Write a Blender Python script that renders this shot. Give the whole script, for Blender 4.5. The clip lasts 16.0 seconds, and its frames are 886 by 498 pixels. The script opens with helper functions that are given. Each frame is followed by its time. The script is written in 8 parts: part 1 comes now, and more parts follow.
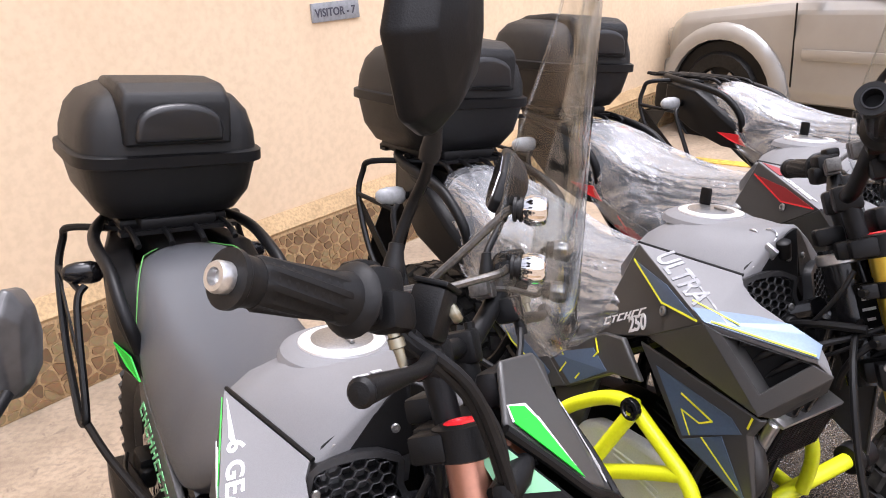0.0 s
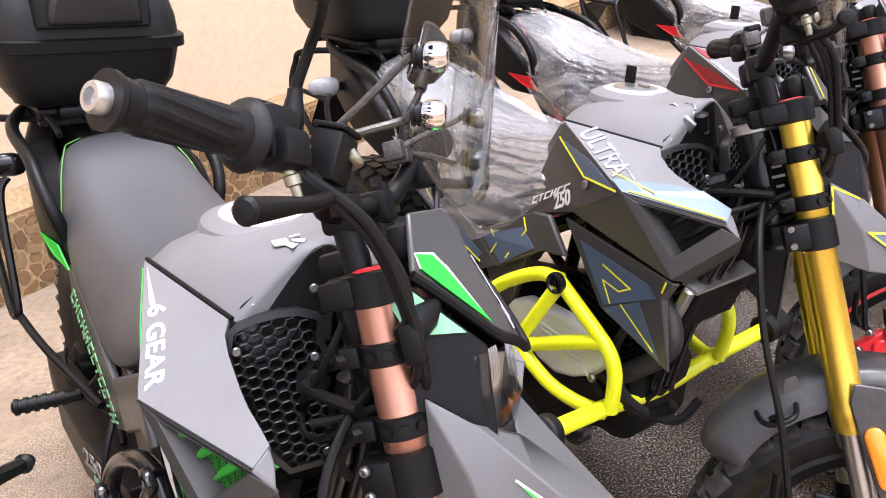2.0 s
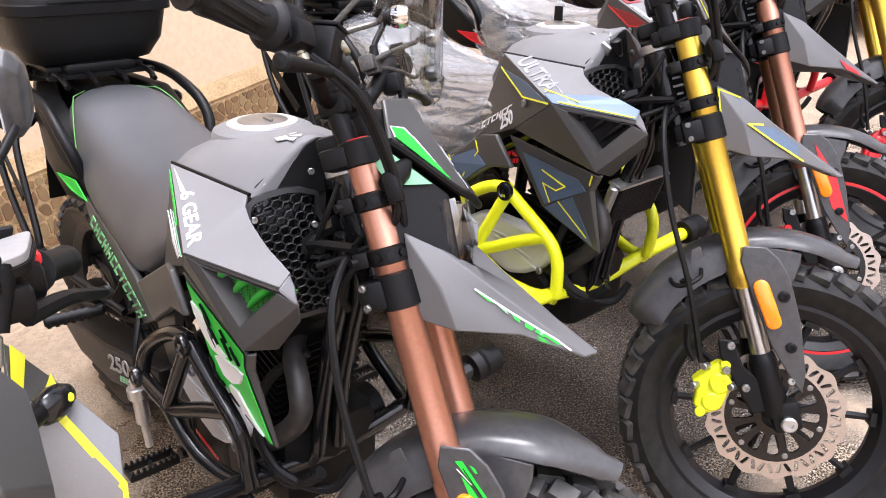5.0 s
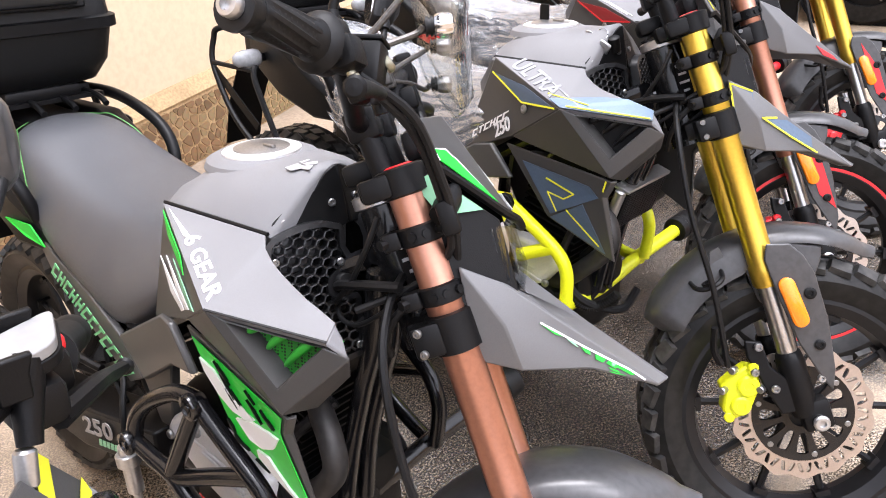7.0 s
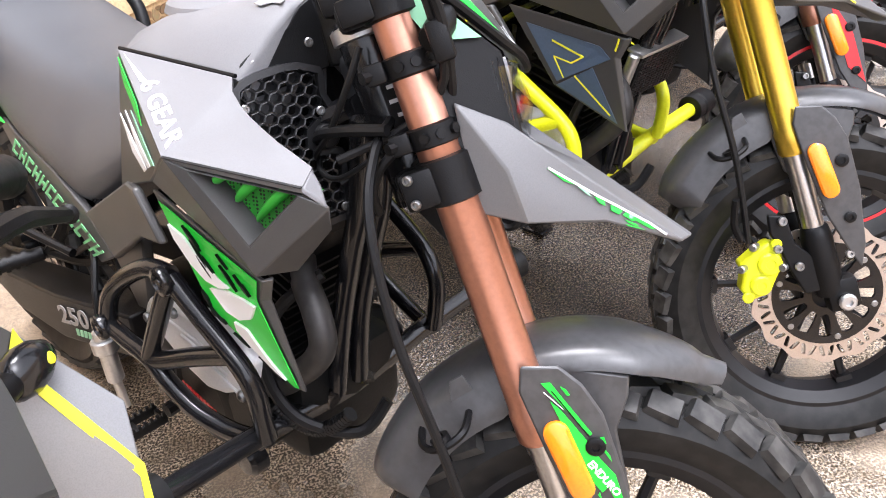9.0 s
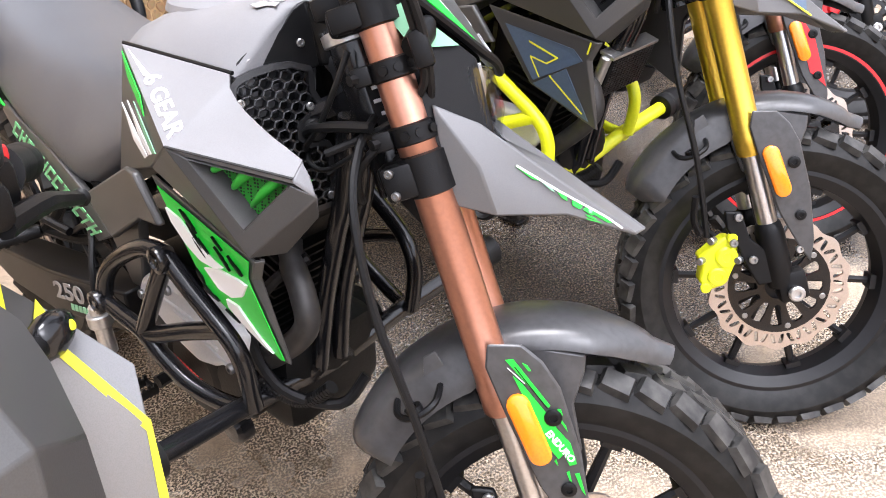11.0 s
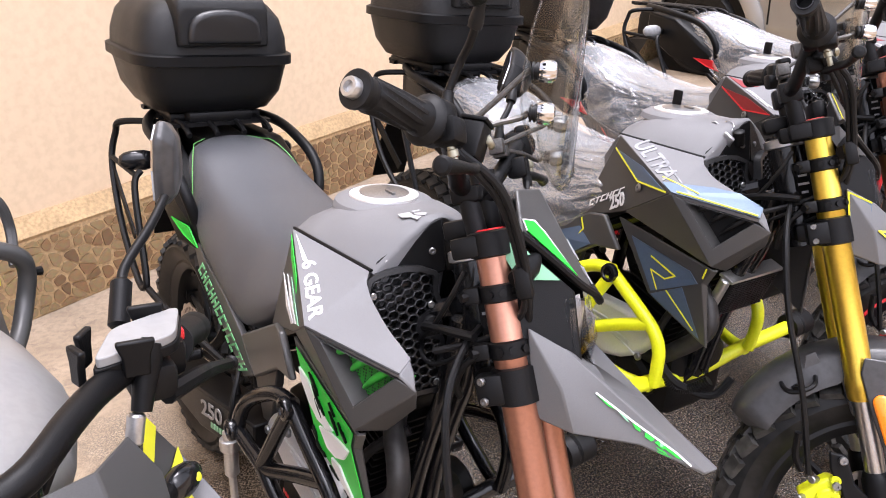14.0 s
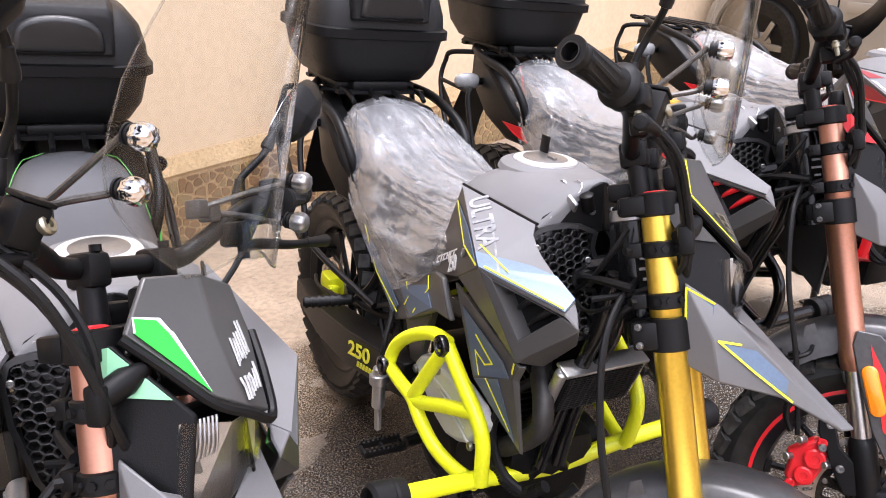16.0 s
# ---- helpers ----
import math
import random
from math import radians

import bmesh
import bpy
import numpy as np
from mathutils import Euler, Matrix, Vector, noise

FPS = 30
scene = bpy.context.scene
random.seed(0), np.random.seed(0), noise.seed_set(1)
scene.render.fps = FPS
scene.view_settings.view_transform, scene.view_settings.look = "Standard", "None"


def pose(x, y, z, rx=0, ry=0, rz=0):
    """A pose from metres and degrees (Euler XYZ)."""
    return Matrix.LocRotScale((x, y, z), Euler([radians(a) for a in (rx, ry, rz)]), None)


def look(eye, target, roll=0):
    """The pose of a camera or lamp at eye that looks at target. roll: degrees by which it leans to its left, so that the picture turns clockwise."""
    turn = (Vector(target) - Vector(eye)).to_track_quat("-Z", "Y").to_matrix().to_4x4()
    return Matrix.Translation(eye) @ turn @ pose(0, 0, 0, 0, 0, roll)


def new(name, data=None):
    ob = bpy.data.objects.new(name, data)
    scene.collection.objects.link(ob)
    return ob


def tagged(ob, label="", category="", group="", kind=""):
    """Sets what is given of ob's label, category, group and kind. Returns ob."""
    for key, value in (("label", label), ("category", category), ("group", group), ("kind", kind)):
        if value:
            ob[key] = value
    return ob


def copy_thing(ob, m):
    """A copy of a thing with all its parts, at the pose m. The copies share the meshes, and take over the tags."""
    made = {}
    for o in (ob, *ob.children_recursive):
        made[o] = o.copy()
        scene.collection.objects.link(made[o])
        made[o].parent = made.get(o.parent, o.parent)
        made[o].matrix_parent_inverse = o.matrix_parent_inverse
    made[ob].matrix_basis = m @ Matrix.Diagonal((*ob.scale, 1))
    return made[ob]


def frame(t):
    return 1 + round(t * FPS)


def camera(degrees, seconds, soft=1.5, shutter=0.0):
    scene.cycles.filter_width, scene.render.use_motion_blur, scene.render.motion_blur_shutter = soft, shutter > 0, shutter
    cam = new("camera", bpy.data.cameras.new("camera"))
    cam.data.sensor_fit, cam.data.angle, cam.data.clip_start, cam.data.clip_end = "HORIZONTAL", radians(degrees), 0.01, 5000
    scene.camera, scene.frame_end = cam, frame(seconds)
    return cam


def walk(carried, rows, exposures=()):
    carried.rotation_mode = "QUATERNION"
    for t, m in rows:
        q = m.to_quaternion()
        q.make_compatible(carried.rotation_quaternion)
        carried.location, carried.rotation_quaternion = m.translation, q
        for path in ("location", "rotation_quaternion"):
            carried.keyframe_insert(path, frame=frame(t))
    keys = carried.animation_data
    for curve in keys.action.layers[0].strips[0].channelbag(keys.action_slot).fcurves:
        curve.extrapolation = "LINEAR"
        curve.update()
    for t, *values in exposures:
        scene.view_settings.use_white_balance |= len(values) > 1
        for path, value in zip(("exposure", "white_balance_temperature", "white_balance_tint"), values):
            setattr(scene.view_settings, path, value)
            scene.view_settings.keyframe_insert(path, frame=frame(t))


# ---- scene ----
cam = camera(60.1, 16.0, 1.0)
METRES, EYE, TILT, LEAN, TURN = 2.2, 1.313, -20.5, 3.8, 0.0
ROWS = [
    (0.0, 0.0, 0.0, 0.0, 0.0, 0.0, -0.0),
    (0.5, 0.0101, 0.0464, -0.0097, 0.65, -4.44, -0.27),
    (1.0, 0.0218, 0.0821, -0.0146, 1.33, -7.43, -0.29),
    (1.5, 0.0276, 0.0577, -0.0097, 0.46, -7.91, 0.04),
    (2.0, 0.0194, -0.0078, -0.0256, -3.4, -6.4, 0.97),
    (2.5, 0.0143, -0.0536, -0.0297, -7.38, -4.83, 1.62),
    (3.0, 0.0142, -0.097, -0.0375, -3.63, -4.85, 0.03),
    (3.5, 0.0486, -0.1171, -0.0644, 0.53, -6.93, 0.2),
    (4.0, 0.0478, -0.1213, -0.0823, 1.61, -8.34, 1.6),
    (4.5, 0.0281, -0.128, -0.0781, -2.41, -7.59, 2.48),
    (7.0, -0.0542, -0.0644, -0.0589, -13.01, -8.08, 7.27),
    (7.5, -0.0613, -0.0655, -0.0597, -13.2, -9.35, 7.58),
    (8.0, -0.0712, -0.0652, -0.0721, -13.46, -10.95, 7.85),
    (8.5, -0.0571, -0.0393, -0.0968, -13.33, -12.59, 8.01),
    (9.0, -0.047, -0.0246, -0.1022, -12.97, -13.89, 8.03),
    (11.5, -0.0535, -0.0632, -0.0891, -14.08, -15.03, 5.79),
    (12.0, -0.0579, -0.0622, -0.0861, -13.67, -14.28, 5.07),
    (12.5, -0.0598, -0.0598, -0.0861, -12.42, -12.77, 4.32),
    (13.0, -0.0549, -0.0553, -0.0745, -10.89, -11.1, 3.31),
    (13.5, -0.047, -0.0645, -0.0462, -6.93, -6.55, 1.77),
    (14.0, -0.0292, -0.1104, -0.048, -1.55, -4.29, -0.8),
    (14.5, 0.0129, -0.1377, -0.0548, 1.38, -4.69, -3.75),
    (15.0, 0.0854, -0.0969, -0.0348, 3.78, -4.97, -4.66),
    (15.5, 0.1591, -0.0513, -0.0065, 5.49, -5.08, -4.6),
    (16.0, 0.1828, -0.0052, 0.0074, 5.36, -5.2, -4.7),
]
EXPO = [(0.0, 1.61, 6050, 19), (1.2, 1.80, 6050, 20), (4.5, 1.78, 6050, 19), (7.0, 1.92, 6050, 17), (9.0, 2.12, 6000, 16), (12.5, 2.10, 6000, 16), (14.0, 1.68, 6050, 20), (16.0, 1.74, 6050, 20)]
walk(cam, [(t, pose(0, 0, EYE, TILT, LEAN, TURN) @ pose(METRES * x, METRES * y, METRES * z, 90 + pitch, roll, yaw)) for t, x, y, z, yaw, pitch, roll in ROWS], EXPO)

# ---------------------------------------------------------------- light
world = bpy.data.worlds.new("overcast_sky")
scene.world = world
world.use_nodes = True
wn, wl = world.node_tree.nodes, world.node_tree.links
sky = wn.new("ShaderNodeTexSky")
sky.sky_type = "NISHITA"
sky.sun_disc = False
sky.sun_elevation = radians(62)
sky.sun_rotation = radians(150)
sky.air_density, sky.dust_density, sky.ozone_density = 1.0, 4.0, 1.0
soft_sky = wn.new("ShaderNodeHueSaturation")
soft_sky.inputs["Saturation"].default_value = 0.12
wl.new(sky.outputs[0], soft_sky.inputs["Color"])
wl.new(soft_sky.outputs[0], wn["Background"].inputs[0])
wn["Background"].inputs[1].default_value = 0.115
sun = new("sun", bpy.data.lights.new("sun", "SUN"))
sun.data.energy, sun.data.angle, sun.data.color = 1.5, radians(24), (1.0, 0.97, 0.92)
sun.matrix_world = look((0, 0, 0), (-0.05, -0.22, -1.0))


# ---------------------------------------------------------------- materials
MATS = {}


def mat(name, color, rough=0.5, metal=0.0, grain=0.0, scale=60.0, bump=0.0, stain=0.0, coat=0.0, spec=0.5, two=None):
    """A surface with fine grain, broad stains and fine relief."""
    if name in MATS:
        return MATS[name]
    m = bpy.data.materials.new(name)
    m.use_nodes = True
    nt, b = m.node_tree, m.node_tree.nodes["Principled BSDF"]
    b.inputs["Roughness"].default_value = rough
    b.inputs["Metallic"].default_value = metal
    b.inputs["Coat Weight"].default_value = coat
    b.inputs["Specular IOR Level"].default_value = spec
    co = nt.nodes.new("ShaderNodeTexCoord")
    n1 = nt.nodes.new("ShaderNodeTexNoise")
    n1.inputs["Scale"].default_value, n1.inputs["Detail"].default_value = scale, 6
    n2 = nt.nodes.new("ShaderNodeTexNoise")
    n2.inputs["Scale"].default_value, n2.inputs["Detail"].default_value = 7.0, 4
    nt.links.new(co.outputs["Object"], n1.inputs["Vector"])
    nt.links.new(co.outputs["Object"], n2.inputs["Vector"])
    mix = nt.nodes.new("ShaderNodeMix")
    mix.data_type = "RGBA"
    dark = two or tuple(c * (1 - grain) for c in color)
    mix.inputs[6].default_value = (*dark, 1)
    mix.inputs[7].default_value = (*color, 1)
    ramp = nt.nodes.new("ShaderNodeMapRange")
    ramp.inputs["From Min"].default_value, ramp.inputs["From Max"].default_value = 0.35, 0.6
    nt.links.new(n1.outputs["Fac"], ramp.inputs["Value"])
    nt.links.new(ramp.outputs[0], mix.inputs[0])
    mix2 = nt.nodes.new("ShaderNodeMix")
    mix2.data_type, mix2.blend_type = "RGBA", "MULTIPLY"
    ramp2 = nt.nodes.new("ShaderNodeMapRange")
    ramp2.inputs["From Min"].default_value, ramp2.inputs["From Max"].default_value = 0.4, 0.7
    ramp2.inputs["To Max"].default_value = stain
    nt.links.new(n2.outputs["Fac"], ramp2.inputs["Value"])
    nt.links.new(ramp2.outputs[0], mix2.inputs[0])
    nt.links.new(mix.outputs[2], mix2.inputs[6])
    mix2.inputs[7].default_value = (0.45, 0.42, 0.4, 1)
    nt.links.new(mix2.outputs[2], b.inputs["Base Color"])
    if rough > 0.12:
        rr = nt.nodes.new("ShaderNodeMapRange")
        rr.inputs["To Min"].default_value, rr.inputs["To Max"].default_value = rough * 0.82, min(1.0, rough * 1.18)
        nt.links.new(n2.outputs["Fac"], rr.inputs["Value"])
        nt.links.new(rr.outputs[0], b.inputs["Roughness"])
    if bump:
        bp = nt.nodes.new("ShaderNodeBump")
        bp.inputs["Strength"].default_value = bump
        bp.inputs["Distance"].default_value = 0.002
        nt.links.new(n1.outputs["Fac"], bp.inputs["Height"])
        nt.links.new(bp.outputs[0], b.inputs["Normal"])
    MATS[name] = m
    return m


MUD = mat("dark_moulded_plastic", (0.058, 0.058, 0.060), 0.31, 0.0, 0.25, 90, 0.06, 0.45)
GREY = mat("satin_grey_paint", (0.172, 0.172, 0.178), 0.56, 0.05, 0.12, 900, 0.03, 0.16, 0.0, 0.35)
MIDGREY = mat("mid_dark_grey_paint", (0.13, 0.13, 0.133), 0.42, 0.2, 0.12, 900, 0.03, 0.12)
DARK = mat("dark_grey_paint", (0.066, 0.065, 0.064), 0.36, 0.2, 0.12, 900, 0.05, 0.15)
BLACK = mat("black_plastic", (0.0045, 0.0045, 0.005), 0.45, 0.0, 0.3, 700, 0.15, 0.2, 0.0, 0.2)
RIM = mat("satin_black_alloy", (0.008, 0.008, 0.009), 0.42, 0.0, 0.2, 60, 0.0, 0.0, 0.0, 0.3)
GLOSS = mat("gloss_black_metal", (0.008, 0.008, 0.009), 0.20, 0.0, 0.2, 60, 0.0, 0.0, 0.12, 0.40)
RUBBER = mat("rubber", (0.007, 0.007, 0.0075), 0.5, 0.0, 0.3, 120, 0.2, 0.2, 0.0, 0.25)
TYRE = mat("tyre_rubber", (0.006, 0.006, 0.006), 0.46, 0.0, 0.35, 45, 0.2, 0.0, 0.0, 0.22, two=(0.014, 0.0135, 0.013))
TREAD = mat("worn_tread_rubber", (0.014, 0.014, 0.014), 0.55, 0.0, 0.35, 38, 0.3, 0.0, 0.0, 0.35, two=(0.050, 0.048, 0.045))
SEATM = mat("seat_vinyl", (0.062, 0.064, 0.070), 0.42, 0.0, 0.1, 1500, 0.25, 0.15)
ENGINE = mat("engine_black", (0.004, 0.004, 0.004), 0.5, 0.0, 0.3, 200, 0.2, 0.0, 0.0, 0.2)
CHROME = mat("chrome", (0.75, 0.75, 0.76), 0.1, 1.0)
SILVERP = mat("silver_engine_paint", (0.74, 0.74, 0.75), 0.34, 0.15, 0.08, 300, 0.05, 0.15)
ALU = mat("cast_aluminium", (0.55, 0.55, 0.55), 0.34, 0.9, 0.1, 300, 0.1, 0.15)
STEEL = mat("brushed_steel", (0.32, 0.32, 0.32), 0.35, 0.9, 0.2, 400, 0.05)
DISC = mat("brake_disc_steel", (0.52, 0.45, 0.40), 0.32, 0.85, 0.1, 400, 0.05)
COPPER = mat("copper_anodised", (0.50, 0.245, 0.17), 0.36, 0.9, 0.08, 200, 0.0, 0.1)
GOLD = mat("gold_anodised", (0.78, 0.55, 0.08), 0.33, 0.95, 0.08, 200, 0.0, 0.1)
NEON = mat("neon_yellow_paint", (0.80, 0.85, 0.005), 0.35, 0.0, 0.05, 200, 0.02, 0.05, 0.2)
YELLOW = mat("yellow_sticker", (0.78, 0.76, 0.02), 0.4)
GREEN = mat("green_sticker", (0.015, 0.56, 0.035), 0.4, 0.0, 0.08, 60)
MINT = mat("pale_green_sticker", (0.22, 0.50, 0.30), 0.4)
LGREEN = mat("dark_green_mesh", (0.006, 0.06, 0.006), 0.5)


def perforate(m, rim, hole, size):
    """Round dark holes in a sheet."""
    nt, b = m.node_tree, m.node_tree.nodes["Principled BSDF"]
    v = nt.nodes.new("ShaderNodeTexVoronoi")
    v.inputs["Scale"].default_value, v.inputs["Randomness"].default_value = size, 0.15
    co = nt.nodes.new("ShaderNodeTexCoord")
    nt.links.new(co.outputs["Object"], v.inputs["Vector"])
    r = nt.nodes.new("ShaderNodeMapRange")
    r.inputs["From Min"].default_value, r.inputs["From Max"].default_value = 0.34, 0.42
    nt.links.new(v.outputs["Distance"], r.inputs["Value"])
    x = nt.nodes.new("ShaderNodeMix")
    x.data_type = "RGBA"
    x.inputs[6].default_value, x.inputs[7].default_value = (*hole, 1), (*rim, 1)
    nt.links.new(r.outputs[0], x.inputs[0])
    nt.links.new(x.outputs[2], b.inputs["Base Color"])


perforate(LGREEN, (0.02, 0.24, 0.02), (0.002, 0.008, 0.002), 260)
DGREEN = mat("green_plastic", (0.02, 0.26, 0.02), 0.45, 0.0, 0.1, 300)
PIPE_GREEN = mat("dull_green_piping", (0.09, 0.30, 0.07), 0.5)
WHITE = mat("white_sticker", (0.78, 0.78, 0.78), 0.4)
RED = mat("red_paint", (0.62, 0.015, 0.02), 0.32, 0.0, 0.05, 100)
DRED = mat("deep_red_sticker", (0.22, 0.008, 0.012), 0.4, 0.0, 0.1, 200)
BLUE = mat("slate_blue_sticker", (0.085, 0.125, 0.19), 0.38, 0.2, 0.1, 300)
SKYB = mat("pale_blue_sticker", (0.16, 0.22, 0.30), 0.32, 0.3, 0.1, 300)
ORANGE = mat("orange_reflector", (0.9, 0.25, 0.005), 0.2, 0.0, 0.1, 300, 0.0, 0.0, 0.4)
BOXM = mat("textured_black_plastic", (0.007, 0.007, 0.0075), 0.45, 0.0, 0.2, 900, 0.5, 0.0, 0.0, 0.32)
BOXPAD = mat("black_pad", (0.009, 0.009, 0.010), 0.35, 0.0, 0.2, 900, 0.2)
BRASS = mat("zinc_plated", (0.35, 0.33, 0.25), 0.35, 0.9)
PAPER = mat("label_white", (0.48, 0.48, 0.49), 0.5, 0.0, 0.3, 120)
SILVER = mat("silver_car_paint", (0.33, 0.325, 0.31), 0.3, 0.35, 0.05, 900, 0.0, 0.1, 0.4)
PALE = mat("pale_grey_plastic", (0.24, 0.238, 0.236), 0.35, 0.0, 0.08, 100)
ROCKGREY = mat("mid_grey_paint", (0.26, 0.26, 0.265), 0.4, 0.5, 0.1, 900, 0.03, 0.1)


def glass(name, tint=(1, 1, 1), rough=0.0, ior=1.25, alpha=0.0):
    m = bpy.data.materials.new(name)
    m.use_nodes = True
    nt = m.node_tree
    out = nt.nodes["Material Output"]
    nt.nodes.remove(nt.nodes["Principled BSDF"])
    tr = nt.nodes.new("ShaderNodeBsdfTransparent")
    tr.inputs[0].default_value = (*tint, 1)
    gl = nt.nodes.new("ShaderNodeBsdfGlossy")
    gl.inputs["Roughness"].default_value = max(rough, 0.03)
    fr = nt.nodes.new("ShaderNodeLayerWeight")
    fr.inputs[0].default_value = 0.5
    pw = nt.nodes.new("ShaderNodeMath")
    pw.operation = "POWER"
    pw.inputs[1].default_value = 4.0
    sc = nt.nodes.new("ShaderNodeMapRange")
    sc.inputs["To Min"].default_value, sc.inputs["To Max"].default_value = 0.028, ior - 0.75
    nt.links.new(fr.outputs["Facing"], pw.inputs[0])
    nt.links.new(pw.outputs[0], sc.inputs["Value"])
    mx = nt.nodes.new("ShaderNodeMixShader")
    nt.links.new(sc.outputs[0], mx.inputs[0])
    nt.links.new(tr.outputs[0], mx.inputs[1])
    nt.links.new(gl.outputs[0], mx.inputs[2])
    nt.links.new(mx.outputs[0], out.inputs[0])
    return m


GRILLE = mat("grille_plastic", (0.014, 0.014, 0.015), 0.36, 0.0, 0.2, 500, 0.1)
CAPRING = mat("pale_cap_ring", (0.72, 0.72, 0.72), 0.35, 0.6)
CLEAR = glass("clear_acrylic", (0.93, 0.94, 0.94), 0.03, 1.6)
EDGE = glass("acrylic_edge", (0.86, 0.87, 0.87), 0.15, 1.5)
SATIN = mat("satin_chrome", (0.62, 0.62, 0.63), 0.30, 1.0, 0.1, 200)
FADED = mat("worn_white_print", (0.33, 0.34, 0.36), 0.45, 0.0, 0.5, 70, 0.0, 0.6)
MINTG = mat("pale_green_print", (0.16, 0.52, 0.22), 0.45, 0.0, 0.3, 60, 0.0, 0.3)
MILKY = mat("milky_lens", (0.34, 0.345, 0.35), 0.22, 0.0, 0.2, 80, 0.0, 0.1)
ARM = mat("dull_steel_rod", (0.13, 0.125, 0.12), 0.42, 0.85, 0.3, 300, 0.1, 0.2)
LENS = glass("clear_lens", (0.93, 0.94, 0.95), 0.05, 1.5)


def film_material():
    """Crumpled clear film: mostly clear sheet, milky and glossy along its folds."""
    m = bpy.data.materials.new("crumpled_clear_film")
    m.use_nodes = True
    nt = m.node_tree
    out = nt.nodes["Material Output"]
    nt.nodes.remove(nt.nodes["Principled BSDF"])
    N, L = nt.nodes.new, nt.links.new
    co = N("ShaderNodeTexCoord")

    def remap(v, a, b, lo, hi):
        r = N("ShaderNodeMapRange")
        for k, q in (("From Min", a), ("From Max", b), ("To Min", lo), ("To Max", hi)):
            r.inputs[k].default_value = q
        L(v, r.inputs["Value"])
        return r.outputs[0]

    def calc(op, a, b):
        x = N("ShaderNodeMath")
        x.operation = op
        for k, q in ((0, a), (1, b)):
            if isinstance(q, float):
                x.inputs[k].default_value = q
            else:
                L(q, x.inputs[k])
        return x.outputs[0]

    def crease(turn, scale, size, wide):
        """Thin ridges that run along the stretch of the film."""
        mp = N("ShaderNodeMapping")
        mp.inputs["Rotation"].default_value = turn
        mp.inputs["Scale"].default_value = scale
        L(co.outputs["Object"], mp.inputs[0])
        n = N("ShaderNodeTexNoise")
        n.inputs["Scale"].default_value, n.inputs["Detail"].default_value, n.inputs["Distortion"].default_value = size, 3, 0.5
        L(mp.outputs[0], n.inputs["Vector"])
        off = N("ShaderNodeMath")
        off.operation = "ABSOLUTE"
        L(calc("SUBTRACT", n.outputs["Fac"], 0.5), off.inputs[0])
        return remap(off.outputs[0], 0.0, wide, 1.0, 0.0)
    lines = calc("MAXIMUM", crease((0.0, 0.0, 0.35), (0.10, 1.0, 0.22), 42.0, 0.030), crease((0.0, 0.3, -0.4), (0.12, 0.8, 0.26), 64.0, 0.022))
    broad = crease((0.2, 0.1, 0.25), (0.30, 1.0, 0.45), 9.0, 0.22)
    height = calc("ADD", calc("MULTIPLY", lines, 0.5), broad)
    bp = N("ShaderNodeBump")
    bp.inputs["Strength"].default_value, bp.inputs["Distance"].default_value = 0.5, 0.004
    L(height, bp.inputs["Height"])
    tr = N("ShaderNodeBsdfTransparent")
    gl = N("ShaderNodeBsdfGlossy")
    gl.inputs["Roughness"].default_value = 0.22
    gl.inputs["Color"].default_value = (0.93, 0.95, 0.97, 1)
    df = N("ShaderNodeBsdfDiffuse")
    df.inputs["Color"].default_value = (0.78, 0.80, 0.83, 1)
    L(bp.outputs[0], gl.inputs["Normal"])
    m1 = N("ShaderNodeMixShader")
    m1.inputs[0].default_value = 0.25
    L(tr.outputs[0], m1.inputs[1])
    L(gl.outputs[0], m1.inputs[2])
    m2 = N("ShaderNodeMixShader")
    L(calc("ADD", calc("MULTIPLY", lines, 0.16), calc("ADD", calc("MULTIPLY", broad, 0.07), 0.05)), m2.inputs[0])
    L(m1.outputs[0], m2.inputs[1])
    L(df.outputs[0], m2.inputs[2])
    L(m2.outputs[0], out.inputs[0])
    return m


FILM = film_material()


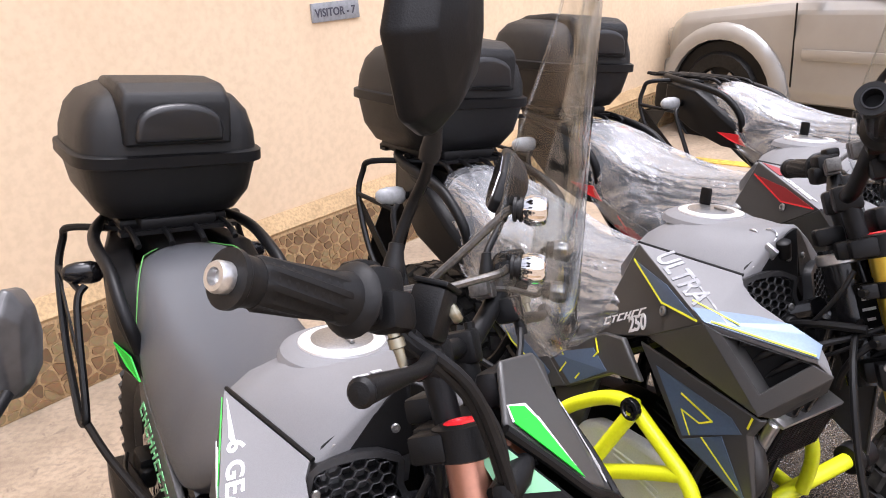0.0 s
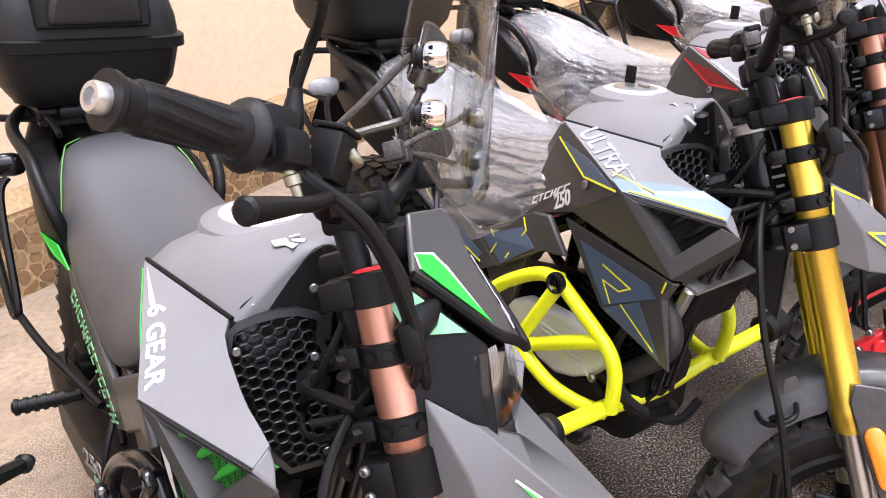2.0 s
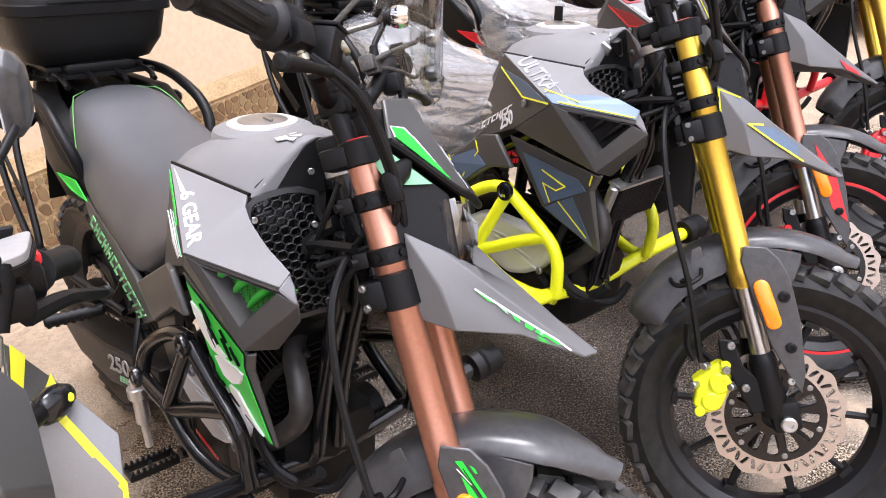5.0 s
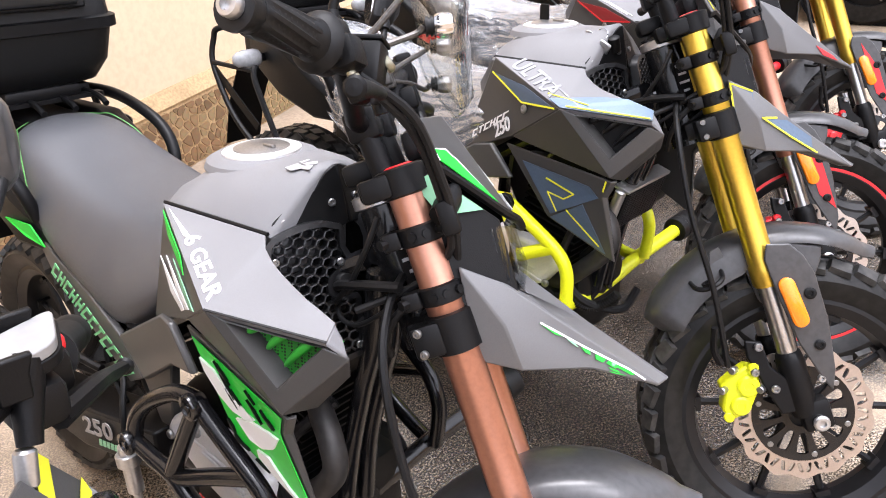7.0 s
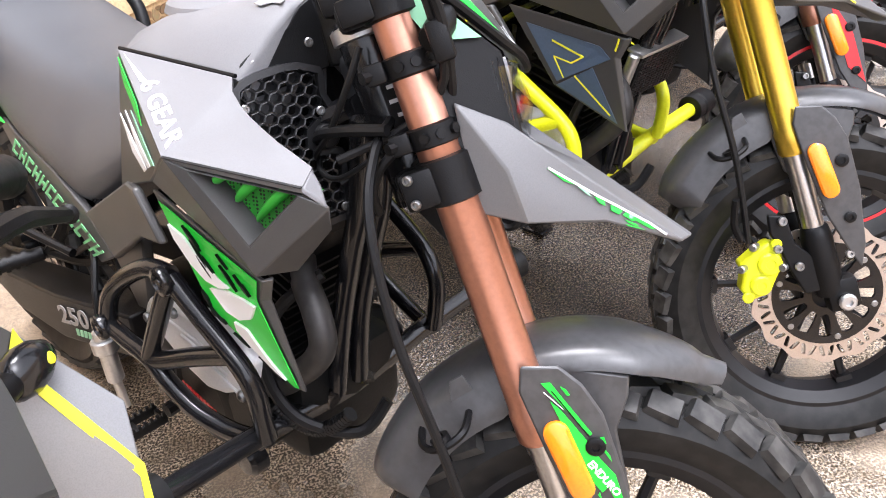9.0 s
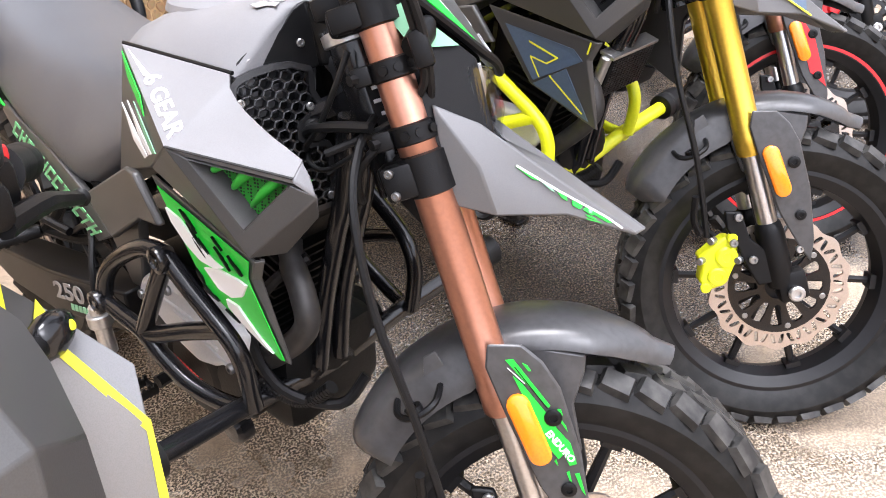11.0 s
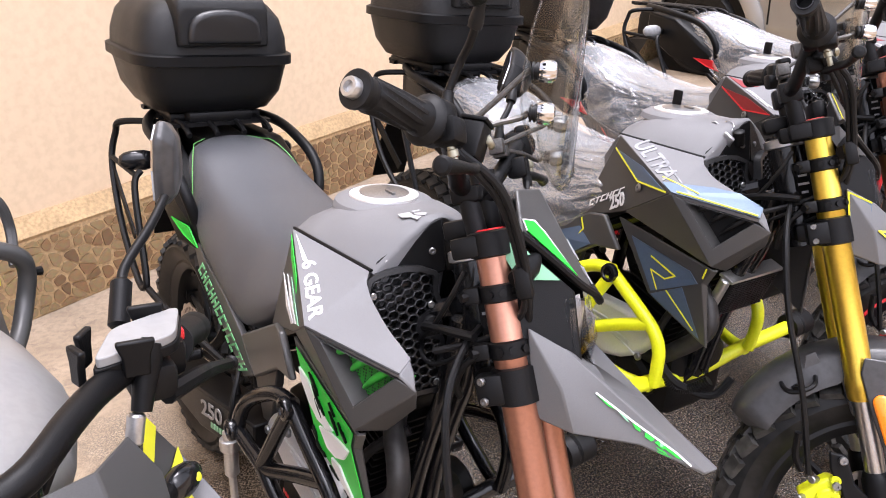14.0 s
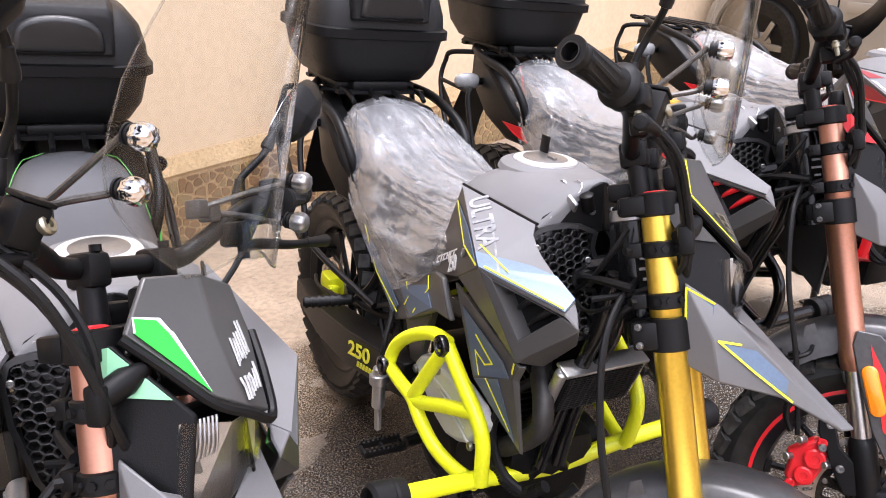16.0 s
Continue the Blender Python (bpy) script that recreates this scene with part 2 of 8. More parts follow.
def ground_material():
    """Dry pale concrete with dark wet asphalt patches and damp blotches; wet glints painted in as pale grains."""
    m = bpy.data.materials.new("wet_and_dry_ground")
    m.use_nodes = True
    nt, b = m.node_tree, m.node_tree.nodes["Principled BSDF"]
    N, L = nt.nodes.new, nt.links.new
    co = N("ShaderNodeTexCoord")

    def noise(scale, detail=6, dist=0.0):
        n = N("ShaderNodeTexNoise")
        n.inputs["Scale"].default_value, n.inputs["Detail"].default_value, n.inputs["Distortion"].default_value = scale, detail, dist
        L(co.outputs["Object"], n.inputs["Vector"])
        return n.outputs["Fac"]

    def remap(v, a, c, lo=0.0, hi=1.0):
        r = N("ShaderNodeMapRange")
        for k, q in (("From Min", a), ("From Max", c), ("To Min", lo), ("To Max", hi)):
            r.inputs[k].default_value = q
        L(v, r.inputs["Value"])
        return r.outputs[0]

    def blend(f, a, c, kind="MIX"):
        x = N("ShaderNodeMix")
        x.data_type, x.blend_type = "RGBA", kind
        for s, q in ((0, f), (6, a), (7, c)):
            if isinstance(q, (tuple, float)):
                x.inputs[s].default_value = (*q, 1) if isinstance(q, tuple) else q
            else:
                L(q, x.inputs[s])
        return x.outputs[2]

    def calc(op, a, c):
        x = N("ShaderNodeMath")
        x.operation = op
        for s, q in ((0, a), (1, c)):
            if isinstance(q, float):
                x.inputs[s].default_value = q
            else:
                L(q, x.inputs[s])
        return x.outputs[0]

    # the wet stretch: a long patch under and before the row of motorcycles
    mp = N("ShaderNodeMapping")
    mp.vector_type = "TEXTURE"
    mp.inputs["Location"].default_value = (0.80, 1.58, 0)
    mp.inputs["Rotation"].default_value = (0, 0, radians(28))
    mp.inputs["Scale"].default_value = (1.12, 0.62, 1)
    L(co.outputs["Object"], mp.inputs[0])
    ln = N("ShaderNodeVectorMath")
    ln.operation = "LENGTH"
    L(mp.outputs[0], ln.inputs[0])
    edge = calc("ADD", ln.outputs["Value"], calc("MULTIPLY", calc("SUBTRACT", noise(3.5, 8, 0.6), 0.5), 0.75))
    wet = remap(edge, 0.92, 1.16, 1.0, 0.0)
    damp = calc("MULTIPLY", remap(noise(3.2, 9, 0.9), 0.36, 0.56), remap(edge, 1.40, 2.25, 1.0, 0.05))
    grit = noise(260, 4)
    dry = blend(remap(noise(5, 8), 0.35, 0.65), (0.275, 0.207, 0.138), (0.375, 0.287, 0.197))
    dry = blend(remap(noise(45, 5), 0.42, 0.62, 0.0, 0.5), dry, (0.185, 0.138, 0.095))
    dry = blend(remap(noise(28, 7, 1.2), 0.60, 0.70, 0.0, 0.55), dry, (0.13, 0.10, 0.075))
    # Damp brown ground; its brightest grains paint wet glints into the colour.
    soaked_glints = blend(remap(noise(215, 4, 0.3), 0.47, 0.57), (0.045, 0.033, 0.020), (0.50, 0.395, 0.285))
    soaked_glints = blend(remap(noise(14, 5, 0.4), 0.48, 0.64, 0.0, 0.55), soaked_glints, (0.10, 0.072, 0.042))
    dry = blend(damp, dry, soaked_glints)
    # Dark asphalt with pale grit, lightened to stand in for wet glints.
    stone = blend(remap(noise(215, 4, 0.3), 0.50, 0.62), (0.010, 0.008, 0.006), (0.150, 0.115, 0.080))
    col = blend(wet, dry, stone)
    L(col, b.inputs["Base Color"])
    b.inputs["Specular IOR Level"].default_value = 0.9
    puddle = remap(noise(22, 5, 0.3), 0.42, 0.60, 0.18, 0.03)
    rough = N("ShaderNodeMix")
    rough.data_type = "FLOAT"
    L(calc("MAXIMUM", wet, calc("MULTIPLY", damp, 0.95)), rough.inputs[0])
    rough.inputs[2].default_value = 0.85
    L(puddle, rough.inputs[3])
    L(rough.outputs[0], b.inputs["Roughness"])
    bp = N("ShaderNodeBump")
    bp.inputs["Strength"].default_value, bp.inputs["Distance"].default_value = 1.0, 0.0045
    L(calc("ADD", calc("MULTIPLY", noise(170, 2, 0.2), remap(calc("MAXIMUM", wet, damp), 0.0, 1.0, 0.25, 1.8)), calc("MULTIPLY", grit, 0.25)), bp.inputs["Height"])
    L(bp.outputs[0], b.inputs["Normal"])
    return m


def plaster_material():
    m = mat("cream_plaster", (0.71, 0.55, 0.375), 0.8, 0.0, 0.06, 35, 0.25, 0.0, two=(0.65, 0.50, 0.335))
    nt, b = m.node_tree, m.node_tree.nodes["Principled BSDF"]
    src = b.inputs["Base Color"].links[0].from_socket
    co = nt.nodes.new("ShaderNodeTexCoord")
    mp = nt.nodes.new("ShaderNodeMapping")
    mp.inputs["Scale"].default_value = (2.2, 2.2, 0.25)
    n = nt.nodes.new("ShaderNodeTexNoise")
    n.inputs["Scale"].default_value, n.inputs["Detail"].default_value = 2.0, 7
    r = nt.nodes.new("ShaderNodeMapRange")
    r.inputs["From Min"].default_value, r.inputs["From Max"].default_value, r.inputs["To Max"].default_value = 0.52, 0.75, 0.45
    x = nt.nodes.new("ShaderNodeMix")
    x.data_type = "RGBA"
    x.inputs[7].default_value = (0.62, 0.46, 0.30, 1)
    nt.links.new(co.outputs["Object"], mp.inputs[0])
    nt.links.new(mp.outputs[0], n.inputs["Vector"])
    nt.links.new(n.outputs["Fac"], r.inputs["Value"])
    nt.links.new(r.outputs[0], x.inputs[0])
    nt.links.new(src, x.inputs[6])
    nt.links.new(x.outputs[2], b.inputs["Base Color"])
    return m


def stone_material():
    m = bpy.data.materials.new("crazy_paving_stone")
    m.use_nodes = True
    nt, b = m.node_tree, m.node_tree.nodes["Principled BSDF"]
    oi = nt.nodes.new("ShaderNodeObjectInfo")
    rp = nt.nodes.new("ShaderNodeValToRGB")
    for e, (p, c) in zip(range(2), ((0.0, (0.20, 0.12, 0.06, 1)), (1.0, (0.36, 0.26, 0.13, 1)))):
        rp.color_ramp.elements[e].position, rp.color_ramp.elements[e].color = p, c
    mid = rp.color_ramp.elements.new(0.5)
    mid.color = (0.30, 0.17, 0.08, 1)
    nt.links.new(oi.outputs["Random"], rp.inputs[0])
    co = nt.nodes.new("ShaderNodeTexCoord")
    n = nt.nodes.new("ShaderNodeTexNoise")
    n.inputs["Scale"].default_value, n.inputs["Detail"].default_value = 60, 6
    nt.links.new(co.outputs["Object"], n.inputs["Vector"])
    x = nt.nodes.new("ShaderNodeMix")
    x.data_type, x.blend_type = "RGBA", "MULTIPLY"
    x.inputs[0].default_value = 0.5
    nt.links.new(rp.outputs[0], x.inputs[6])
    nt.links.new(n.outputs["Color"], x.inputs[7])
    nt.links.new(x.outputs[2], b.inputs["Base Color"])
    b.inputs["Roughness"].default_value = 0.6
    return m


# ---------------------------------------------------------------- mesh helpers
V = Vector


def catmull(pts, n=6):
    pts = [V(p) for p in pts]
    if len(pts) < 3:
        return pts
    out = []
    for i in range(len(pts) - 1):
        p0, p1, p2, p3 = pts[max(i - 1, 0)], pts[i], pts[i + 1], pts[min(i + 2, len(pts) - 1)]
        for k in range(n):
            t = k / n
            out.append(0.5 * ((2 * p1) + (p2 - p0) * t + (2 * p0 - 5 * p1 + 4 * p2 - p3) * t * t + (3 * p1 - p0 - 3 * p2 + p3) * t ** 3))
    return out + [pts[-1]]


def add_tube(bm, pts, r, seg=10, smooth=5):
    """A round bar along points; r is one radius or one for each end."""
    path = catmull(pts, smooth) if smooth and len(pts) > 2 else [V(p) for p in pts]
    r0, r1 = (r, r) if not isinstance(r, tuple) else r
    side = None
    rings = []
    for i, p in enumerate(path):
        d = (path[min(i + 1, len(path) - 1)] - path[max(i - 1, 0)]).normalized()
        if side is None:
            side = d.orthogonal().normalized()
        side = (side - d * side.dot(d)).normalized()
        up = d.cross(side)
        rr = r0 + (r1 - r0) * i / max(1, len(path) - 1)
        rings.append([bm.verts.new(p + (side * math.cos(a) + up * math.sin(a)) * rr) for a in (2 * math.pi * k / seg for k in range(seg))])
    for a, b in zip(rings, rings[1:]):
        for k in range(seg):
            bm.faces.new((a[k], a[(k + 1) % seg], b[(k + 1) % seg], b[k]))
    bm.faces.new(rings[0][::-1])
    bm.faces.new(rings[-1])
    return bm


def add_lathe(bm, prof, m=None, seg=24, closed=False):
    """A turned body about local Z from (radius, height) pairs."""
    m = m or Matrix()
    rings = []
    for r, z in prof:
        rings.append([bm.verts.new(m @ V((r * math.cos(a), r * math.sin(a), z))) for a in (2 * math.pi * k / seg for k in range(seg))])
    pairs = list(zip(rings, rings[1:])) + ([(rings[-1], rings[0])] if closed else [])
    for a, b in pairs:
        for k in range(seg):
            bm.faces.new((a[k], a[(k + 1) % seg], b[(k + 1) % seg], b[k]))
    if not closed:
        bm.faces.new(rings[0][::-1])
        bm.faces.new(rings[-1])
    return bm


def aim(a, b):
    """The matrix whose Z runs from a to b, at a."""
    d = (V(b) - V(a)).normalized()
    return Matrix.Translation(V(a)) @ d.to_track_quat("Z", "Y").to_matrix().to_4x4()


def add_rod(bm, a, b, r, seg=16, chamfer=0.0):
    n = (V(b) - V(a)).length
    c = chamfer
    prof = [(r - c, 0), (r, c), (r, n - c), (r - c, n)] if c else [(r, 0), (r, n)]
    return add_lathe(bm, prof, aim(a, b), seg)


def add_box(bm, c, s, m=None, bev=0.0):
    """A box with centre c and sizes s; bev rounds its edges."""
    m = (m or Matrix()) @ Matrix.Translation(V(c)) @ Matrix.Diagonal((*s, 1))
    r = bmesh.ops.create_cube(bm, size=1.0, matrix=m)
    if bev:
        es = list({e for v in r["verts"] for e in v.link_edges})
        bmesh.ops.bevel(bm, geom=es, offset=bev, segments=2, profile=0.5, affect="EDGES", clamp_overlap=True)
    return bm


def add_loft(bm, loops, cap=True, closed=True):
    rings = [[bm.verts.new(V(p)) for p in lp] for lp in loops]
    n = len(rings[0])
    for a, b in zip(rings, rings[1:]):
        for k in range(n if closed else n - 1):
            bm.faces.new((a[k], a[(k + 1) % n], b[(k + 1) % n], b[k]))
    if cap and closed:
        bm.faces.new(rings[0][::-1])
        bm.faces.new(rings[-1])
    return bm


def add_plate(bm, pts, th, inward):
    """A polygon of 3D points with thickness along the vector inward."""
    d = V(inward).normalized() * th
    a = [bm.verts.new(V(p)) for p in pts]
    b = [bm.verts.new(V(p) + d) for p in pts]
    n = len(pts)
    bm.faces.new(a)
    bm.faces.new(b[::-1])
    for k in range(n):
        bm.faces.new((a[k], b[k], b[(k + 1) % n], a[(k + 1) % n]))
    return bm


def add_shell(bm, verts, faces, th):
    """A faceted shell made thick by moving each corner along its mean normal."""
    pts = [V(v) for v in verts]
    nor = [V() for _ in pts]
    for fc in faces:
        nn = V()
        for i in range(len(fc)):
            nn += pts[fc[i]].cross(pts[fc[(i + 1) % len(fc)]])
        nn.normalize()
        for i in fc:
            nor[i] += nn
    a = [bm.verts.new(p) for p in pts]
    b = [bm.verts.new(p - n.normalized() * th) for p, n in zip(pts, nor)]
    edges = {}
    for fc in faces:
        bm.faces.new([a[i] for i in fc])
        bm.faces.new([b[i] for i in reversed(fc)])
        for i in range(len(fc)):
            e = (fc[i], fc[(i + 1) % len(fc)])
            if (e[1], e[0]) in edges:
                del edges[(e[1], e[0])]
            else:
                edges[e] = 1
    for i, j in edges:
        bm.faces.new((a[j], a[i], b[i], b[j]))
    return bm


def part(name, bm, material, parent=None, label="", m=None, bevel=0.0, flat=False, angle=38):
    """Links a bmesh as one mesh object under a thing or a part."""
    if m is not None:
        bm.transform(m)
    bmesh.ops.recalc_face_normals(bm, faces=bm.faces)
    me = bpy.data.meshes.new(name)
    bm.to_mesh(me)
    bm.free()
    me.materials.append(material)
    if not flat:
        me.shade_smooth()
        me.set_sharp_from_angle(angle=radians(angle))
    ob = new(name, me)
    ob.parent = parent
    if bevel:
        md = ob.modifiers.new("bevel", "BEVEL")
        md.width, md.segments, md.limit_method, md.angle_limit = bevel, 2, "ANGLE", radians(20)
        md.harden_normals = False
    return tagged(ob, label) if label else ob


def text_mesh(body, size, depth=0.0006):
    cu = bpy.data.curves.new("lettering", "FONT")
    cu.body, cu.size, cu.extrude, cu.offset = body, size, depth, size * 0.022
    cu.resolution_u = 3
    ob = bpy.data.objects.new("lettering", cu)
    scene.collection.objects.link(ob)
    bpy.context.view_layer.update()
    me = bpy.data.meshes.new_from_object(ob.evaluated_get(bpy.context.evaluated_depsgraph_get()))
    bpy.data.objects.remove(ob)
    return me


def lettering(name, body, size, material, parent, m, label="", shear=0.0, stretch=1.0):
    me = text_mesh(body, size)
    sh = Matrix.Identity(4)
    sh[0][1], sh[0][0] = shear, stretch
    me.transform(m @ sh)
    me.materials.clear()
    me.materials.append(material)
    ob = new(name, me)
    ob.parent = parent
    return tagged(ob, label) if label else ob


def basis(o, x, y):
    """The matrix with origin o, X along x and Y near y."""
    x = V(x).normalized()
    z = x.cross(V(y)).normalized()
    y = z.cross(x)
    m = Matrix((x, y, z)).transposed().to_4x4()
    m.translation = V(o)
    return m


def quad(a, b, c, d):
    """Maps (u, v) on the quad a b c d (u along a-b, v along a-d) to a point, h above it."""
    a, b, c, d = V(a), V(b), V(c), V(d)
    n = (b - a).cross(d - a).normalized()

    def at(u, v, h=0.002):
        return (a * (1 - u) + b * u) * (1 - v) + (d * (1 - u) + c * u) * v + n * h
    return at


def decal(name, q, uv, material, parent, h=0.002, m=None, label=""):
    bm = bmesh.new()
    add_plate(bm, [q(u, v, h) for u, v in uv], 0.0012, q(0, 0, 0) - q(0, 0, 1))
    return part(name, bm, material, parent, label, m, flat=True)


def thing(name, m, label, category, group=""):
    e = new(name)
    e.empty_display_size = 0.1
    e.matrix_world = m
    return tagged(e, label, category, group)


# ---------------------------------------------------------------- wheels
ROT_Y = Matrix.Rotation(radians(-90), 4, "X")


def make_wheel(bike, name, m, R=0.298, W=0.062, stripe=None, disc=True, side=-1.0, disc_r=0.132):
    """A knobbly tyre on a black cast rim; the wheel's axis is local Y of m."""
    rr = R - 0.074
    w = W
    bm = bmesh.new()
    prof = [(rr, -w * 0.66), (rr + 0.018, -w * 0.9), (R - 0.036, -w), (R - 0.016, -w * 0.84), (R - 0.009, -w * 0.4), (R - 0.007, 0),
            (R - 0.009, w * 0.4), (R - 0.016, w * 0.84), (R - 0.036, w), (rr + 0.018, w * 0.9), (rr, w * 0.66)]
    add_lathe(bm, prof, ROT_Y, 64, closed=True)
    wheel = part(name, bm, TYRE, bike, "black knobbly tyre", m)
    bm = bmesh.new()
    n = 38

    def block(mm, sx, sy, sz):
        """A tread block with sloping flanks; its top faces local +X."""
        lo = [bm.verts.new(mm @ V((-sx / 2, a * sy / 2, b * sz / 2))) for a, b in ((-1, -1), (1, -1), (1, 1), (-1, 1))]
        hi = [bm.verts.new(mm @ V((sx / 2, a * sy * 0.42, b * sz * 0.42))) for a, b in ((-1, -1), (1, -1), (1, 1), (-1, 1))]
        bm.faces.new(hi)
        for i in range(4):
            bm.faces.new((lo[i], lo[(i + 1) % 4], hi[(i + 1) % 4], hi[i]))
    for k in range(n):
        a = 2 * math.pi * k / n
        for (y, off, sx, sy, tilt) in ((-w * 0.26, 0.0, 0.040, w * 0.50, 14), (w * 0.26, 0.5, 0.040, w * 0.50, -14), (-w * 0.78, 0.5, 0.040, w * 0.52, -16), (w * 0.78, 0.0, 0.040, w * 0.52, 16)):
            b = a + off * 2 * math.pi / n
            shoulder = abs(y) > w * 0.5
            rad = R - (0.0115 if shoulder else 0.0060)
            turn = Matrix.Rotation(-b, 4, "Y")
            block(turn @ Matrix.Translation((rad, y, 0)) @ Matrix.Rotation(math.copysign(0.60, y) if shoulder else 0, 4, "Z") @ Matrix.Rotation(radians(tilt), 4, "X"), 0.011, sy, sx)
    tagged(part("tread", bm, TREAD, wheel, "", m), "worn black rubber tread blocks", kind="stuff")
    bm = bmesh.new()
    add_lathe(bm, [(rr + 0.007, -w * 0.70), (rr + 0.002, -w * 0.58), (rr - 0.012, -w * 0.5), (rr - 0.02, 0), (rr - 0.012, w * 0.5), (rr + 0.002, w * 0.58), (rr + 0.007, w * 0.70),
                   (rr - 0.004, w * 0.72), (rr - 0.022, w * 0.52), (rr - 0.03, 0), (rr - 0.022, -w * 0.52), (rr - 0.004, -w * 0.72)], ROT_Y, 64, closed=True)
    for k in range(5):
        for dd in (-0.16, 0.16):
            a = 2 * math.pi * k / 5 + dd
            b = 2 * math.pi * k / 5 + dd * 1.9
            add_tube(bm, [(0.034 * math.cos(a), 0, 0.034 * math.sin(a)), ((rr - 0.02) * math.cos(b), 0, (rr - 0.02) * math.sin(b))], (0.0095, 0.0065), 6)
            add_box(bm, (0, 0, 0), (0.02, 0.03, 0.026), Matrix.Rotation(-b, 4, "Y") @ Matrix.Translation((rr - 0.026, 0, 0)))
    add_rod(bm, (0, -0.035, 0), (0, 0.035, 0), 0.038, 24, 0.004)
    part("rim", bm, RIM, wheel, "gloss black cast rim with thin spokes", m, angle=30)
    if stripe:
        bm = bmesh.new()
        for s in (-1, 1):
            add_lathe(bm, [(rr + 0.0075, s * w * 0.715), (rr + 0.0085, s * w * 0.72), (rr - 0.001, s * w * 0.735), (rr - 0.002, s * w * 0.73)], ROT_Y, 64, closed=True)
        part("rim_stripe", bm, stripe, wheel, "", m)
    if disc:
        y = side * (w * 0.72)

        def holed_ring(r0, r1, n, hole, slant, wave, th, lobes):
            """A flat ring of n sectors with a rounded slot in each."""
            verts, faces, seen = [], [], {}

            def at(a, r):
                if wave and r == r1:
                    r = r1 * (1 + wave * math.cos(a * lobes))
                key = (round(math.cos(a) * r, 6), round(math.sin(a) * r, 6))
                if key not in seen:
                    seen[key] = len(verts)
                    verts.append((key[0], y, key[1]))
                return seen[key]
            st = 2 * math.pi / n
            for k in range(n):
                a0 = k * st
                sl = slant * (1 if k % 2 else -1)
                edge = [(0, 0), (0.33, 0), (0.67, 0), (1, 0), (1, 0.5), (1, 1), (0.67, 1), (0.33, 1), (0, 1), (0, 0.5)]
                o = [at(a0 + u * st, r0 if v == 0 else r1 if v == 1 else (r0 + r1) / 2) for u, v in edge]
                i = []
                for u, v in edge:
                    du, dv = u - 0.5, v - 0.5
                    ln_ = max(1e-6, math.hypot(du, dv))
                    sc = hole * (1.0 if abs(du) < 0.3 or abs(dv) < 0.1 else 0.86)
                    uu, vv_ = 0.5 + du * sc + sl * dv, 0.5 + dv * sc
                    i.append(at(a0 + uu * st, r0 + (r1 - r0) * vv_))
                for q in range(len(edge)):
                    z = (q + 1) % len(edge)
                    faces.append((o[q], o[z], i[z], i[q]))
            bm = bmesh.new()
            add_shell(bm, verts, faces, th)
            return bm
        part("brake_disc", holed_ring(disc_r * 0.70, disc_r * 1.0, 42, 0.50, 0.35, 0.028, 0.0045, 14), DISC, wheel, "pale steel wave brake disc with slots", m, angle=25)
        for k in range(6):
            a = 2 * math.pi * (k + 0.5) / 6
            bm = bmesh.new()
            p = V((disc_r * 0.655 * math.cos(a), y, disc_r * 0.655 * math.sin(a)))
            add_rod(bm, p, p + V((0, side * 0.007, 0)), 0.0055, 10, 0.001)
            part("disc_bolt", bm, STEEL, wheel, "", m)
        bm = holed_ring(disc_r * 0.20, disc_r * 0.735, 12, 0.62, 0.0, 0.0, 0.006, 0)
        part("disc_carrier", bm, GLOSS, wheel, "", m, angle=30)
    return wheel


# ---------------------------------------------------------------- the trail motorcycle
RAKE, LOCK = 24.0, 38.0
STEER = Matrix.Translation((0.275, 0, 0.774)) @ Matrix.Rotation(radians(-RAKE), 4, "Y") @ Matrix.Rotation(radians(LOCK), 4, "Z")


def seat_loops(grow=0.0, wob=0.0):
    rows = [(-0.035, 0.085, 0.80, 0.126, 0.715), (-0.075, 0.092, 0.80, 0.134, 0.694), (-0.13, 0.098, 0.790, 0.143, 0.640), (-0.21, 0.105, 0.778, 0.146, 0.590), (-0.25, 0.108, 0.776, 0.146, 0.572),
            (-0.32, 0.115, 0.779, 0.145, 0.598), (-0.42, 0.118, 0.794, 0.139, 0.625), (-0.50, 0.114, 0.815, 0.132, 0.665), (-0.56, 0.107, 0.834, 0.121, 0.718), (-0.62, 0.096, 0.848, 0.110, 0.765), (-0.655, 0.078, 0.850, 0.09, 0.79), (-0.68, 0.05, 0.842, 0.06, 0.80)]
    loops = []
    for i, (x, w, z, wb, zb) in enumerate(rows):
        g = grow
        prof = [(-wb, zb), (-wb - 0.004, zb + (z - zb) * 0.35), (-w - (wb - w) * 0.45, zb + (z - zb) * 0.72), (-w * 0.93, z - 0.008), (-w * 0.6, z + 0.004), (0, z + 0.007)]
        prof = prof + [(-y, q) for y, q in reversed(prof[:-1])]
        lp = []
        for k, (y, q) in enumerate(prof):
            j = wob * noise.noise(V((x * 14, y * 16, q * 9)))
            lp.append((x - (g if i == len(rows) - 1 else -g if i == 0 else 0), y * (1 + (g + j) / 0.12), q + (g + j if k not in (0, len(prof) - 1) else 0)))
        loops.append(lp)
    return loops


def bezel(bm, c, n, r, d):
    """A round bolt head at c facing n."""
    n = V(n).normalized()
    add_lathe(bm, [(r * 0.9, 0), (r, d * 0.3), (r, d * 0.7), (r * 0.8, d), (r * 0.45, d), (r * 0.42, d * 0.5)], aim(c, V(c) + n), 14)


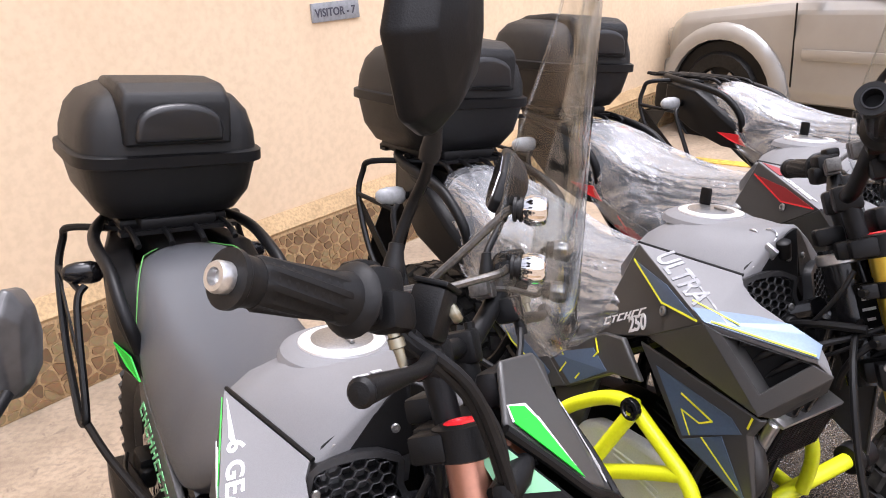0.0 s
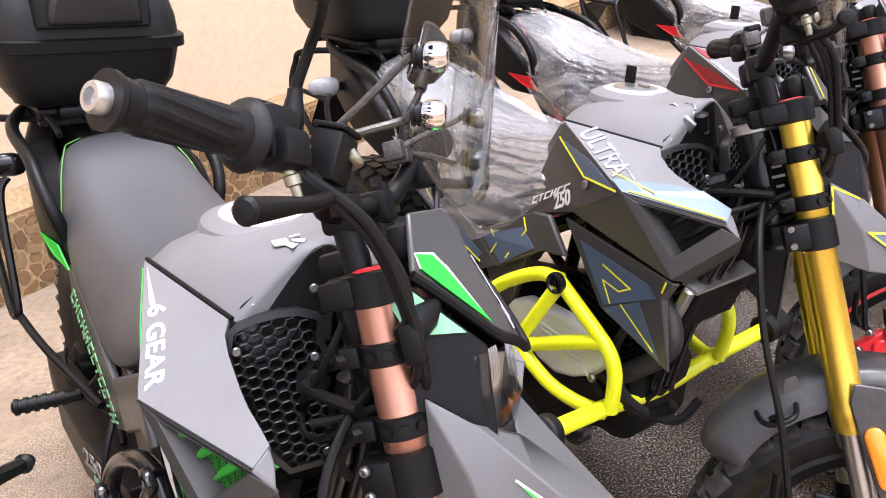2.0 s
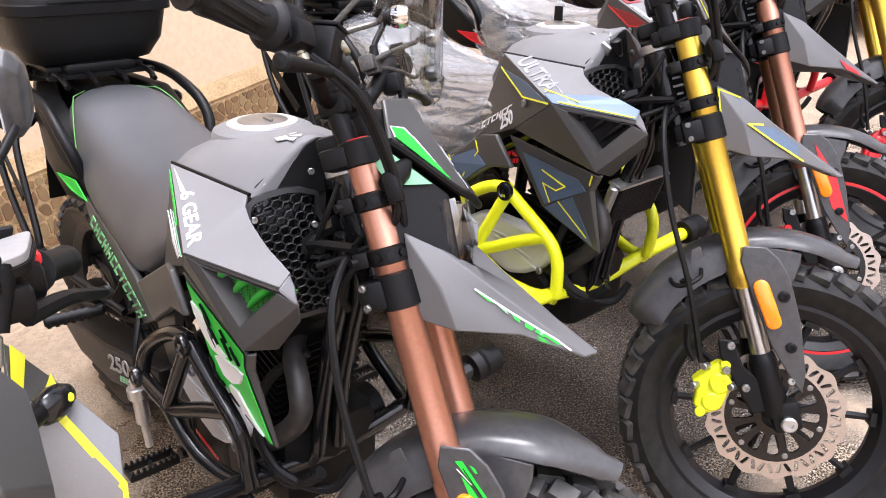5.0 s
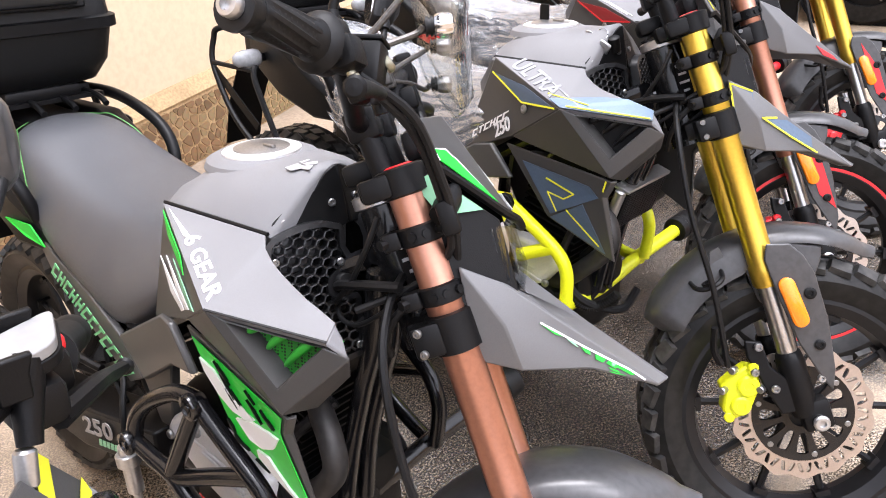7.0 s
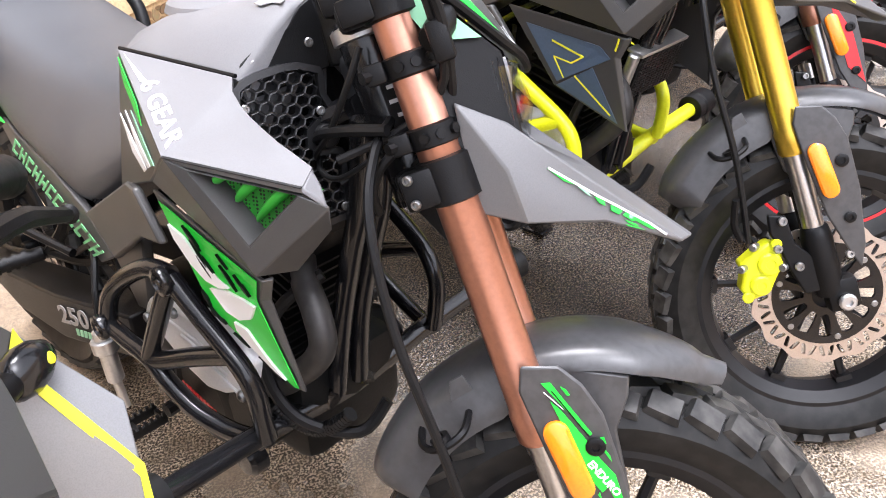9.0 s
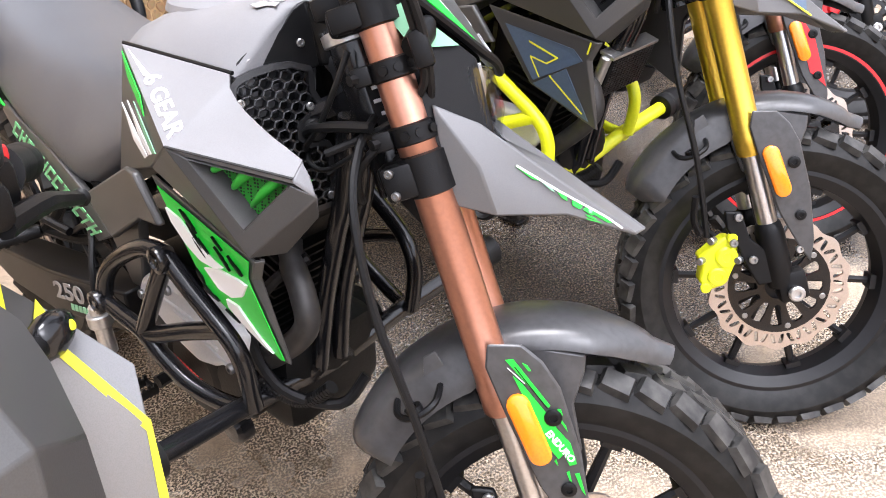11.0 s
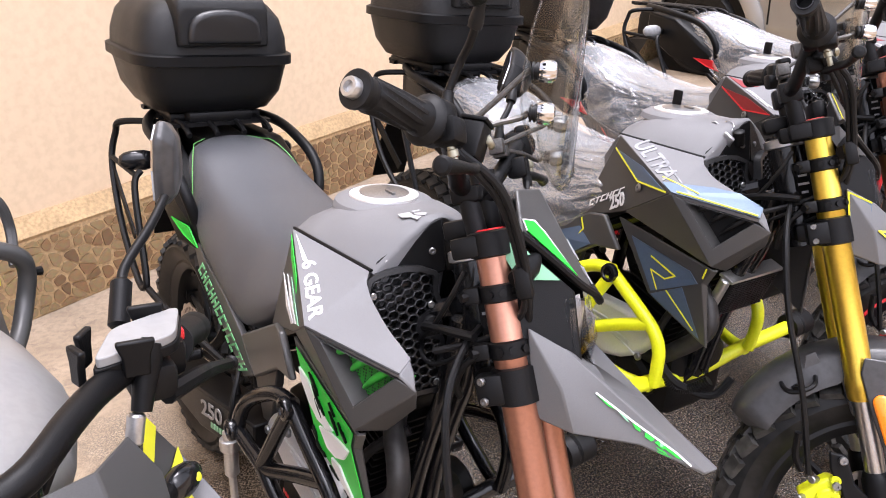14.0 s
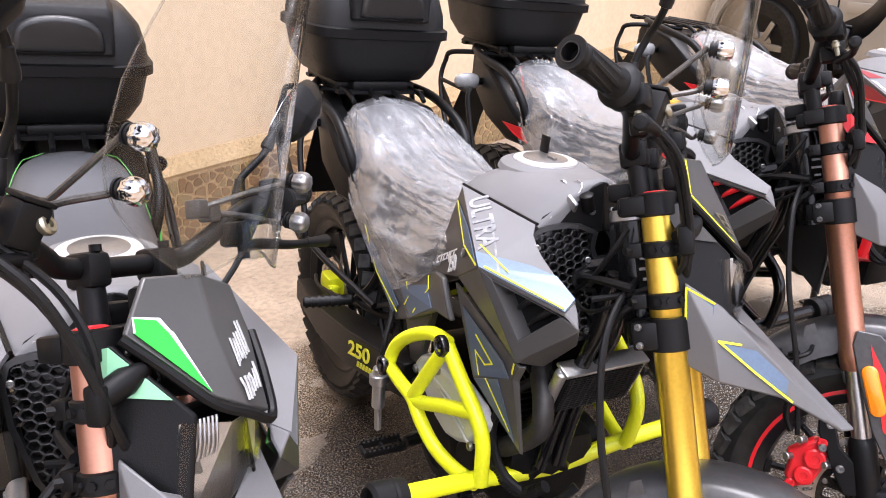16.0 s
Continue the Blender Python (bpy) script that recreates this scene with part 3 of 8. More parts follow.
def motorcycle(m, label, c, group="parked motorcycles"):
    bike = thing("motorcycle", m, label, "motorcycle", group)
    acc, body, fork, crash = c["accent"], c.get("body", GREY), c["fork"], c["crash"]

    # --- tank: crowned shell with a filler cap
    rows = [(-0.115, 0.03, 0.785, 0.06, 0.72), (-0.085, 0.075, 0.838, 0.115, 0.80), (-0.045, 0.088, 0.880, 0.131, 0.848), (0.0, 0.088, 0.895, 0.127, 0.852), (0.05, 0.086, 0.897, 0.119, 0.851),
            (0.095, 0.070, 0.899, 0.112, 0.849), (0.122, 0.048, 0.904, 0.107, 0.847), (0.138, 0.030, 0.908, 0.103, 0.844), (0.144, 0.026, 0.904, 0.100, 0.840)]
    loops = []
    for x, w, z, wb, zb in rows:
        pr = [(-wb * 0.9, zb - 0.05), (-wb, zb), (-w - (wb - w) * 0.35, zb + (z - zb) * 0.62), (-w * 0.75, z - 0.002), (-w * 0.35, z + 0.004), (0, z + 0.005)]
        pr += [(-y, q) for y, q in reversed(pr[:-1])]
        loops.append([(x, y, q) for y, q in pr])
    tank = part("tank", add_loft(bmesh.new(), loops), body, bike, "satin grey fuel tank", angle=50)
    bm = bmesh.new()
    add_lathe(bm, [(0.034, -0.006), (0.034, 0.004), (0.046, 0.006), (0.053, 0.003), (0.055, -0.006)], Matrix.Translation((-0.005, 0, 0.9)) @ Matrix.Rotation(radians(-2), 4, "Y"), 40)
    bm2 = bmesh.new()
    add_lathe(bm2, [(0.05, 0.004), (0.060, 0.0035), (0.074, -0.003), (0.078, -0.012)], Matrix.Translation((-0.005, 0, 0.897)) @ Matrix.Rotation(radians(-1), 4, "Y"), 40)
    part("cap_base", bm2, body, tank)
    cap = part("filler_cap", bm, CAPRING, tank, "brushed aluminium filler cap ring")
    bm = bmesh.new()
    add_lathe(bm, [(0.0, 0.0), (0.036, 0.0), (0.038, 0.0055), (0.03, 0.008), (0.0, 0.009)], Matrix.Translation((-0.005, 0, 0.9)), 32)
    add_box(bm, (0.012, 0, 0.910), (0.022, 0.006, 0.004), None, 0.001)
    part("cap_flap", bm, STEEL, cap)

    # --- side panels of the tank with scoop and pointed leg
    P = {"tl": (-0.032, -0.138, 0.857), "nt": (0.142, -0.110, 0.849), "lip": (0.303, -0.162, 0.789), "low": (0.163, -0.213, 0.80), "tip": (0.319, -0.146, 0.769), "bot": (0.252, -0.190, 0.692),
         "g0": (0.154, -0.120, 0.839), "g1": (0.173, -0.125, 0.828), "g2": (0.191, -0.128, 0.8215), "g3": (0.220, -0.134, 0.8165), "g4": (0.245, -0.1375, 0.811), "g5": (0.269, -0.138, 0.805), "g6": (0.293, -0.1395, 0.7995),
         "g7": (0.304, -0.139, 0.785), "j": (-0.115, -0.138, 0.665), "q": (0.030, -0.164, 0.722), "tip2": (0.312, -0.140, 0.742), "bot2": (0.25, -0.14, 0.675)}
    for s in (1, -1):
        G = {k: V((p[0], p[1] * s, p[2])) for k, p in P.items()}

        def shell(names, th=0.006, parent=bike, name="panel", material=body, label="", bevel=0.003):
            keys = []
            for f in names:
                for k in f:
                    if k not in keys:
                        keys.append(k)
            fcs = [tuple(keys.index(k) for k in (f if s == 1 else f[::-1])) for f in names]
            return part(name, add_shell(bmesh.new(), [G[k] for k in keys], fcs, th), material, parent, label, bevel=bevel, angle=85 if name == "tank_panel" else 25)
        up = shell([("tl", "low", "nt"), ("low", "g0", "nt"), ("low", "g1", "g0"), ("low", "g2", "g1"), ("low", "g3", "g2"), ("low", "g4", "g3"), ("low", "g5", "g4"), ("low", "g6", "g5"), ("low", "lip", "g6")], 0.006, bike, "tank_panel", body, c["panel_label"], 0.0)
        shell([("lip", "g7", "g6"), ("lip", "tip", "g7")], 0.006, up, "panel_nose", body)
        # Black tube drawn in for the dark gap along the panel seam.
        bm = bmesh.new()
        add_tube(bm, [G["tl"] + V((-0.004, 0.004 * s, 0.0)), G["nt"] + V((0, 0.004 * s, 0.0))], 0.0026, 6, 0)
        part("seam_gap_tube", bm, BLACK, up, "thin black seam")
        rear = shell([("tl", "j", "q", "low")], 0.006, bike, "tank_side", DARK, "dark grey tank side")
        # opening of the scoop
        G["o1"] = G["low"].lerp(G["lip"], 0.17) + V((0, 0, -0.006))
        G["o2"] = G["lip"] + V((-0.006, 0, -0.008))
        G["o3"] = G["bot"].lerp(G["low"].lerp(G["lip"], 0.52), 0.30)
        scoop = shell([("low", "bot", "o3", "o1"), ("o3", "bot", "tip", "o2"), ("low", "q", "bot"), ("tip", "bot", "bot2", "tip2")], 0.004, bike, "scoop", DARK, "dark grey air scoop")
        ins = V((0.003, 0.028 * s, -0.003))
        G["i1"], G["i2"], G["i3"] = G["o1"] + ins, G["o2"] + ins, G["o3"] + ins
        bm = bmesh.new()
        add_shell(bm, [G["o1"], G["o3"], G["o2"], G["i1"], G["i3"], G["i2"]], [(0, 3, 5, 2), (0, 1, 4, 3), (1, 2, 5, 4)] if s == -1 else [(2, 5, 3, 0), (3, 4, 1, 0), (4, 5, 2, 1)], 0.002)
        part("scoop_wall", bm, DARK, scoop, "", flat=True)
        bm = bmesh.new()
        add_shell(bm, [G["i1"], G["i3"], G["i2"]], [(0, 1, 2)] if s == -1 else [(2, 1, 0)], 0.002)
        part("scoop_lining", bm, c.get("mesh", BLACK), scoop, c.get("mesh_label", ""), flat=True)
        for f in (0.22, 0.5, 0.78):
            a = G["o1"].lerp(G["o2"], f + 0.04) + ins * 0.35
            b = G["o1"].lerp(G["o3"], f + 0.02).lerp(G["o1"].lerp(G["o2"], f + 0.04), 0.14) + ins * 0.45
            mid_ = (a + b) / 2 + V((0, -0.009 * s, 0.001))
            ax_ = (b - a).normalized()
            side_ = ax_.cross(V((0, -s, 0))).normalized()
            bm, rings = bmesh.new(), []
            for k in range(9):
                t = k / 8
                p = a * (1 - t) ** 2 + mid_ * 2 * t * (1 - t) + b * t * t
                rr = 0.0094 * (1 - t) ** 0.5 + 0.0008
                rings.append([p + side_ * rr * 0.62 * math.cos(q) + V((0, -s, 0)) * (rr * math.sin(q) - 0.004) for q in (2 * math.pi * i / 12 for i in range(12))])
            add_loft(bm, rings)
            part("fin", bm, c.get("fin", BLACK), scoop, angle=60)
        # leg below the scoop
        G["l1"], G["l2"], G["lt"] = V((0.252, -0.185 * s, 0.684)), V((0.232, -0.178 * s, 0.652)), V((0.250, -0.157 * s, 0.530))
        G["e1"], G["e2"], G["et"] = V((0.264, -0.166 * s, 0.684)), V((0.247, -0.162 * s, 0.648)), V((0.257, -0.151 * s, 0.527))
        for a_, b_ in (("l1", "e1"), ("l2", "e2"), ("lt", "et")):
            G[b_] = G[a_].lerp(G[b_], 0.5)
        G["r"], G["m"] = V((0.012, -0.158 * s, 0.705)), V((0.118, -0.170 * s, 0.588))
        leg = shell([("r", "m", "l2", "l1"), ("m", "lt", "l2"), ("l1", "l2", "e2", "e1"), ("l2", "lt", "et", "e2")], 0.005, bike, "leg_panel", DARK, "pointed lower side panel", 0.002)
        if s == 1:
            nrm_leg = V((0.25, -1, 0.1)).normalized()

            def on_leg(t, w, h=0.002):
                a = G["r"].lerp(G["m"], t / 0.52) if t < 0.52 else G["m"].lerp(G["lt"], (t - 0.52) / 0.48)
                b = G["l1"].lerp(G["l2"], t / 0.40) if t < 0.40 else G["l2"].lerp(G["lt"], (t - 0.40) / 0.60)
                a = a.lerp(b, 0.0)
                return a.lerp(b, w) + nrm_leg * h
            if "leg_full" in c:
                c["leg_full"](on_leg, leg)
            c["leg"](quad(G["r"], G["m"], G["l2"], G["l1"]), quad(G["m"], G["lt"], G["l2"], G["l2"].lerp(G["m"], 0.35)), leg)
            q = quad(G["tl"], G["low"], G["low"] + (G["g0"] - G["tl"]), G["g0"])
            c["panel"](q, up, G)
            q = quad(G["tl"], G["j"], G["q"], G["low"])
            c["side"](q, rear, G)

        # --- honeycomb radiator cover
        uu, vv, nrm = V((0.246, 0.955 * s, 0.164)).normalized(), V((0.274, 0.094 * s, -0.957)), V((0.93, -0.281 * s, 0.238)).normalized()
        vv = (vv - uu * vv.dot(uu)).normalized()
        o = V((0.142, -0.105 * s, 0.866))

        def on(a, b, h=0.0):
            return o + uu * a + vv * b + nrm * h
        rim = [(-0.013, 0.028), (-0.002, 0.022), (0.0148, 0.0198), (0.0435, 0.0207), (0.0641, 0.0253), (0.084, 0.037), (0.0865, 0.044), (0.0803, 0.0646), (0.0835, 0.077), (0.083, 0.090), (0.076, 0.095), (0.0618, 0.095), (0.050, 0.100),
               (0.047, 0.110), (0.0523, 0.1185), (0.064, 0.121), (0.076, 0.126), (0.078, 0.133), (0.070, 0.165), (0.062, 0.196), (0.052, 0.203), (0.010, 0.200), (-0.008, 0.17), (-0.022, 0.10), (-0.022, 0.05)]
        cen = (0.030, 0.105)
        inner = []
        for k, (a, b) in enumerate(rim):
            pa, pb = rim[k - 1], rim[(k + 1) % len(rim)]
            d = V((pb[0] - pa[0], pb[1] - pa[1], 0)).normalized()
            inner.append((a - d.y * 0.0075, b + d.x * 0.0075))
        bm = bmesh.new()
        lay = [[bm.verts.new(on(a, b, h)) for a, b in ring] for ring, h in ((rim, -0.014), (rim, 0.0), (inner, 0.001), (inner, -0.008))]
        nr = len(rim)
        for ra, rb in zip(lay, lay[1:]):
            for k in range(nr):
                bm.faces.new((ra[k], ra[(k + 1) % nr], rb[(k + 1) % nr], rb[k]))
        grille = part("radiator_cover", bm, GRILLE, bike, "black plastic radiator cover with honeycomb grille", angle=40)

        def inside(x, y):
            hit = False
            for k in range(nr):
                (x0, y0), (x1, y1) = inner[k - 1], inner[k]
                if (y0 > y) != (y1 > y) and x < (x1 - x0) * (y - y0) / (y1 - y0) + x0:
                    hit = not hit
            return hit
        bm = bmesh.new()
        hx, hy = 0.0088, 0.0062
        shape = [(1.0, 0.0), (0.5, 1.0), (-0.5, 1.0), (-1.0, 0.0), (-0.5, -1.0), (0.5, -1.0)]
        for i in range(-3, 9):
            for jj in range(0, 17):
                cx = i * hx * 1.5
                cy = 0.026 + jj * hy * 2 + (hy if i % 2 else 0)
                if not inside(cx, cy):
                    continue
                a = [bm.verts.new(on(cx + hx * x, cy + hy * y, -0.001)) for x, y in shape]
                b = [bm.verts.new(on(cx + hx * x * 0.80, cy + hy * y * 0.80, -0.0003)) for x, y in shape]
                e = [bm.verts.new(on(cx + hx * x * 0.80, cy + hy * y * 0.80, -0.012)) for x, y in shape]
                for k in range(6):
                    bm.faces.new((a[k], a[(k + 1) % 6], b[(k + 1) % 6], b[k]))
                    bm.faces.new((b[k], b[(k + 1) % 6], e[(k + 1) % 6], e[k]))
        tagged(part("honeycomb", bm, GRILLE, grille, flat=True), "black honeycomb mesh", kind="stuff")
        # plate above it, under the front of the tank
        arch = [(-0.004, 0.0194), (0.0087, 0.0081), (0.0243, 0.0002), (0.0532, -0.0083), (0.0692, -0.0111), (0.0799, -0.0196), (0.0901, -0.0266), (0.1032, -0.0309), (0.112, -0.0309), (0.100, 0.0426), (0.07, 0.045), (-0.004, 0.045)]
        bm = bmesh.new()
        add_plate(bm, [on(a, b, -0.013) for a, b in arch], 0.008, -nrm)
        part("cover_plate", bm, BLACK, grille, "", bevel=0.002)
        bm = bmesh.new()
        add_plate(bm, [on(a, b, -0.030) for a, b in ((-0.02, 0.03), (0.085, 0.03), (0.075, 0.20), (-0.015, 0.20))], 0.02, -nrm)
        part("radiator_core", bm, ENGINE, grille, flat=True)
        for a, b, h in ((0.021, 0.013, -0.013), (0.086, 0.011, -0.013), (-0.009, 0.050, 0.0), (0.067, 0.080, 0.0), (0.055, 0.188, 0.0)):
            bm = bmesh.new()
            bezel(bm, on(a, b, h), nrm, 0.0050, 0.004)
            part("cover_screw", bm, STEEL, grille, "socket-head screw")
        bm = bmesh.new()
        add_lathe(bm, [(0.014, -0.01), (0.015, 0.0), (0.0155, 0.012), (0.0125, 0.018), (0.008, 0.019)], aim(on(0.064, 0.108, -0.012), on(0.064, 0.108, 1.0)), 20)
        part("horn_socket", bm, RUBBER, grille)

    # --- seat, piping, side covers, tail
    seat = part("seat", add_loft(bmesh.new(), seat_loops()), SEATM, bike, "grey vinyl saddle", angle=80)
    sub = seat.modifiers.new("smooth", "SUBSURF")
    sub.levels = sub.render_levels = 2
    bm = bmesh.new()
    lp = seat_loops(0.0012)
    edge = [V(lp[7][1]), V(lp[8][2]), V(lp[9][3]), V(lp[10][3]), V(lp[11][4]), V(lp[11][6]), V(lp[10][7]), V(lp[9][7]), V(lp[8][8]), V(lp[7][9])]
    add_tube(bm, edge, 0.0012, 6, 6)
    part("piping", bm, c["piping"], seat, "coloured seat piping")
    if c.get("film"):
        lp = [[V(p) for p in l] for l in seat_loops(0.006, 0.006)]
        nu, nv = 120, 130
        grid = []
        for i in range(nu + 1):
            fi = i / nu * (len(lp) - 1.001)
            a, ta = int(fi), fi - int(fi)
            row = catmull([p.lerp(r, ta) for p, r in zip(lp[a], lp[a + 1])], 9)
            row = [row[min(len(row) - 1, int(k / nv * (len(row) - 1)))].lerp(row[min(len(row) - 1, int(k / nv * (len(row) - 1)) + 1)], (k / nv * (len(row) - 1)) % 1) for k in range(nv + 1)]
            out = []
            for k, p in enumerate(row):
                u, v = p.x, (k / nv - 0.5)
                w = noise.noise(V((u * 4, v * 3, 1.3))) * 0.16
                fold = 0.0
                for fu, fv, am, sd in ((4, 5, 0.0035, 0.0), (3, 24, 0.0045, 4.0), (4, 48, 0.0034, 9.0), (6, 80, 0.0018, 2.0)):
                    n1 = noise.noise(V((u * fu + (v + w) * 1.5, (v + w) * fv * 0.8 - u * 2.5, sd)))
                    fold += am * (1 - min(1.0, abs(n1) * 2.6)) ** 1.6
                nrm_ = V((0, p.y * 6, p.z - 0.70)).normalized()
                out.append(p + nrm_ * (fold - 0.002))
            grid.append(out)
        bm = bmesh.new()
        add_loft(bm, grid, cap=False, closed=False)
        part("plastic_wrap", bm, FILM, seat, "crumpled clear plastic wrap over the saddle", angle=180)
    for s in (1, -1):
        def pt(x, y, z):
            return V((x, y * s, z))
        inw = V((0, s, 0))
        bm = bmesh.new()
        add_shell(bm, [pt(-0.44, -0.139, 0.668), pt(-0.317, -0.146, 0.641), pt(-0.221, -0.152, 0.607), pt(-0.146, -0.159, 0.558), pt(-0.197, -0.158, 0.531), pt(-0.318, -0.152, 0.582), pt(-0.456, -0.143, 0.637),
                       pt(-0.50, -0.132, 0.690), pt(-0.51, -0.134, 0.668)], [(0, 1, 5, 6), (1, 2, 4, 5), (2, 3, 4), (7, 0, 6, 8)] if s == -1 else [(6, 5, 1, 0), (5, 4, 2, 1), (4, 3, 2), (8, 6, 0, 7)], 0.012)
        cover = part("side_cover", bm, DARK, bike, "narrow side strip with green lettering", bevel=0.002)
        if s == 1:
            q = quad(pt(-0.455, -0.1445, 0.640), pt(-0.200, -0.1595, 0.534), pt(-0.155, -0.1605, 0.560), pt(-0.438, -0.1405, 0.666))
            c["cover"](q, cover)
        bm = bmesh.new()
        kn = [pt(-0.222, -0.152, 0.602), pt(-0.075, -0.150, 0.688), pt(-0.018, -0.169, 0.702), pt(0.034, -0.174, 0.645), pt(-0.03, -0.168, 0.632), pt(-0.142, -0.160, 0.557)]
        add_shell(bm, kn, [(0, 5, 4, 1), (1, 4, 3, 2)] if s == 1 else [(1, 4, 5, 0), (2, 3, 4, 1)], 0.012)
        knee = part("knee_panel", bm, DARK, bike, bevel=0.004)
        if s == 1 and "knee" in c:
            c["knee"](quad(kn[0], kn[5], kn[4], kn[1]), knee)
        bm = bmesh.new()
        add_plate(bm, [pt(-0.235, -0.135, 0.60), pt(-0.085, -0.142, 0.60), pt(-0.13, -0.14, 0.44), pt(-0.155, -0.138, 0.45)], 0.016, inw)
        part("pivot_cover", bm, DARK, bike, bevel=0.003)
        # tail side: faceted shell with a recess under the rail
        bm = bmesh.new()
        add_loft(bm, [[pt(-0.47, -0.132, 0.700), pt(-0.47, -0.10, 0.72), pt(-0.47, -0.10, 0.66), pt(-0.47, -0.13, 0.66)],
                      [pt(-0.56, -0.150, 0.755), pt(-0.56, -0.10, 0.80), pt(-0.56, -0.10, 0.67), pt(-0.56, -0.152, 0.665)],
                      [pt(-0.70, -0.145, 0.835), pt(-0.70, -0.09, 0.845), pt(-0.70, -0.09, 0.73), pt(-0.70, -0.14, 0.70)],
                      [pt(-0.86, -0.10, 0.85), pt(-0.86, -0.05, 0.855), pt(-0.86, -0.05, 0.78), pt(-0.86, -0.10, 0.765)]])
        tail = part("tail_panel", bm, BLACK, bike, "black tail fairing", bevel=0.008)
        bm = bmesh.new()
        add_plate(bm, [pt(-0.475, -0.140, 0.676), pt(-0.505, -0.146, 0.712), pt(-0.580, -0.157, 0.712), pt(-0.525, -0.150, 0.688)], 0.003, inw)
        if acc is not YELLOW:
            part("tail_sticker", bm, acc, tail, "", flat=True)
        bm = bmesh.new()
        add_tube(bm, [pt(-0.50, -0.130, 0.72), pt(-0.505, -0.142, 0.765), pt(-0.535, -0.150, 0.805), pt(-0.60, -0.150, 0.838), pt(-0.74, -0.148, 0.862), pt(-0.86, -0.10, 0.87), pt(-0.90, -0.04, 0.872), pt(-0.90, 0, 0.872)], 0.0115, 10)
        part("grab_rail", bm, BLACK, bike, "black grab rail")
        # turn signal at the tail
        bm = bmesh.new()
        add_lathe(bm, [(0.006, -0.01), (0.010, 0.0), (0.010, 0.016), (0.014, 0.020)], aim(pt(-0.765, -0.125, 0.785), pt(-0.785, -0.20, 0.784)), 16)
        signal = part("tail_signal", bm, BLACK, bike, "black stalk of the turn signal")
        bm = bmesh.new()
        add_lathe(bm, [(0.012, -0.01), (0.019, -0.004), (0.023, 0.010), (0.022, 0.036), (0.018, 0.052), (0.010, 0.062), (0.0, 0.064)], aim(pt(-0.770, -0.142, 0.785), pt(-0.785, -0.20, 0.784)) @ Matrix.Diagonal((0.72, 1.0, 1.0, 1.0)), 20)
        part("signal_lens", bm, c.get("signal", MILKY), signal, "pale turn signal lens", angle=60)
        # luggage side frame
        bm = bmesh.new()
        add_tube(bm, [pt(-0.74, -0.05, 0.862), pt(-0.80, -0.11, 0.862), pt(-0.872, -0.172, 0.852), pt(-0.893, -0.18, 0.825), pt(-0.885, -0.195, 0.76), pt(-0.80, -0.205, 0.64), pt(-0.66, -0.212, 0.552), pt(-0.615, -0.21, 0.55), pt(-0.62, -0.205, 0.58),
                      pt(-0.72, -0.19, 0.735), pt(-0.74, -0.17, 0.77)], 0.0075, 8, 6)
        add_tube(bm, [pt(-0.625, -0.208, 0.552), pt(-0.50, -0.19, 0.53), pt(-0.32, -0.15, 0.50)], 0.0075, 8)
        add_tube(bm, [pt(-0.885, -0.195, 0.77), pt(-0.74, -0.18, 0.76)], 0.006, 8)
        add_box(bm, (-0.80, -0.196 * s, 0.69), (0.20, 0.004, 0.022), Matrix.Translation((-0.8, -0.196 * s, 0.69)) @ Matrix.Rotation(radians(38), 4, "Y") @ Matrix.Translation((0.8, 0.196 * s, -0.69)))
        part("luggage_frame", bm, BLACK, bike, "black tubular luggage frame")
    # rear rack plate
    bm = bmesh.new()
    for y in (-0.09, -0.03, 0.03, 0.09):
        add_tube(bm, [(-0.64, y, 0.862), (-0.70, y, 0.877), (-0.96, y, 0.877)], 0.006, 8)
    for x in (-0.70, -0.80, -0.92):
        add_box(bm, (x, 0, 0.874), (0.026, 0.22, 0.008))
    add_box(bm, (-0.80, 0, 0.80), (0.3, 0.12, 0.10), None, 0.02)
    part("rear_rack", bm, BLACK, bike, "black rear luggage rack")
    bm = bmesh.new()
    add_loft(bm, [[(x, -0.06, z), (x, 0.06, z), (x, 0.06, z - 0.006), (x, -0.06, z - 0.006)] for x, z in ((-0.86, 0.78), (-0.98, 0.74), (-1.05, 0.62), (-1.09, 0.50))])
    part("rear_mudguard", bm, BLACK, bike, bevel=0.002)

    # --- frame, engine, exhaust
    bm = bmesh.new()
    for s in (1, -1):
        add_tube(bm, [(0.236, -0.0135 - 0.010 * s, 0.80), (0.226, -0.0135 - 0.016 * s, 0.70), (0.204, -0.0135 - 0.0165 * s, 0.63), (0.172, -0.0135 - 0.0165 * s, 0.52), (0.150, -0.0135 - 0.02 * s, 0.40)], 0.0135, 10)
        add_tube(bm, [(0.150, -0.0135 - 0.02 * s, 0.405), (0.09, -0.07 * s, 0.335), (-0.12, -0.10 * s, 0.31), (-0.19, -0.10 * s, 0.40), (-0.18, -0.11 * s, 0.60)], 0.015, 8)
        add_tube(bm, [(0.20, -0.01 * s, 0.80), (0.05, -0.09 * s, 0.72), (-0.18, -0.12 * s, 0.60), (-0.30, -0.12 * s, 0.68), (-0.75, -0.09 * s, 0.76)], 0.014, 8)
        add_tube(bm, [(-0.20, -0.11 * s, 0.45), (-0.40, -0.12 * s, 0.58), (-0.58, -0.11 * s, 0.73)], 0.011, 8)
    add_rod(bm, STEER @ V((0, 0, -0.06)), STEER @ V((0, 0, 0.135)), 0.031, 20)
    part("frame", bm, GLOSS, bike, "black tubular steel frame")
    bm = bmesh.new()
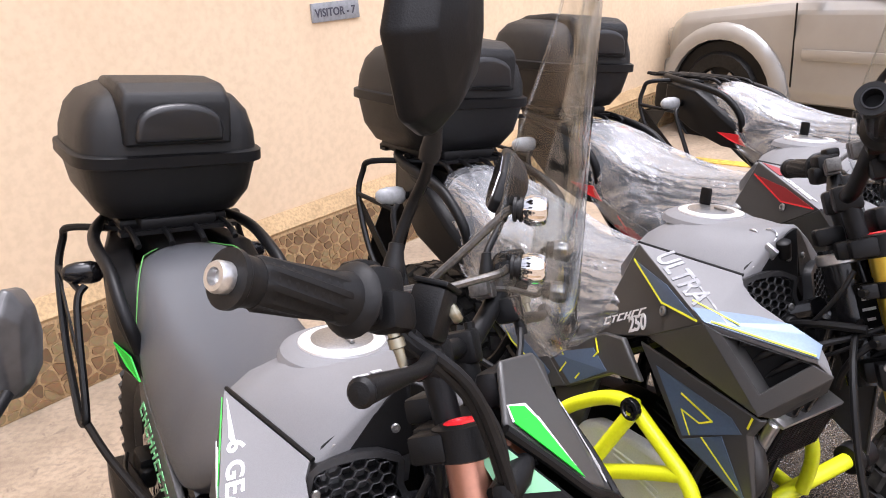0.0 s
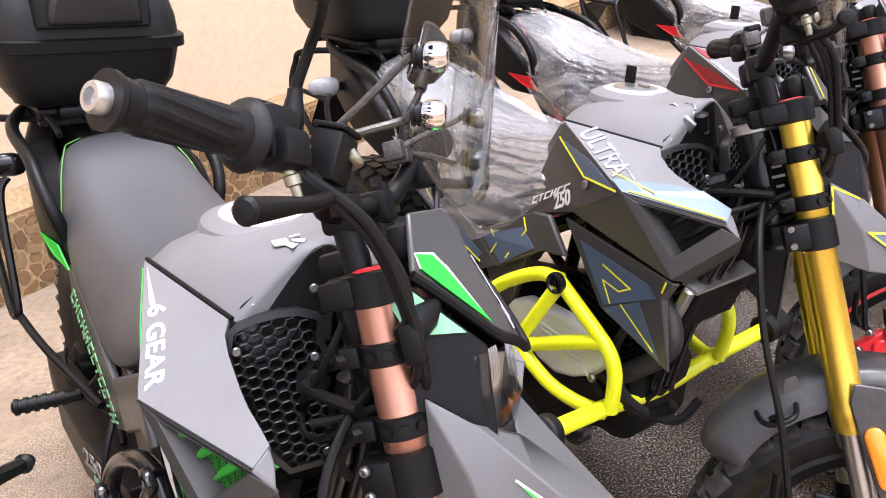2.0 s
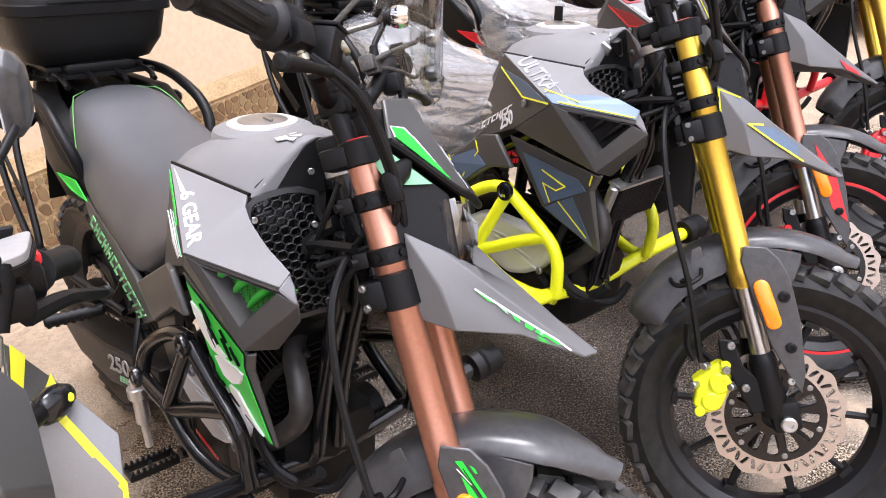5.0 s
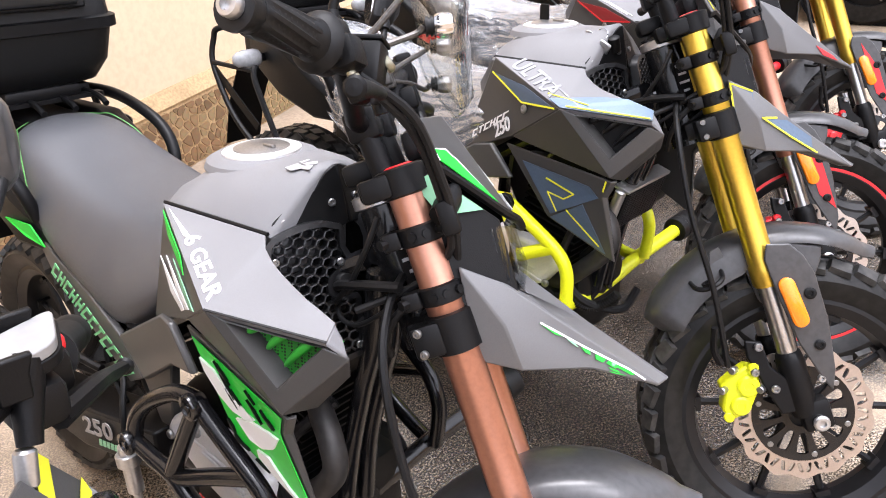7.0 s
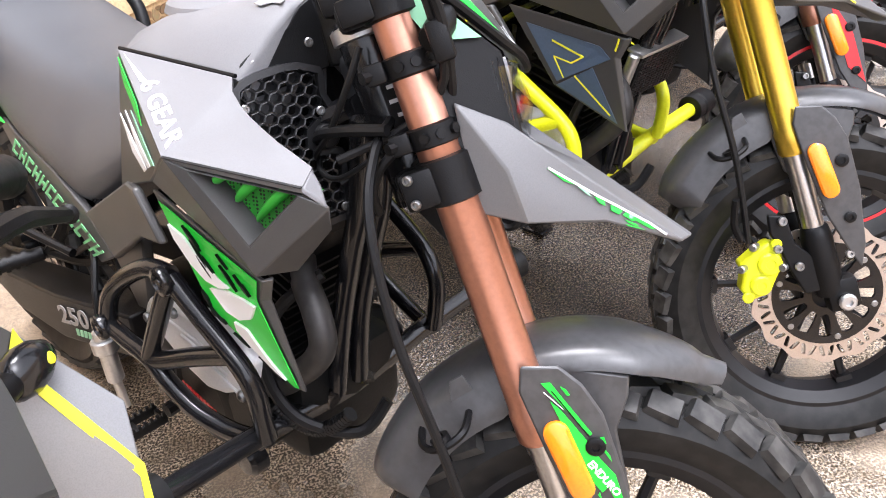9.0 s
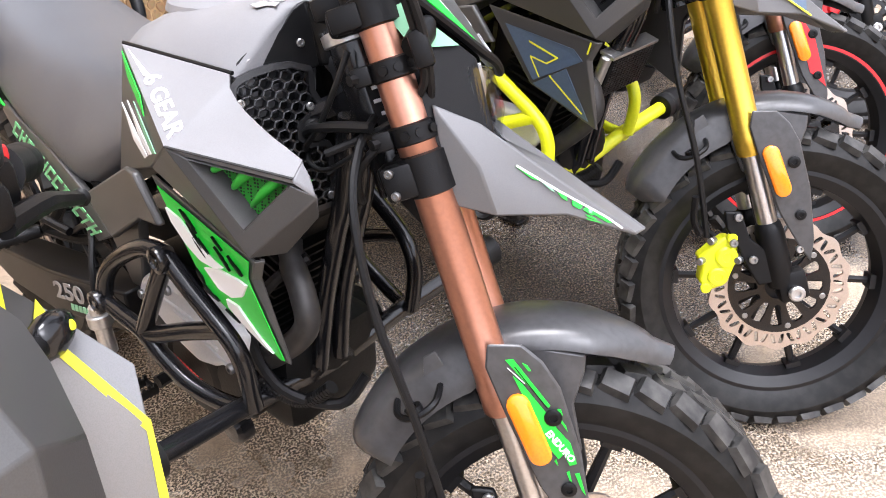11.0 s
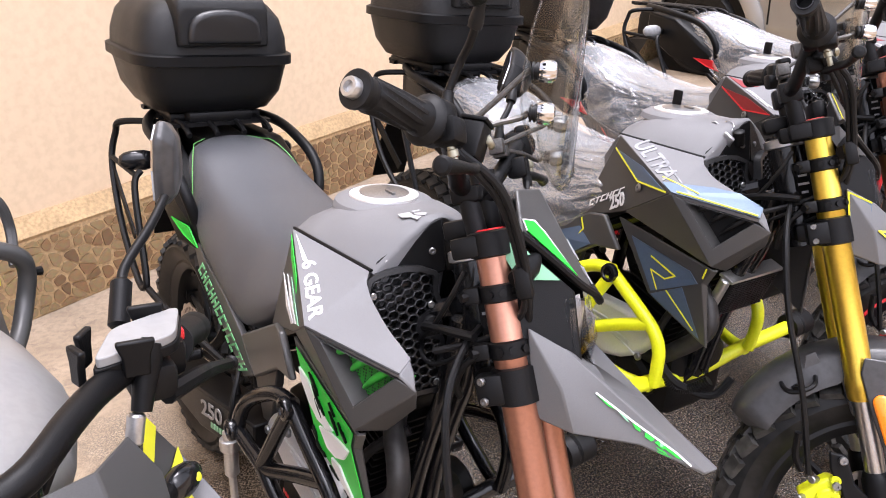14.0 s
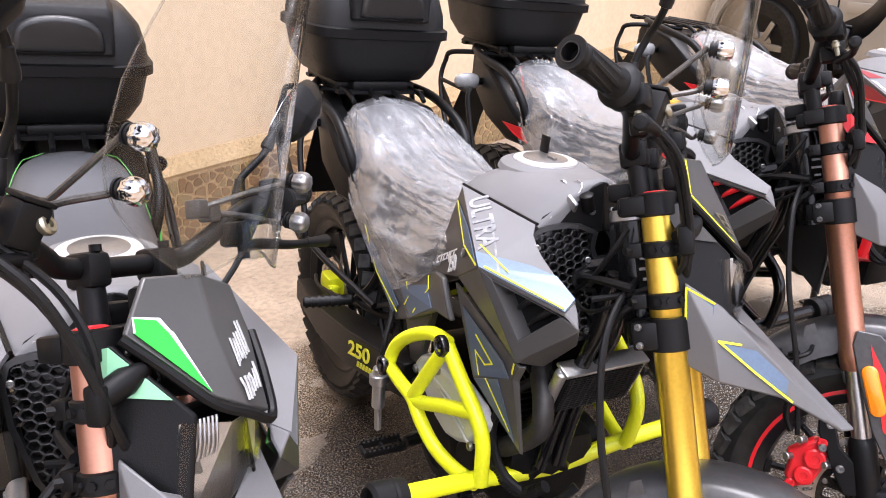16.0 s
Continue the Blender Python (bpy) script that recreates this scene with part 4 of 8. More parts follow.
    add_lathe(bm, [(0.027, 0), (0.036, 0.003), (0.036, 0.016), (0.027, 0.02)], STEER @ Matrix.Translation((0, 0, 0.112)), 24)
    part("head_bearing", bm, ALU, bike)
    bm = bmesh.new()
    add_box(bm, (0, 0, 0), (0.004, 0.026, 0.075), STEER @ Matrix.Rotation(radians(-LOCK - 28), 4, "Z") @ Matrix.Translation((0.032, 0, 0.045)))
    lab = part("frame_label", bm, BLACK, bike, "black and white printed frame label", flat=True)
    bm = bmesh.new()
    for k, w in enumerate((0.018, 0.012, 0.02, 0.016, 0.02)):
        add_box(bm, (0.0345, 0, -0.028 + k * 0.0145), (0.001, w, 0.004), STEER @ Matrix.Rotation(radians(-LOCK - 28), 4, "Z") @ Matrix.Translation((0, 0, 0.045)))
    part("print_bars", bm, PAPER, lab, flat=True)
    # cylinder with fins
    tilt = Matrix.Translation((0.045, -0.008, 0.43)) @ Matrix.Rotation(radians(16), 4, "Y")
    bm = bmesh.new()
    add_box(bm, (-0.01, 0, 0.10), (0.10, 0.12, 0.24), tilt, 0.01)
    add_box(bm, (-0.01, 0, 0.235), (0.10, 0.12, 0.06), tilt, 0.015)
    cyl = part("cylinder", bm, ENGINE, bike, "black finned engine cylinder")
    for k in range(11):
        bm = bmesh.new()
        add_box(bm, (-0.012, 0, 0.03 + k * 0.016), (0.135, 0.155, 0.004), tilt, 0.0)
        part("cooling_fin", bm, ENGINE, cyl, flat=True)
    bm = bmesh.new()
    add_box(bm, (-0.02, 0, 0.37), (0.34, 0.19, 0.15), None, 0.03)
    add_box(bm, (-0.13, 0, 0.45), (0.14, 0.17, 0.10), None, 0.03)
    crank = part("crankcase", bm, ENGINE, bike, "black engine case", angle=40)
    for s in (1, -1):
        bm = bmesh.new()
        add_lathe(bm, [(0.092, 0), (0.092, 0.03), (0.08, 0.042), (0.06, 0.046), (0.055, 0.041), (0.0, 0.04)], aim((-0.035, -0.09 * s, 0.36), (-0.035, -0.2 * s, 0.36)), 36)
        add_lathe(bm, [(0.05, 0), (0.05, 0.035), (0.04, 0.043), (0.0, 0.043)], aim((0.075, -0.09 * s, 0.375), (0.075, -0.2 * s, 0.375)), 28)
        cov = part("engine_cover", bm, ENGINE, crank, "round black engine cover")
        bm = bmesh.new()
        for k in range(8):
            a = 2 * math.pi * k / 8
            bezel(bm, (-0.035 + 0.084 * math.cos(a), -0.122 * s, 0.36 + 0.084 * math.sin(a)), (0, -s, 0), 0.006, 0.005)
        part("cover_bolt", bm, STEEL, cov)
        if s == 1 and "leg_full" in c:
            bm = bmesh.new()
            for k in range(10):
                add_box(bm, (-0.075 + k * 0.0085, -0.1375, 0.362 - k * 0.0015), (0.006, 0.001, 0.009))
            part("red_print", bm, RED, cov, "small red print", flat=True)
        if s == 1:
            bm = bmesh.new()
            add_lathe(bm, [(0.026, 0), (0.026, 0.02), (0.02, 0.026), (0.0, 0.027)], aim((0.075, -0.125, 0.31), (0.075, -0.2, 0.31)), 24)
            part("oil_cap", bm, GLOSS, cov)
    bm = bmesh.new()
    add_tube(bm, [(0.110, -0.030, 0.602), (0.155, -0.066, 0.594), (0.195, -0.084, 0.570), (0.205, -0.090, 0.528), (0.162, -0.094, 0.474), (0.090, -0.102, 0.424), (-0.05, -0.125, 0.425), (-0.16, -0.135, 0.42)], 0.0172, 14, 7)
    exhaust = part("exhaust_pipe", bm, mat("heat_dark_steel", (0.05, 0.048, 0.047), 0.55, 0.5, 0.3, 60, 0.1), bike, "dull dark exhaust header")
    bm = bmesh.new()
    add_tube(bm, [(-0.10, -0.11, 0.36), (-0.18, -0.10, 0.34)], 0.03, 12)
    part("exhaust_joint", bm, ENGINE, exhaust)
    bm = bmesh.new()
    pr = [(-0.132, 0.470), (-0.115, 0.495), (-0.080, 0.515), (-0.030, 0.522), (0.045, 0.522), (0.105, 0.512), (0.126, 0.495), (0.124, 0.468), (0.098, 0.437), (0.055, 0.412), (0.015, 0.400), (-0.030, 0.410), (-0.085, 0.440)]
    bm2 = bmesh.new()
    add_loft(bm2, [[(x, -0.118, z) for x, z in pr], [(x, -0.138, z) for x, z in pr], [(0.0 + x * 0.93, -0.147, 0.465 + (z - 0.465) * 0.90) for x, z in pr]])
    guard = part("heat_shield", bm2, SILVERP, bike, "silver engine side cover", bevel=0.006)
    bm = bmesh.new()
    for k in range(3):
        a, b = V((-0.055 + 0.030 * k, -0.1475, 0.488 - 0.012 * k)), V((0.055 + 0.022 * k, -0.1475, 0.478 - 0.020 * k))
        add_tube(bm, [a, a.lerp(b, 0.5) + V((0, -0.0005, 0.002)), b], 0.0026, 8)
    tagged(part("shield_rib", bm, SILVERP, guard), kind="stuff")
    for x, z in ((-0.030, 0.510), (0.104, 0.440), (-0.112, 0.468)):
        bm = bmesh.new()
        bezel(bm, (x, -0.146, z), (0, -1, 0), 0.008, 0.007)
        part("shield_bolt", bm, STEEL, guard, "socket-head bolt")
    bm = bmesh.new()
    add_tube(bm, [(0.17, -0.05, 0.60), (0.14, -0.10, 0.56), (0.12, -0.12, 0.48), (0.16, -0.11, 0.41), (0.22, -0.06, 0.385), (0.235, -0.02, 0.42)], 0.008, 8)
    for k in range(26):
        t = k / 26
        add_tube(bm, [(0.13 + t * 0.09, -0.12 + t * 0.05, 0.424 - 0.035 * math.sin(t * 3.1)), (0.1325 + t * 0.09, -0.1185 + t * 0.05, 0.424 - 0.035 * math.sin(t * 3.1 + 0.1))], 0.0105, 8)
    part("ribbed_hose", bm, RUBBER, bike, "black ribbed hose")
    if c.get("cooler"):
        CM = Matrix.Translation((0.196, 0.012, 0.590)) @ Matrix.Rotation(radians(18), 4, "Y")
        bm = bmesh.new()
        add_box(bm, (0, 0, 0), (0.028, 0.152, 0.082), CM, 0.004)
        cool = part("oil_cooler", bm, BLACK, bike, "finned oil cooler with alloy ends")
        for k in range(14):
            bm = bmesh.new()
            add_box(bm, (0.0145, 0, -0.0365 + k * 0.0056), (0.003, 0.144, 0.0018), CM)
            part("cooler_fin", bm, GRILLE, cool, flat=True)
        for k in range(11):
            bm = bmesh.new()
            add_box(bm, (0.0158, -0.065 + k * 0.013, 0), (0.0018, 0.0016, 0.076), CM)
            part("cooler_fin", bm, GRILLE, cool, flat=True)
        for y in (-0.080, 0.080):
            bm = bmesh.new()
            add_rod(bm, CM @ V((0, y, -0.042)), CM @ V((0, y, 0.042)), 0.0105, 14, 0.003)
            part("cooler_end", bm, ALU, cool, "bare alloy cooler end tank")
        bm = bmesh.new()
        add_box(bm, (0.0, 0, 0.044), (0.032, 0.165, 0.007), CM, 0.002)
        part("cooler_rail", bm, ALU, cool)
        bm = bmesh.new()
        add_tube(bm, [CM @ V((0, -0.080, -0.040)), (0.170, -0.082, 0.515), (0.14, -0.075, 0.48)], 0.009, 8)
        part("cooler_hose", bm, RUBBER, cool)

    # --- crash bars
    for s in (1, -1):
        def pt(x, y, z):
            return V((x, y * s, z))
        bm = bmesh.new()
        r = 0.0128
        add_tube(bm, [pt(0.135, 0.0, 0.375), pt(0.14, -0.15, 0.40), pt(0.158, -0.31, 0.425)], r * 1.18, 14, 0)
        bar = part("crash_bar", bm, crash, bike, c["crash_label"])
        for path in ([(0.028, -0.168, 0.594), (0.074, -0.168, 0.566), (0.124, -0.166, 0.533), (0.148, -0.163, 0.508), (0.159, -0.161, 0.480), (0.160, -0.159, 0.450), (0.156, -0.154, 0.405)],
                     [(0.028, -0.168, 0.600), (-0.014, -0.171, 0.596), (-0.060, -0.175, 0.574), (-0.112, -0.179, 0.537), (-0.140, -0.184, 0.502), (-0.147, -0.190, 0.464)],
                     [(-0.147, -0.190, 0.464), (-0.090, -0.191, 0.460), (-0.040, -0.190, 0.456), (-0.008, -0.188, 0.432), (0.045, -0.184, 0.408), (0.100, -0.172, 0.397), (0.150, -0.158, 0.399)],
                     [(0.030, -0.170, 0.596), (0.012, -0.176, 0.562), (-0.008, -0.182, 0.522), (-0.040, -0.189, 0.460)],
                     [(-0.038, -0.189, 0.454), (-0.008, -0.184, 0.464), (0.060, -0.176, 0.497), (0.130, -0.166, 0.527)],
                     [(0.09, -0.09, 0.34), (0.138, -0.14, 0.395)]):
            bm = bmesh.new()
            add_tube(bm, [pt(*p) for p in path], r, 14)
            part("bar_tube", bm, crash, bar)
        bm = bmesh.new()
        add_lathe(bm, [(0.020, 0), (0.028, 0.003), (0.029, 0.02), (0.026, 0.024), (0.029, 0.028), (0.028, 0.058), (0.022, 0.064), (0.016, 0.058), (0.0, 0.057)], aim(pt(0.156, -0.295, 0.423), pt(0.162, -0.36, 0.432)), 24)
        part("slider_plug", bm, RUBBER, bar, "black rubber slider plug")
        for p in ((0.028, -0.179, 0.597), (-0.147, -0.201, 0.465)):
            bm = bmesh.new()
            add_lathe(bm, [(0.0185, -0.004), (0.0195, 0.003), (0.018, 0.007), (0.0125, 0.008), (0.0105, 0.004), (0.006, 0.004), (0.005, 0.007), (0, 0.007)], aim(pt(*p), pt(p[0], p[1] - 0.1, p[2])), 18)
            part("bar_bolt", bm, GLOSS, bar, "black cap bolt")
    # --- swingarm, pegs, rear brake
    bm = bmesh.new()
    for s in (1, -1):
        def pt(x, y, z):
            return V((x, y * s, z))
        add_loft(bm, [[pt(-0.13, -0.10, 0.470), pt(-0.13, -0.168, 0.470), pt(-0.13, -0.168, 0.395), pt(-0.13, -0.10, 0.395)], [pt(-0.40, -0.10, 0.405), pt(-0.40, -0.175, 0.405), pt(-0.40, -0.175, 0.318), pt(-0.40, -0.10, 0.318)],
                      [pt(-0.62, -0.10, 0.358), pt(-0.62, -0.168, 0.358), pt(-0.62, -0.168, 0.285), pt(-0.62, -0.10, 0.285)], [pt(-0.87, -0.10, 0.320), pt(-0.87, -0.140, 0.320), pt(-0.87, -0.140, 0.262), pt(-0.87, -0.10, 0.262)]])
    swing = part("swingarm", bm, BLACK, bike, "black swingarm", bevel=0.004)
    Q = quad((-0.40, -0.1756, 0.318), (-0.13, -0.1686, 0.395), (-0.13, -0.1686, 0.470), (-0.40, -0.1756, 0.405))
    lettering("swingarm_lettering", "250", 0.046, PALE if "leg_full" in c else acc, swing, basis(Q(0.06, 0.42, 0.002), Q(1, 0.2) - Q(0, 0.2), Q(0, 1) - Q(0, 0)), "", 0.25, 1.7)
    bm = bmesh.new()
    for k in range(9):
        add_plate(bm, [Q(0.24 + k * 0.055, 0.18, 0.002), Q(0.28 + k * 0.055, 0.18, 0.002), Q(0.29 + k * 0.055, 0.34, 0.002), Q(0.25 + k * 0.055, 0.34, 0.002)], 0.001, V((0, 1, 0)))
    part("swingarm_print", bm, MINT if "leg_full" in c else acc, swing, flat=True)
    bm = bmesh.new()
    add_rod(bm, (-0.81, -0.14, 0.286), (-0.81, 0.14, 0.286), 0.012, 14)
    part("rear_axle", bm, STEEL, bike)
    bm = bmesh.new()
    add_rod(bm, (-0.182, -0.192, 0.440), (-0.176, -0.192, 0.350), 0.013, 14, 0.003)
    add_rod(bm, (-0.182, -0.192, 0.424), (-0.180, -0.192, 0.402), 0.019, 14, 0.002)
    add_rod(bm, (-0.176, -0.192, 0.350), (-0.174, -0.190, 0.300), 0.007, 10)
    part("brake_cylinder", bm, ALU, bike, "silver rear brake cylinder")
    bm = bmesh.new()
    add_tube(bm, [(-0.182, -0.192, 0.445), (-0.19, -0.18, 0.50), (-0.24, -0.15, 0.54), (-0.42, -0.13, 0.45), (-0.70, -0.13, 0.37), (-0.80, -0.11, 0.36)], 0.005, 8)
    add_tube(bm, [(-0.2, -0.13, 0.49), (-0.25, -0.125, 0.57), (-0.33, -0.11, 0.60), (-0.36, -0.12, 0.50), (-0.30, -0.13, 0.43)], 0.006, 8)
    part("brake_hose", bm, RUBBER, bike, "black rear brake hose")
    for s in (1, -1):
        def pt(x, y, z):
            return V((x, y * s, z))
        bm = bmesh.new()
        mm = basis(pt(-0.095, -0.215, 0.318), (0, -s, 0.02), (1, 0, 0))
        for yy in (-0.015, 0.015):
            add_box(bm, (0, yy, 0), (0.085, 0.005, 0.014), mm, 0.0015)
            for k in range(9):
                add_box(bm, (-0.038 + k * 0.0095, yy, 0.009), (0.0045, 0.0045, 0.007), mm)
        for k in (-0.04, 0.0, 0.04):
            add_box(bm, (k, 0, -0.002), (0.006, 0.034, 0.010), mm, 0.001)
        add_tube(bm, [pt(-0.095, -0.165, 0.316), pt(-0.10, -0.12, 0.315), pt(-0.11, -0.08, 0.315)], 0.011, 8)
        part("front_footpeg", bm, BLACK, bike, "serrated black footpeg")
        bm = bmesh.new()
        add_rod(bm, pt(-0.425, -0.155, 0.468), pt(-0.452, -0.262, 0.462), 0.012, 10, 0.004)
        for k in range(6):
            a = pt(-0.425, -0.155, 0.468).lerp(pt(-0.452, -0.262, 0.462), 0.25 + k * 0.13)
            add_rod(bm, a, a + (pt(-0.452, -0.262, 0.462) - pt(-0.425, -0.155, 0.468)) * 0.06, 0.0145, 10)
        add_tube(bm, [pt(-0.42, -0.15, 0.469), pt(-0.38, -0.13, 0.52), pt(-0.34, -0.12, 0.60)], 0.010, 8)
        add_tube(bm, [pt(-0.42, -0.15, 0.469), pt(-0.34, -0.13, 0.47), pt(-0.25, -0.115, 0.50)], 0.009, 8)
        part("rear_footpeg", bm, BLACK, bike, "black passenger footpeg")
    bm = bmesh.new()
    add_tube(bm, [(-0.11, 0.10, 0.30), (-0.16, 0.18, 0.16), (-0.19, 0.245, 0.045)], 0.011, 10)
    add_box(bm, (-0.195, 0.25, 0.041), (0.07, 0.05, 0.008), None, 0.002)
    part("side_stand", bm, GLOSS, bike, "black side stand, folded out")
    # --- rear wheel
    rw = Matrix.Translation((-0.81, 0, 0.286))
    make_wheel(bike, "rear_wheel", rw, 0.287, 0.068, None, True, -1.0, 0.105)
    bm = bmesh.new()
    add_box(bm, (-0.765, -0.075, 0.345), (0.07, 0.05, 0.06), None, 0.012)
    add_box(bm, (-0.73, -0.085, 0.335), (0.03, 0.03, 0.045), None, 0.008)
    part("rear_caliper", bm, c["caliper"], bike, "coloured rear brake caliper", angle=45)

    # --- steering: fork, yokes, bars
    S = STEER
    SF = STEER @ Matrix.Translation((-0.018, 0, 0))
    SL = STEER @ Matrix.Translation((-0.003, 0, 0))
    for s in (1, -1):
        y = -0.072 if s == 1 else 0.045
        bm = bmesh.new()
        add_lathe(bm, [(0.0212, 0), (0.0238, 0.004), (0.0238, 0.035), (0.0222, 0.04), (0.0222, 0.318), (0.0236, 0.321), (0.0236, 0.330), (0.0214, 0.336), (0.0214, 0.462), (0.018, 0.466)], Matrix.Translation((0.045, y, -0.325)), 40)
        leg = part("fork_tube", bm, fork, bike, c["fork_label"], SL)
        bm = bmesh.new()
        add_rod(bm, (0.045, y, -0.48), (0.045, y, -0.32), 0.0165, 20)
        part("fork_slider", bm, SATIN, leg, "chrome fork slider", SL)
        bm = bmesh.new()
        add_lathe(bm, [(0.021, 0), (0.024, 0.01), (0.024, 0.10), (0.021, 0.115), (0.018, 0.118)], Matrix.Translation((0.045, y, -0.565)), 18)
        add_box(bm, (0.06, y - 0.004 * s, -0.567), (0.05, 0.034, 0.055), None, 0.008)
        add_rod(bm, (0.06, y, -0.577), (0.06, y - 0.022 * s, -0.577), 0.016, 16, 0.003)
        part("fork_foot", bm, BLACK, leg, "black fork foot", SL)
        bm = bmesh.new()
        bezel(bm, (0.06, y - 0.024 * s, -0.577), (0, -s, 0), 0.014, 0.010)
        part("axle_nut", bm, ALU, leg, "", SL)
        bm = bmesh.new()
        bezel(bm, (0.08, y - 0.024 * s, -0.50), (0, -s, 0), 0.007, 0.008)
        part("pinch_bolt", bm, ALU, leg, "", SL)
        # clamps and collars
        for z, h, rr in ((0.116, 0.032, 0.0275), (-0.062, 0.046, 0.0275)):
            bm = bmesh.new()
            add_lathe(bm, [(0.022, 0), (rr, 0.002), (rr, h - 0.002), (0.022, h)], Matrix.Translation((0.045, y, z)), 24)
            add_box(bm, (0.018, y - 0.012 * s, z + h / 2), (0.034, 0.03, h * 0.8), None, 0.004)
            part("fork_clamp", bm, BLACK, leg, "black fork clamp", SL)
        bm = bmesh.new()
        for z in (0.062, -0.006):
            add_lathe(bm, [(0.0222, 0), (0.0255, 0.002), (0.0255, 0.020), (0.0222, 0.022)], Matrix.Translation((0.045, y, z)), 24)
            add_box(bm, (0.014, y - 0.01 * s, z + 0.012), (0.02, 0.02, 0.02), None, 0.003)
            for a in (-0.6, -1.2, -1.8):
                add_rod(bm, (0.045 + 0.0245 * math.cos(a), y + 0.0245 * math.sin(a) * s, z + 0.011), (0.045 + 0.029 * math.cos(a), y + 0.029 * math.sin(a) * s, z + 0.011), 0.005, 8)
            add_rod(bm, (0.012, y - 0.012 * s, z + 0.012), (0.002, y - 0.022 * s, z + 0.012), 0.006, 8)
        part("band_clamp", bm, BLACK, leg, "", SL)
        bm = bmesh.new()
        for z in (-0.050, -0.026):
            bezel(bm, (0.012, y - 0.028 * s, z), (-0.3, -s, 0), 0.005, 0.006)
        part("clamp_bolt", bm, STEEL, leg, "", SL)
        bm = bmesh.new()
        add_lathe(bm, [(0.0165, -0.004), (0.0165, 0.0005), (0.013, 0.002), (0.008, 0.002), (0.007, 0.0), (0.0, 0.0)], Matrix.Translation((0.045, y, 0.148)), 20)
        part("fork_cap", bm, RED, leg, "red anodised fork cap", SL)
    for zz, hh in ((0.132, 0.026), (-0.037, 0.03)):
        bm = bmesh.new()
        add_box(bm, (0.03, -0.008, zz), (0.052, 0.10, hh), None, 0.006)
        part("fork_yoke", bm, BLACK, bike, "black fork yoke", SF)
    bm = bmesh.new()
    for y in (-0.045, 0.045):
        add_rod(bm, (0.02, y, 0.140), (0.016, y, 0.190), 0.0135, 16, 0.002)
        add_box(bm, (0.015, y, 0.203), (0.038, 0.028, 0.036), None, 0.006)
        add_rod(bm, (0.028, y, 0.221), (0.028, y, 0.228), 0.006, 8)
    part("bar_riser", bm, BLACK, bike, "black handlebar risers", S)
    # handlebar with grips
    bm = bmesh.new()
    add_tube(bm, [(0.023, -0.298, 0.281), (0.036, -0.243, 0.268), (0.040, -0.175, 0.262), (0.024, -0.105, 0.222), (0.015, -0.065, 0.206), (0.015, 0.065, 0.206), (0.024, 0.105, 0.222), (0.040, 0.175, 0.262), (0.032, 0.25, 0.272), (0.012, 0.315, 0.282)], 0.0112, 12)
    bars = part("handlebar", bm, BLACK, bike, "black wide handlebar", S)
    for s, e0, e1 in ((1, V((0.038, -0.238, 0.268)), V((0.013, -0.336, 0.291))), (-1, V((0.030, 0.255, 0.273)), V((-0.004, 0.358, 0.290)))):
        ln = (e1 - e0).length
        bm = bmesh.new()
        prof = [(0.012, -0.01), (0.024, -0.008), (0.027, -0.004), (0.025, 0.0), (0.019, 0.004), (0.0162, 0.02)]
        for k in range(10):
            prof += [(0.0152, 0.022 + k * (ln - 0.03) / 10), (0.0160, 0.025 + k * (ln - 0.03) / 10)]
        prof += [(0.0165, ln - 0.006), (0.0185, ln - 0.004), (0.0185, ln), (0.015, ln)]
        if not c.get("bar_end", True):
            prof += [(0.0115, ln), (0.0115, ln - 0.038), (0.0, ln - 0.039)]
        add_lathe(bm, prof, aim(e0, e1), 24)
        gm, rings = aim(e0, e1), []
        for f in (0.10, 0.13, 0.20, 0.45, 0.72, 0.80, 0.83):
            amp = 0.0 if f in (0.10, 0.83) else 0.0016
            rings.append([gm @ V(((0.0158 + amp * (1 if (k // 3) % 2 else 0)) * math.cos(2 * math.pi * k / 54 + f * 0.8), (0.0158 + amp * (1 if (k // 3) % 2 else 0)) * math.sin(2 * math.pi * k / 54 + f * 0.8), ln * f)) for k in range(54)])
        add_loft(bm, rings)
        grip = part("grip", bm, RUBBER, bars, "black rubber grip with moulded ribs", S)
        bm = bmesh.new()
        if c.get("bar_end", True):
            add_lathe(bm, [(0.0098, -0.004), (0.0098, 0.007), (0.0088, 0.009), (0.0055, 0.0092), (0.0050, 0.004), (0.0, 0.004)], aim(e1, e1 * 2 - e0), 24)
            part("bar_end", bm, ALU, grip, "bright alloy bar end", S)
        else:
            add_lathe(bm, [(0.0100, -0.02), (0.0116, -0.02), (0.0118, 0.0015), (0.0100, 0.0015)], aim(e1, e1 * 2 - e0), 24, closed=True)
            part("bar_end", bm, GLOSS, grip, "open hollow bar end", S)
        # switch housing, lever, mirror
        hx = V((0.040, -0.207 * s, 0.266)) if s == 1 else V((0.036, 0.222, 0.270))
        bm = bmesh.new()
        mm = aim(hx, e1)
        add_box(bm, (0.0, 0.0, -0.002), (0.040, 0.044, 0.036), mm, 0.008)
        add_box(bm, (0.014, -0.012, -0.004), (0.030, 0.030, 0.030), mm, 0.007)
        add_box(bm, (-0.010, 0.022, -0.004), (0.024, 0.016, 0.026), mm, 0.005)
        part("switch_housing", bm, BLACK, bars, "black switch housing", S)
        bm = bmesh.new()
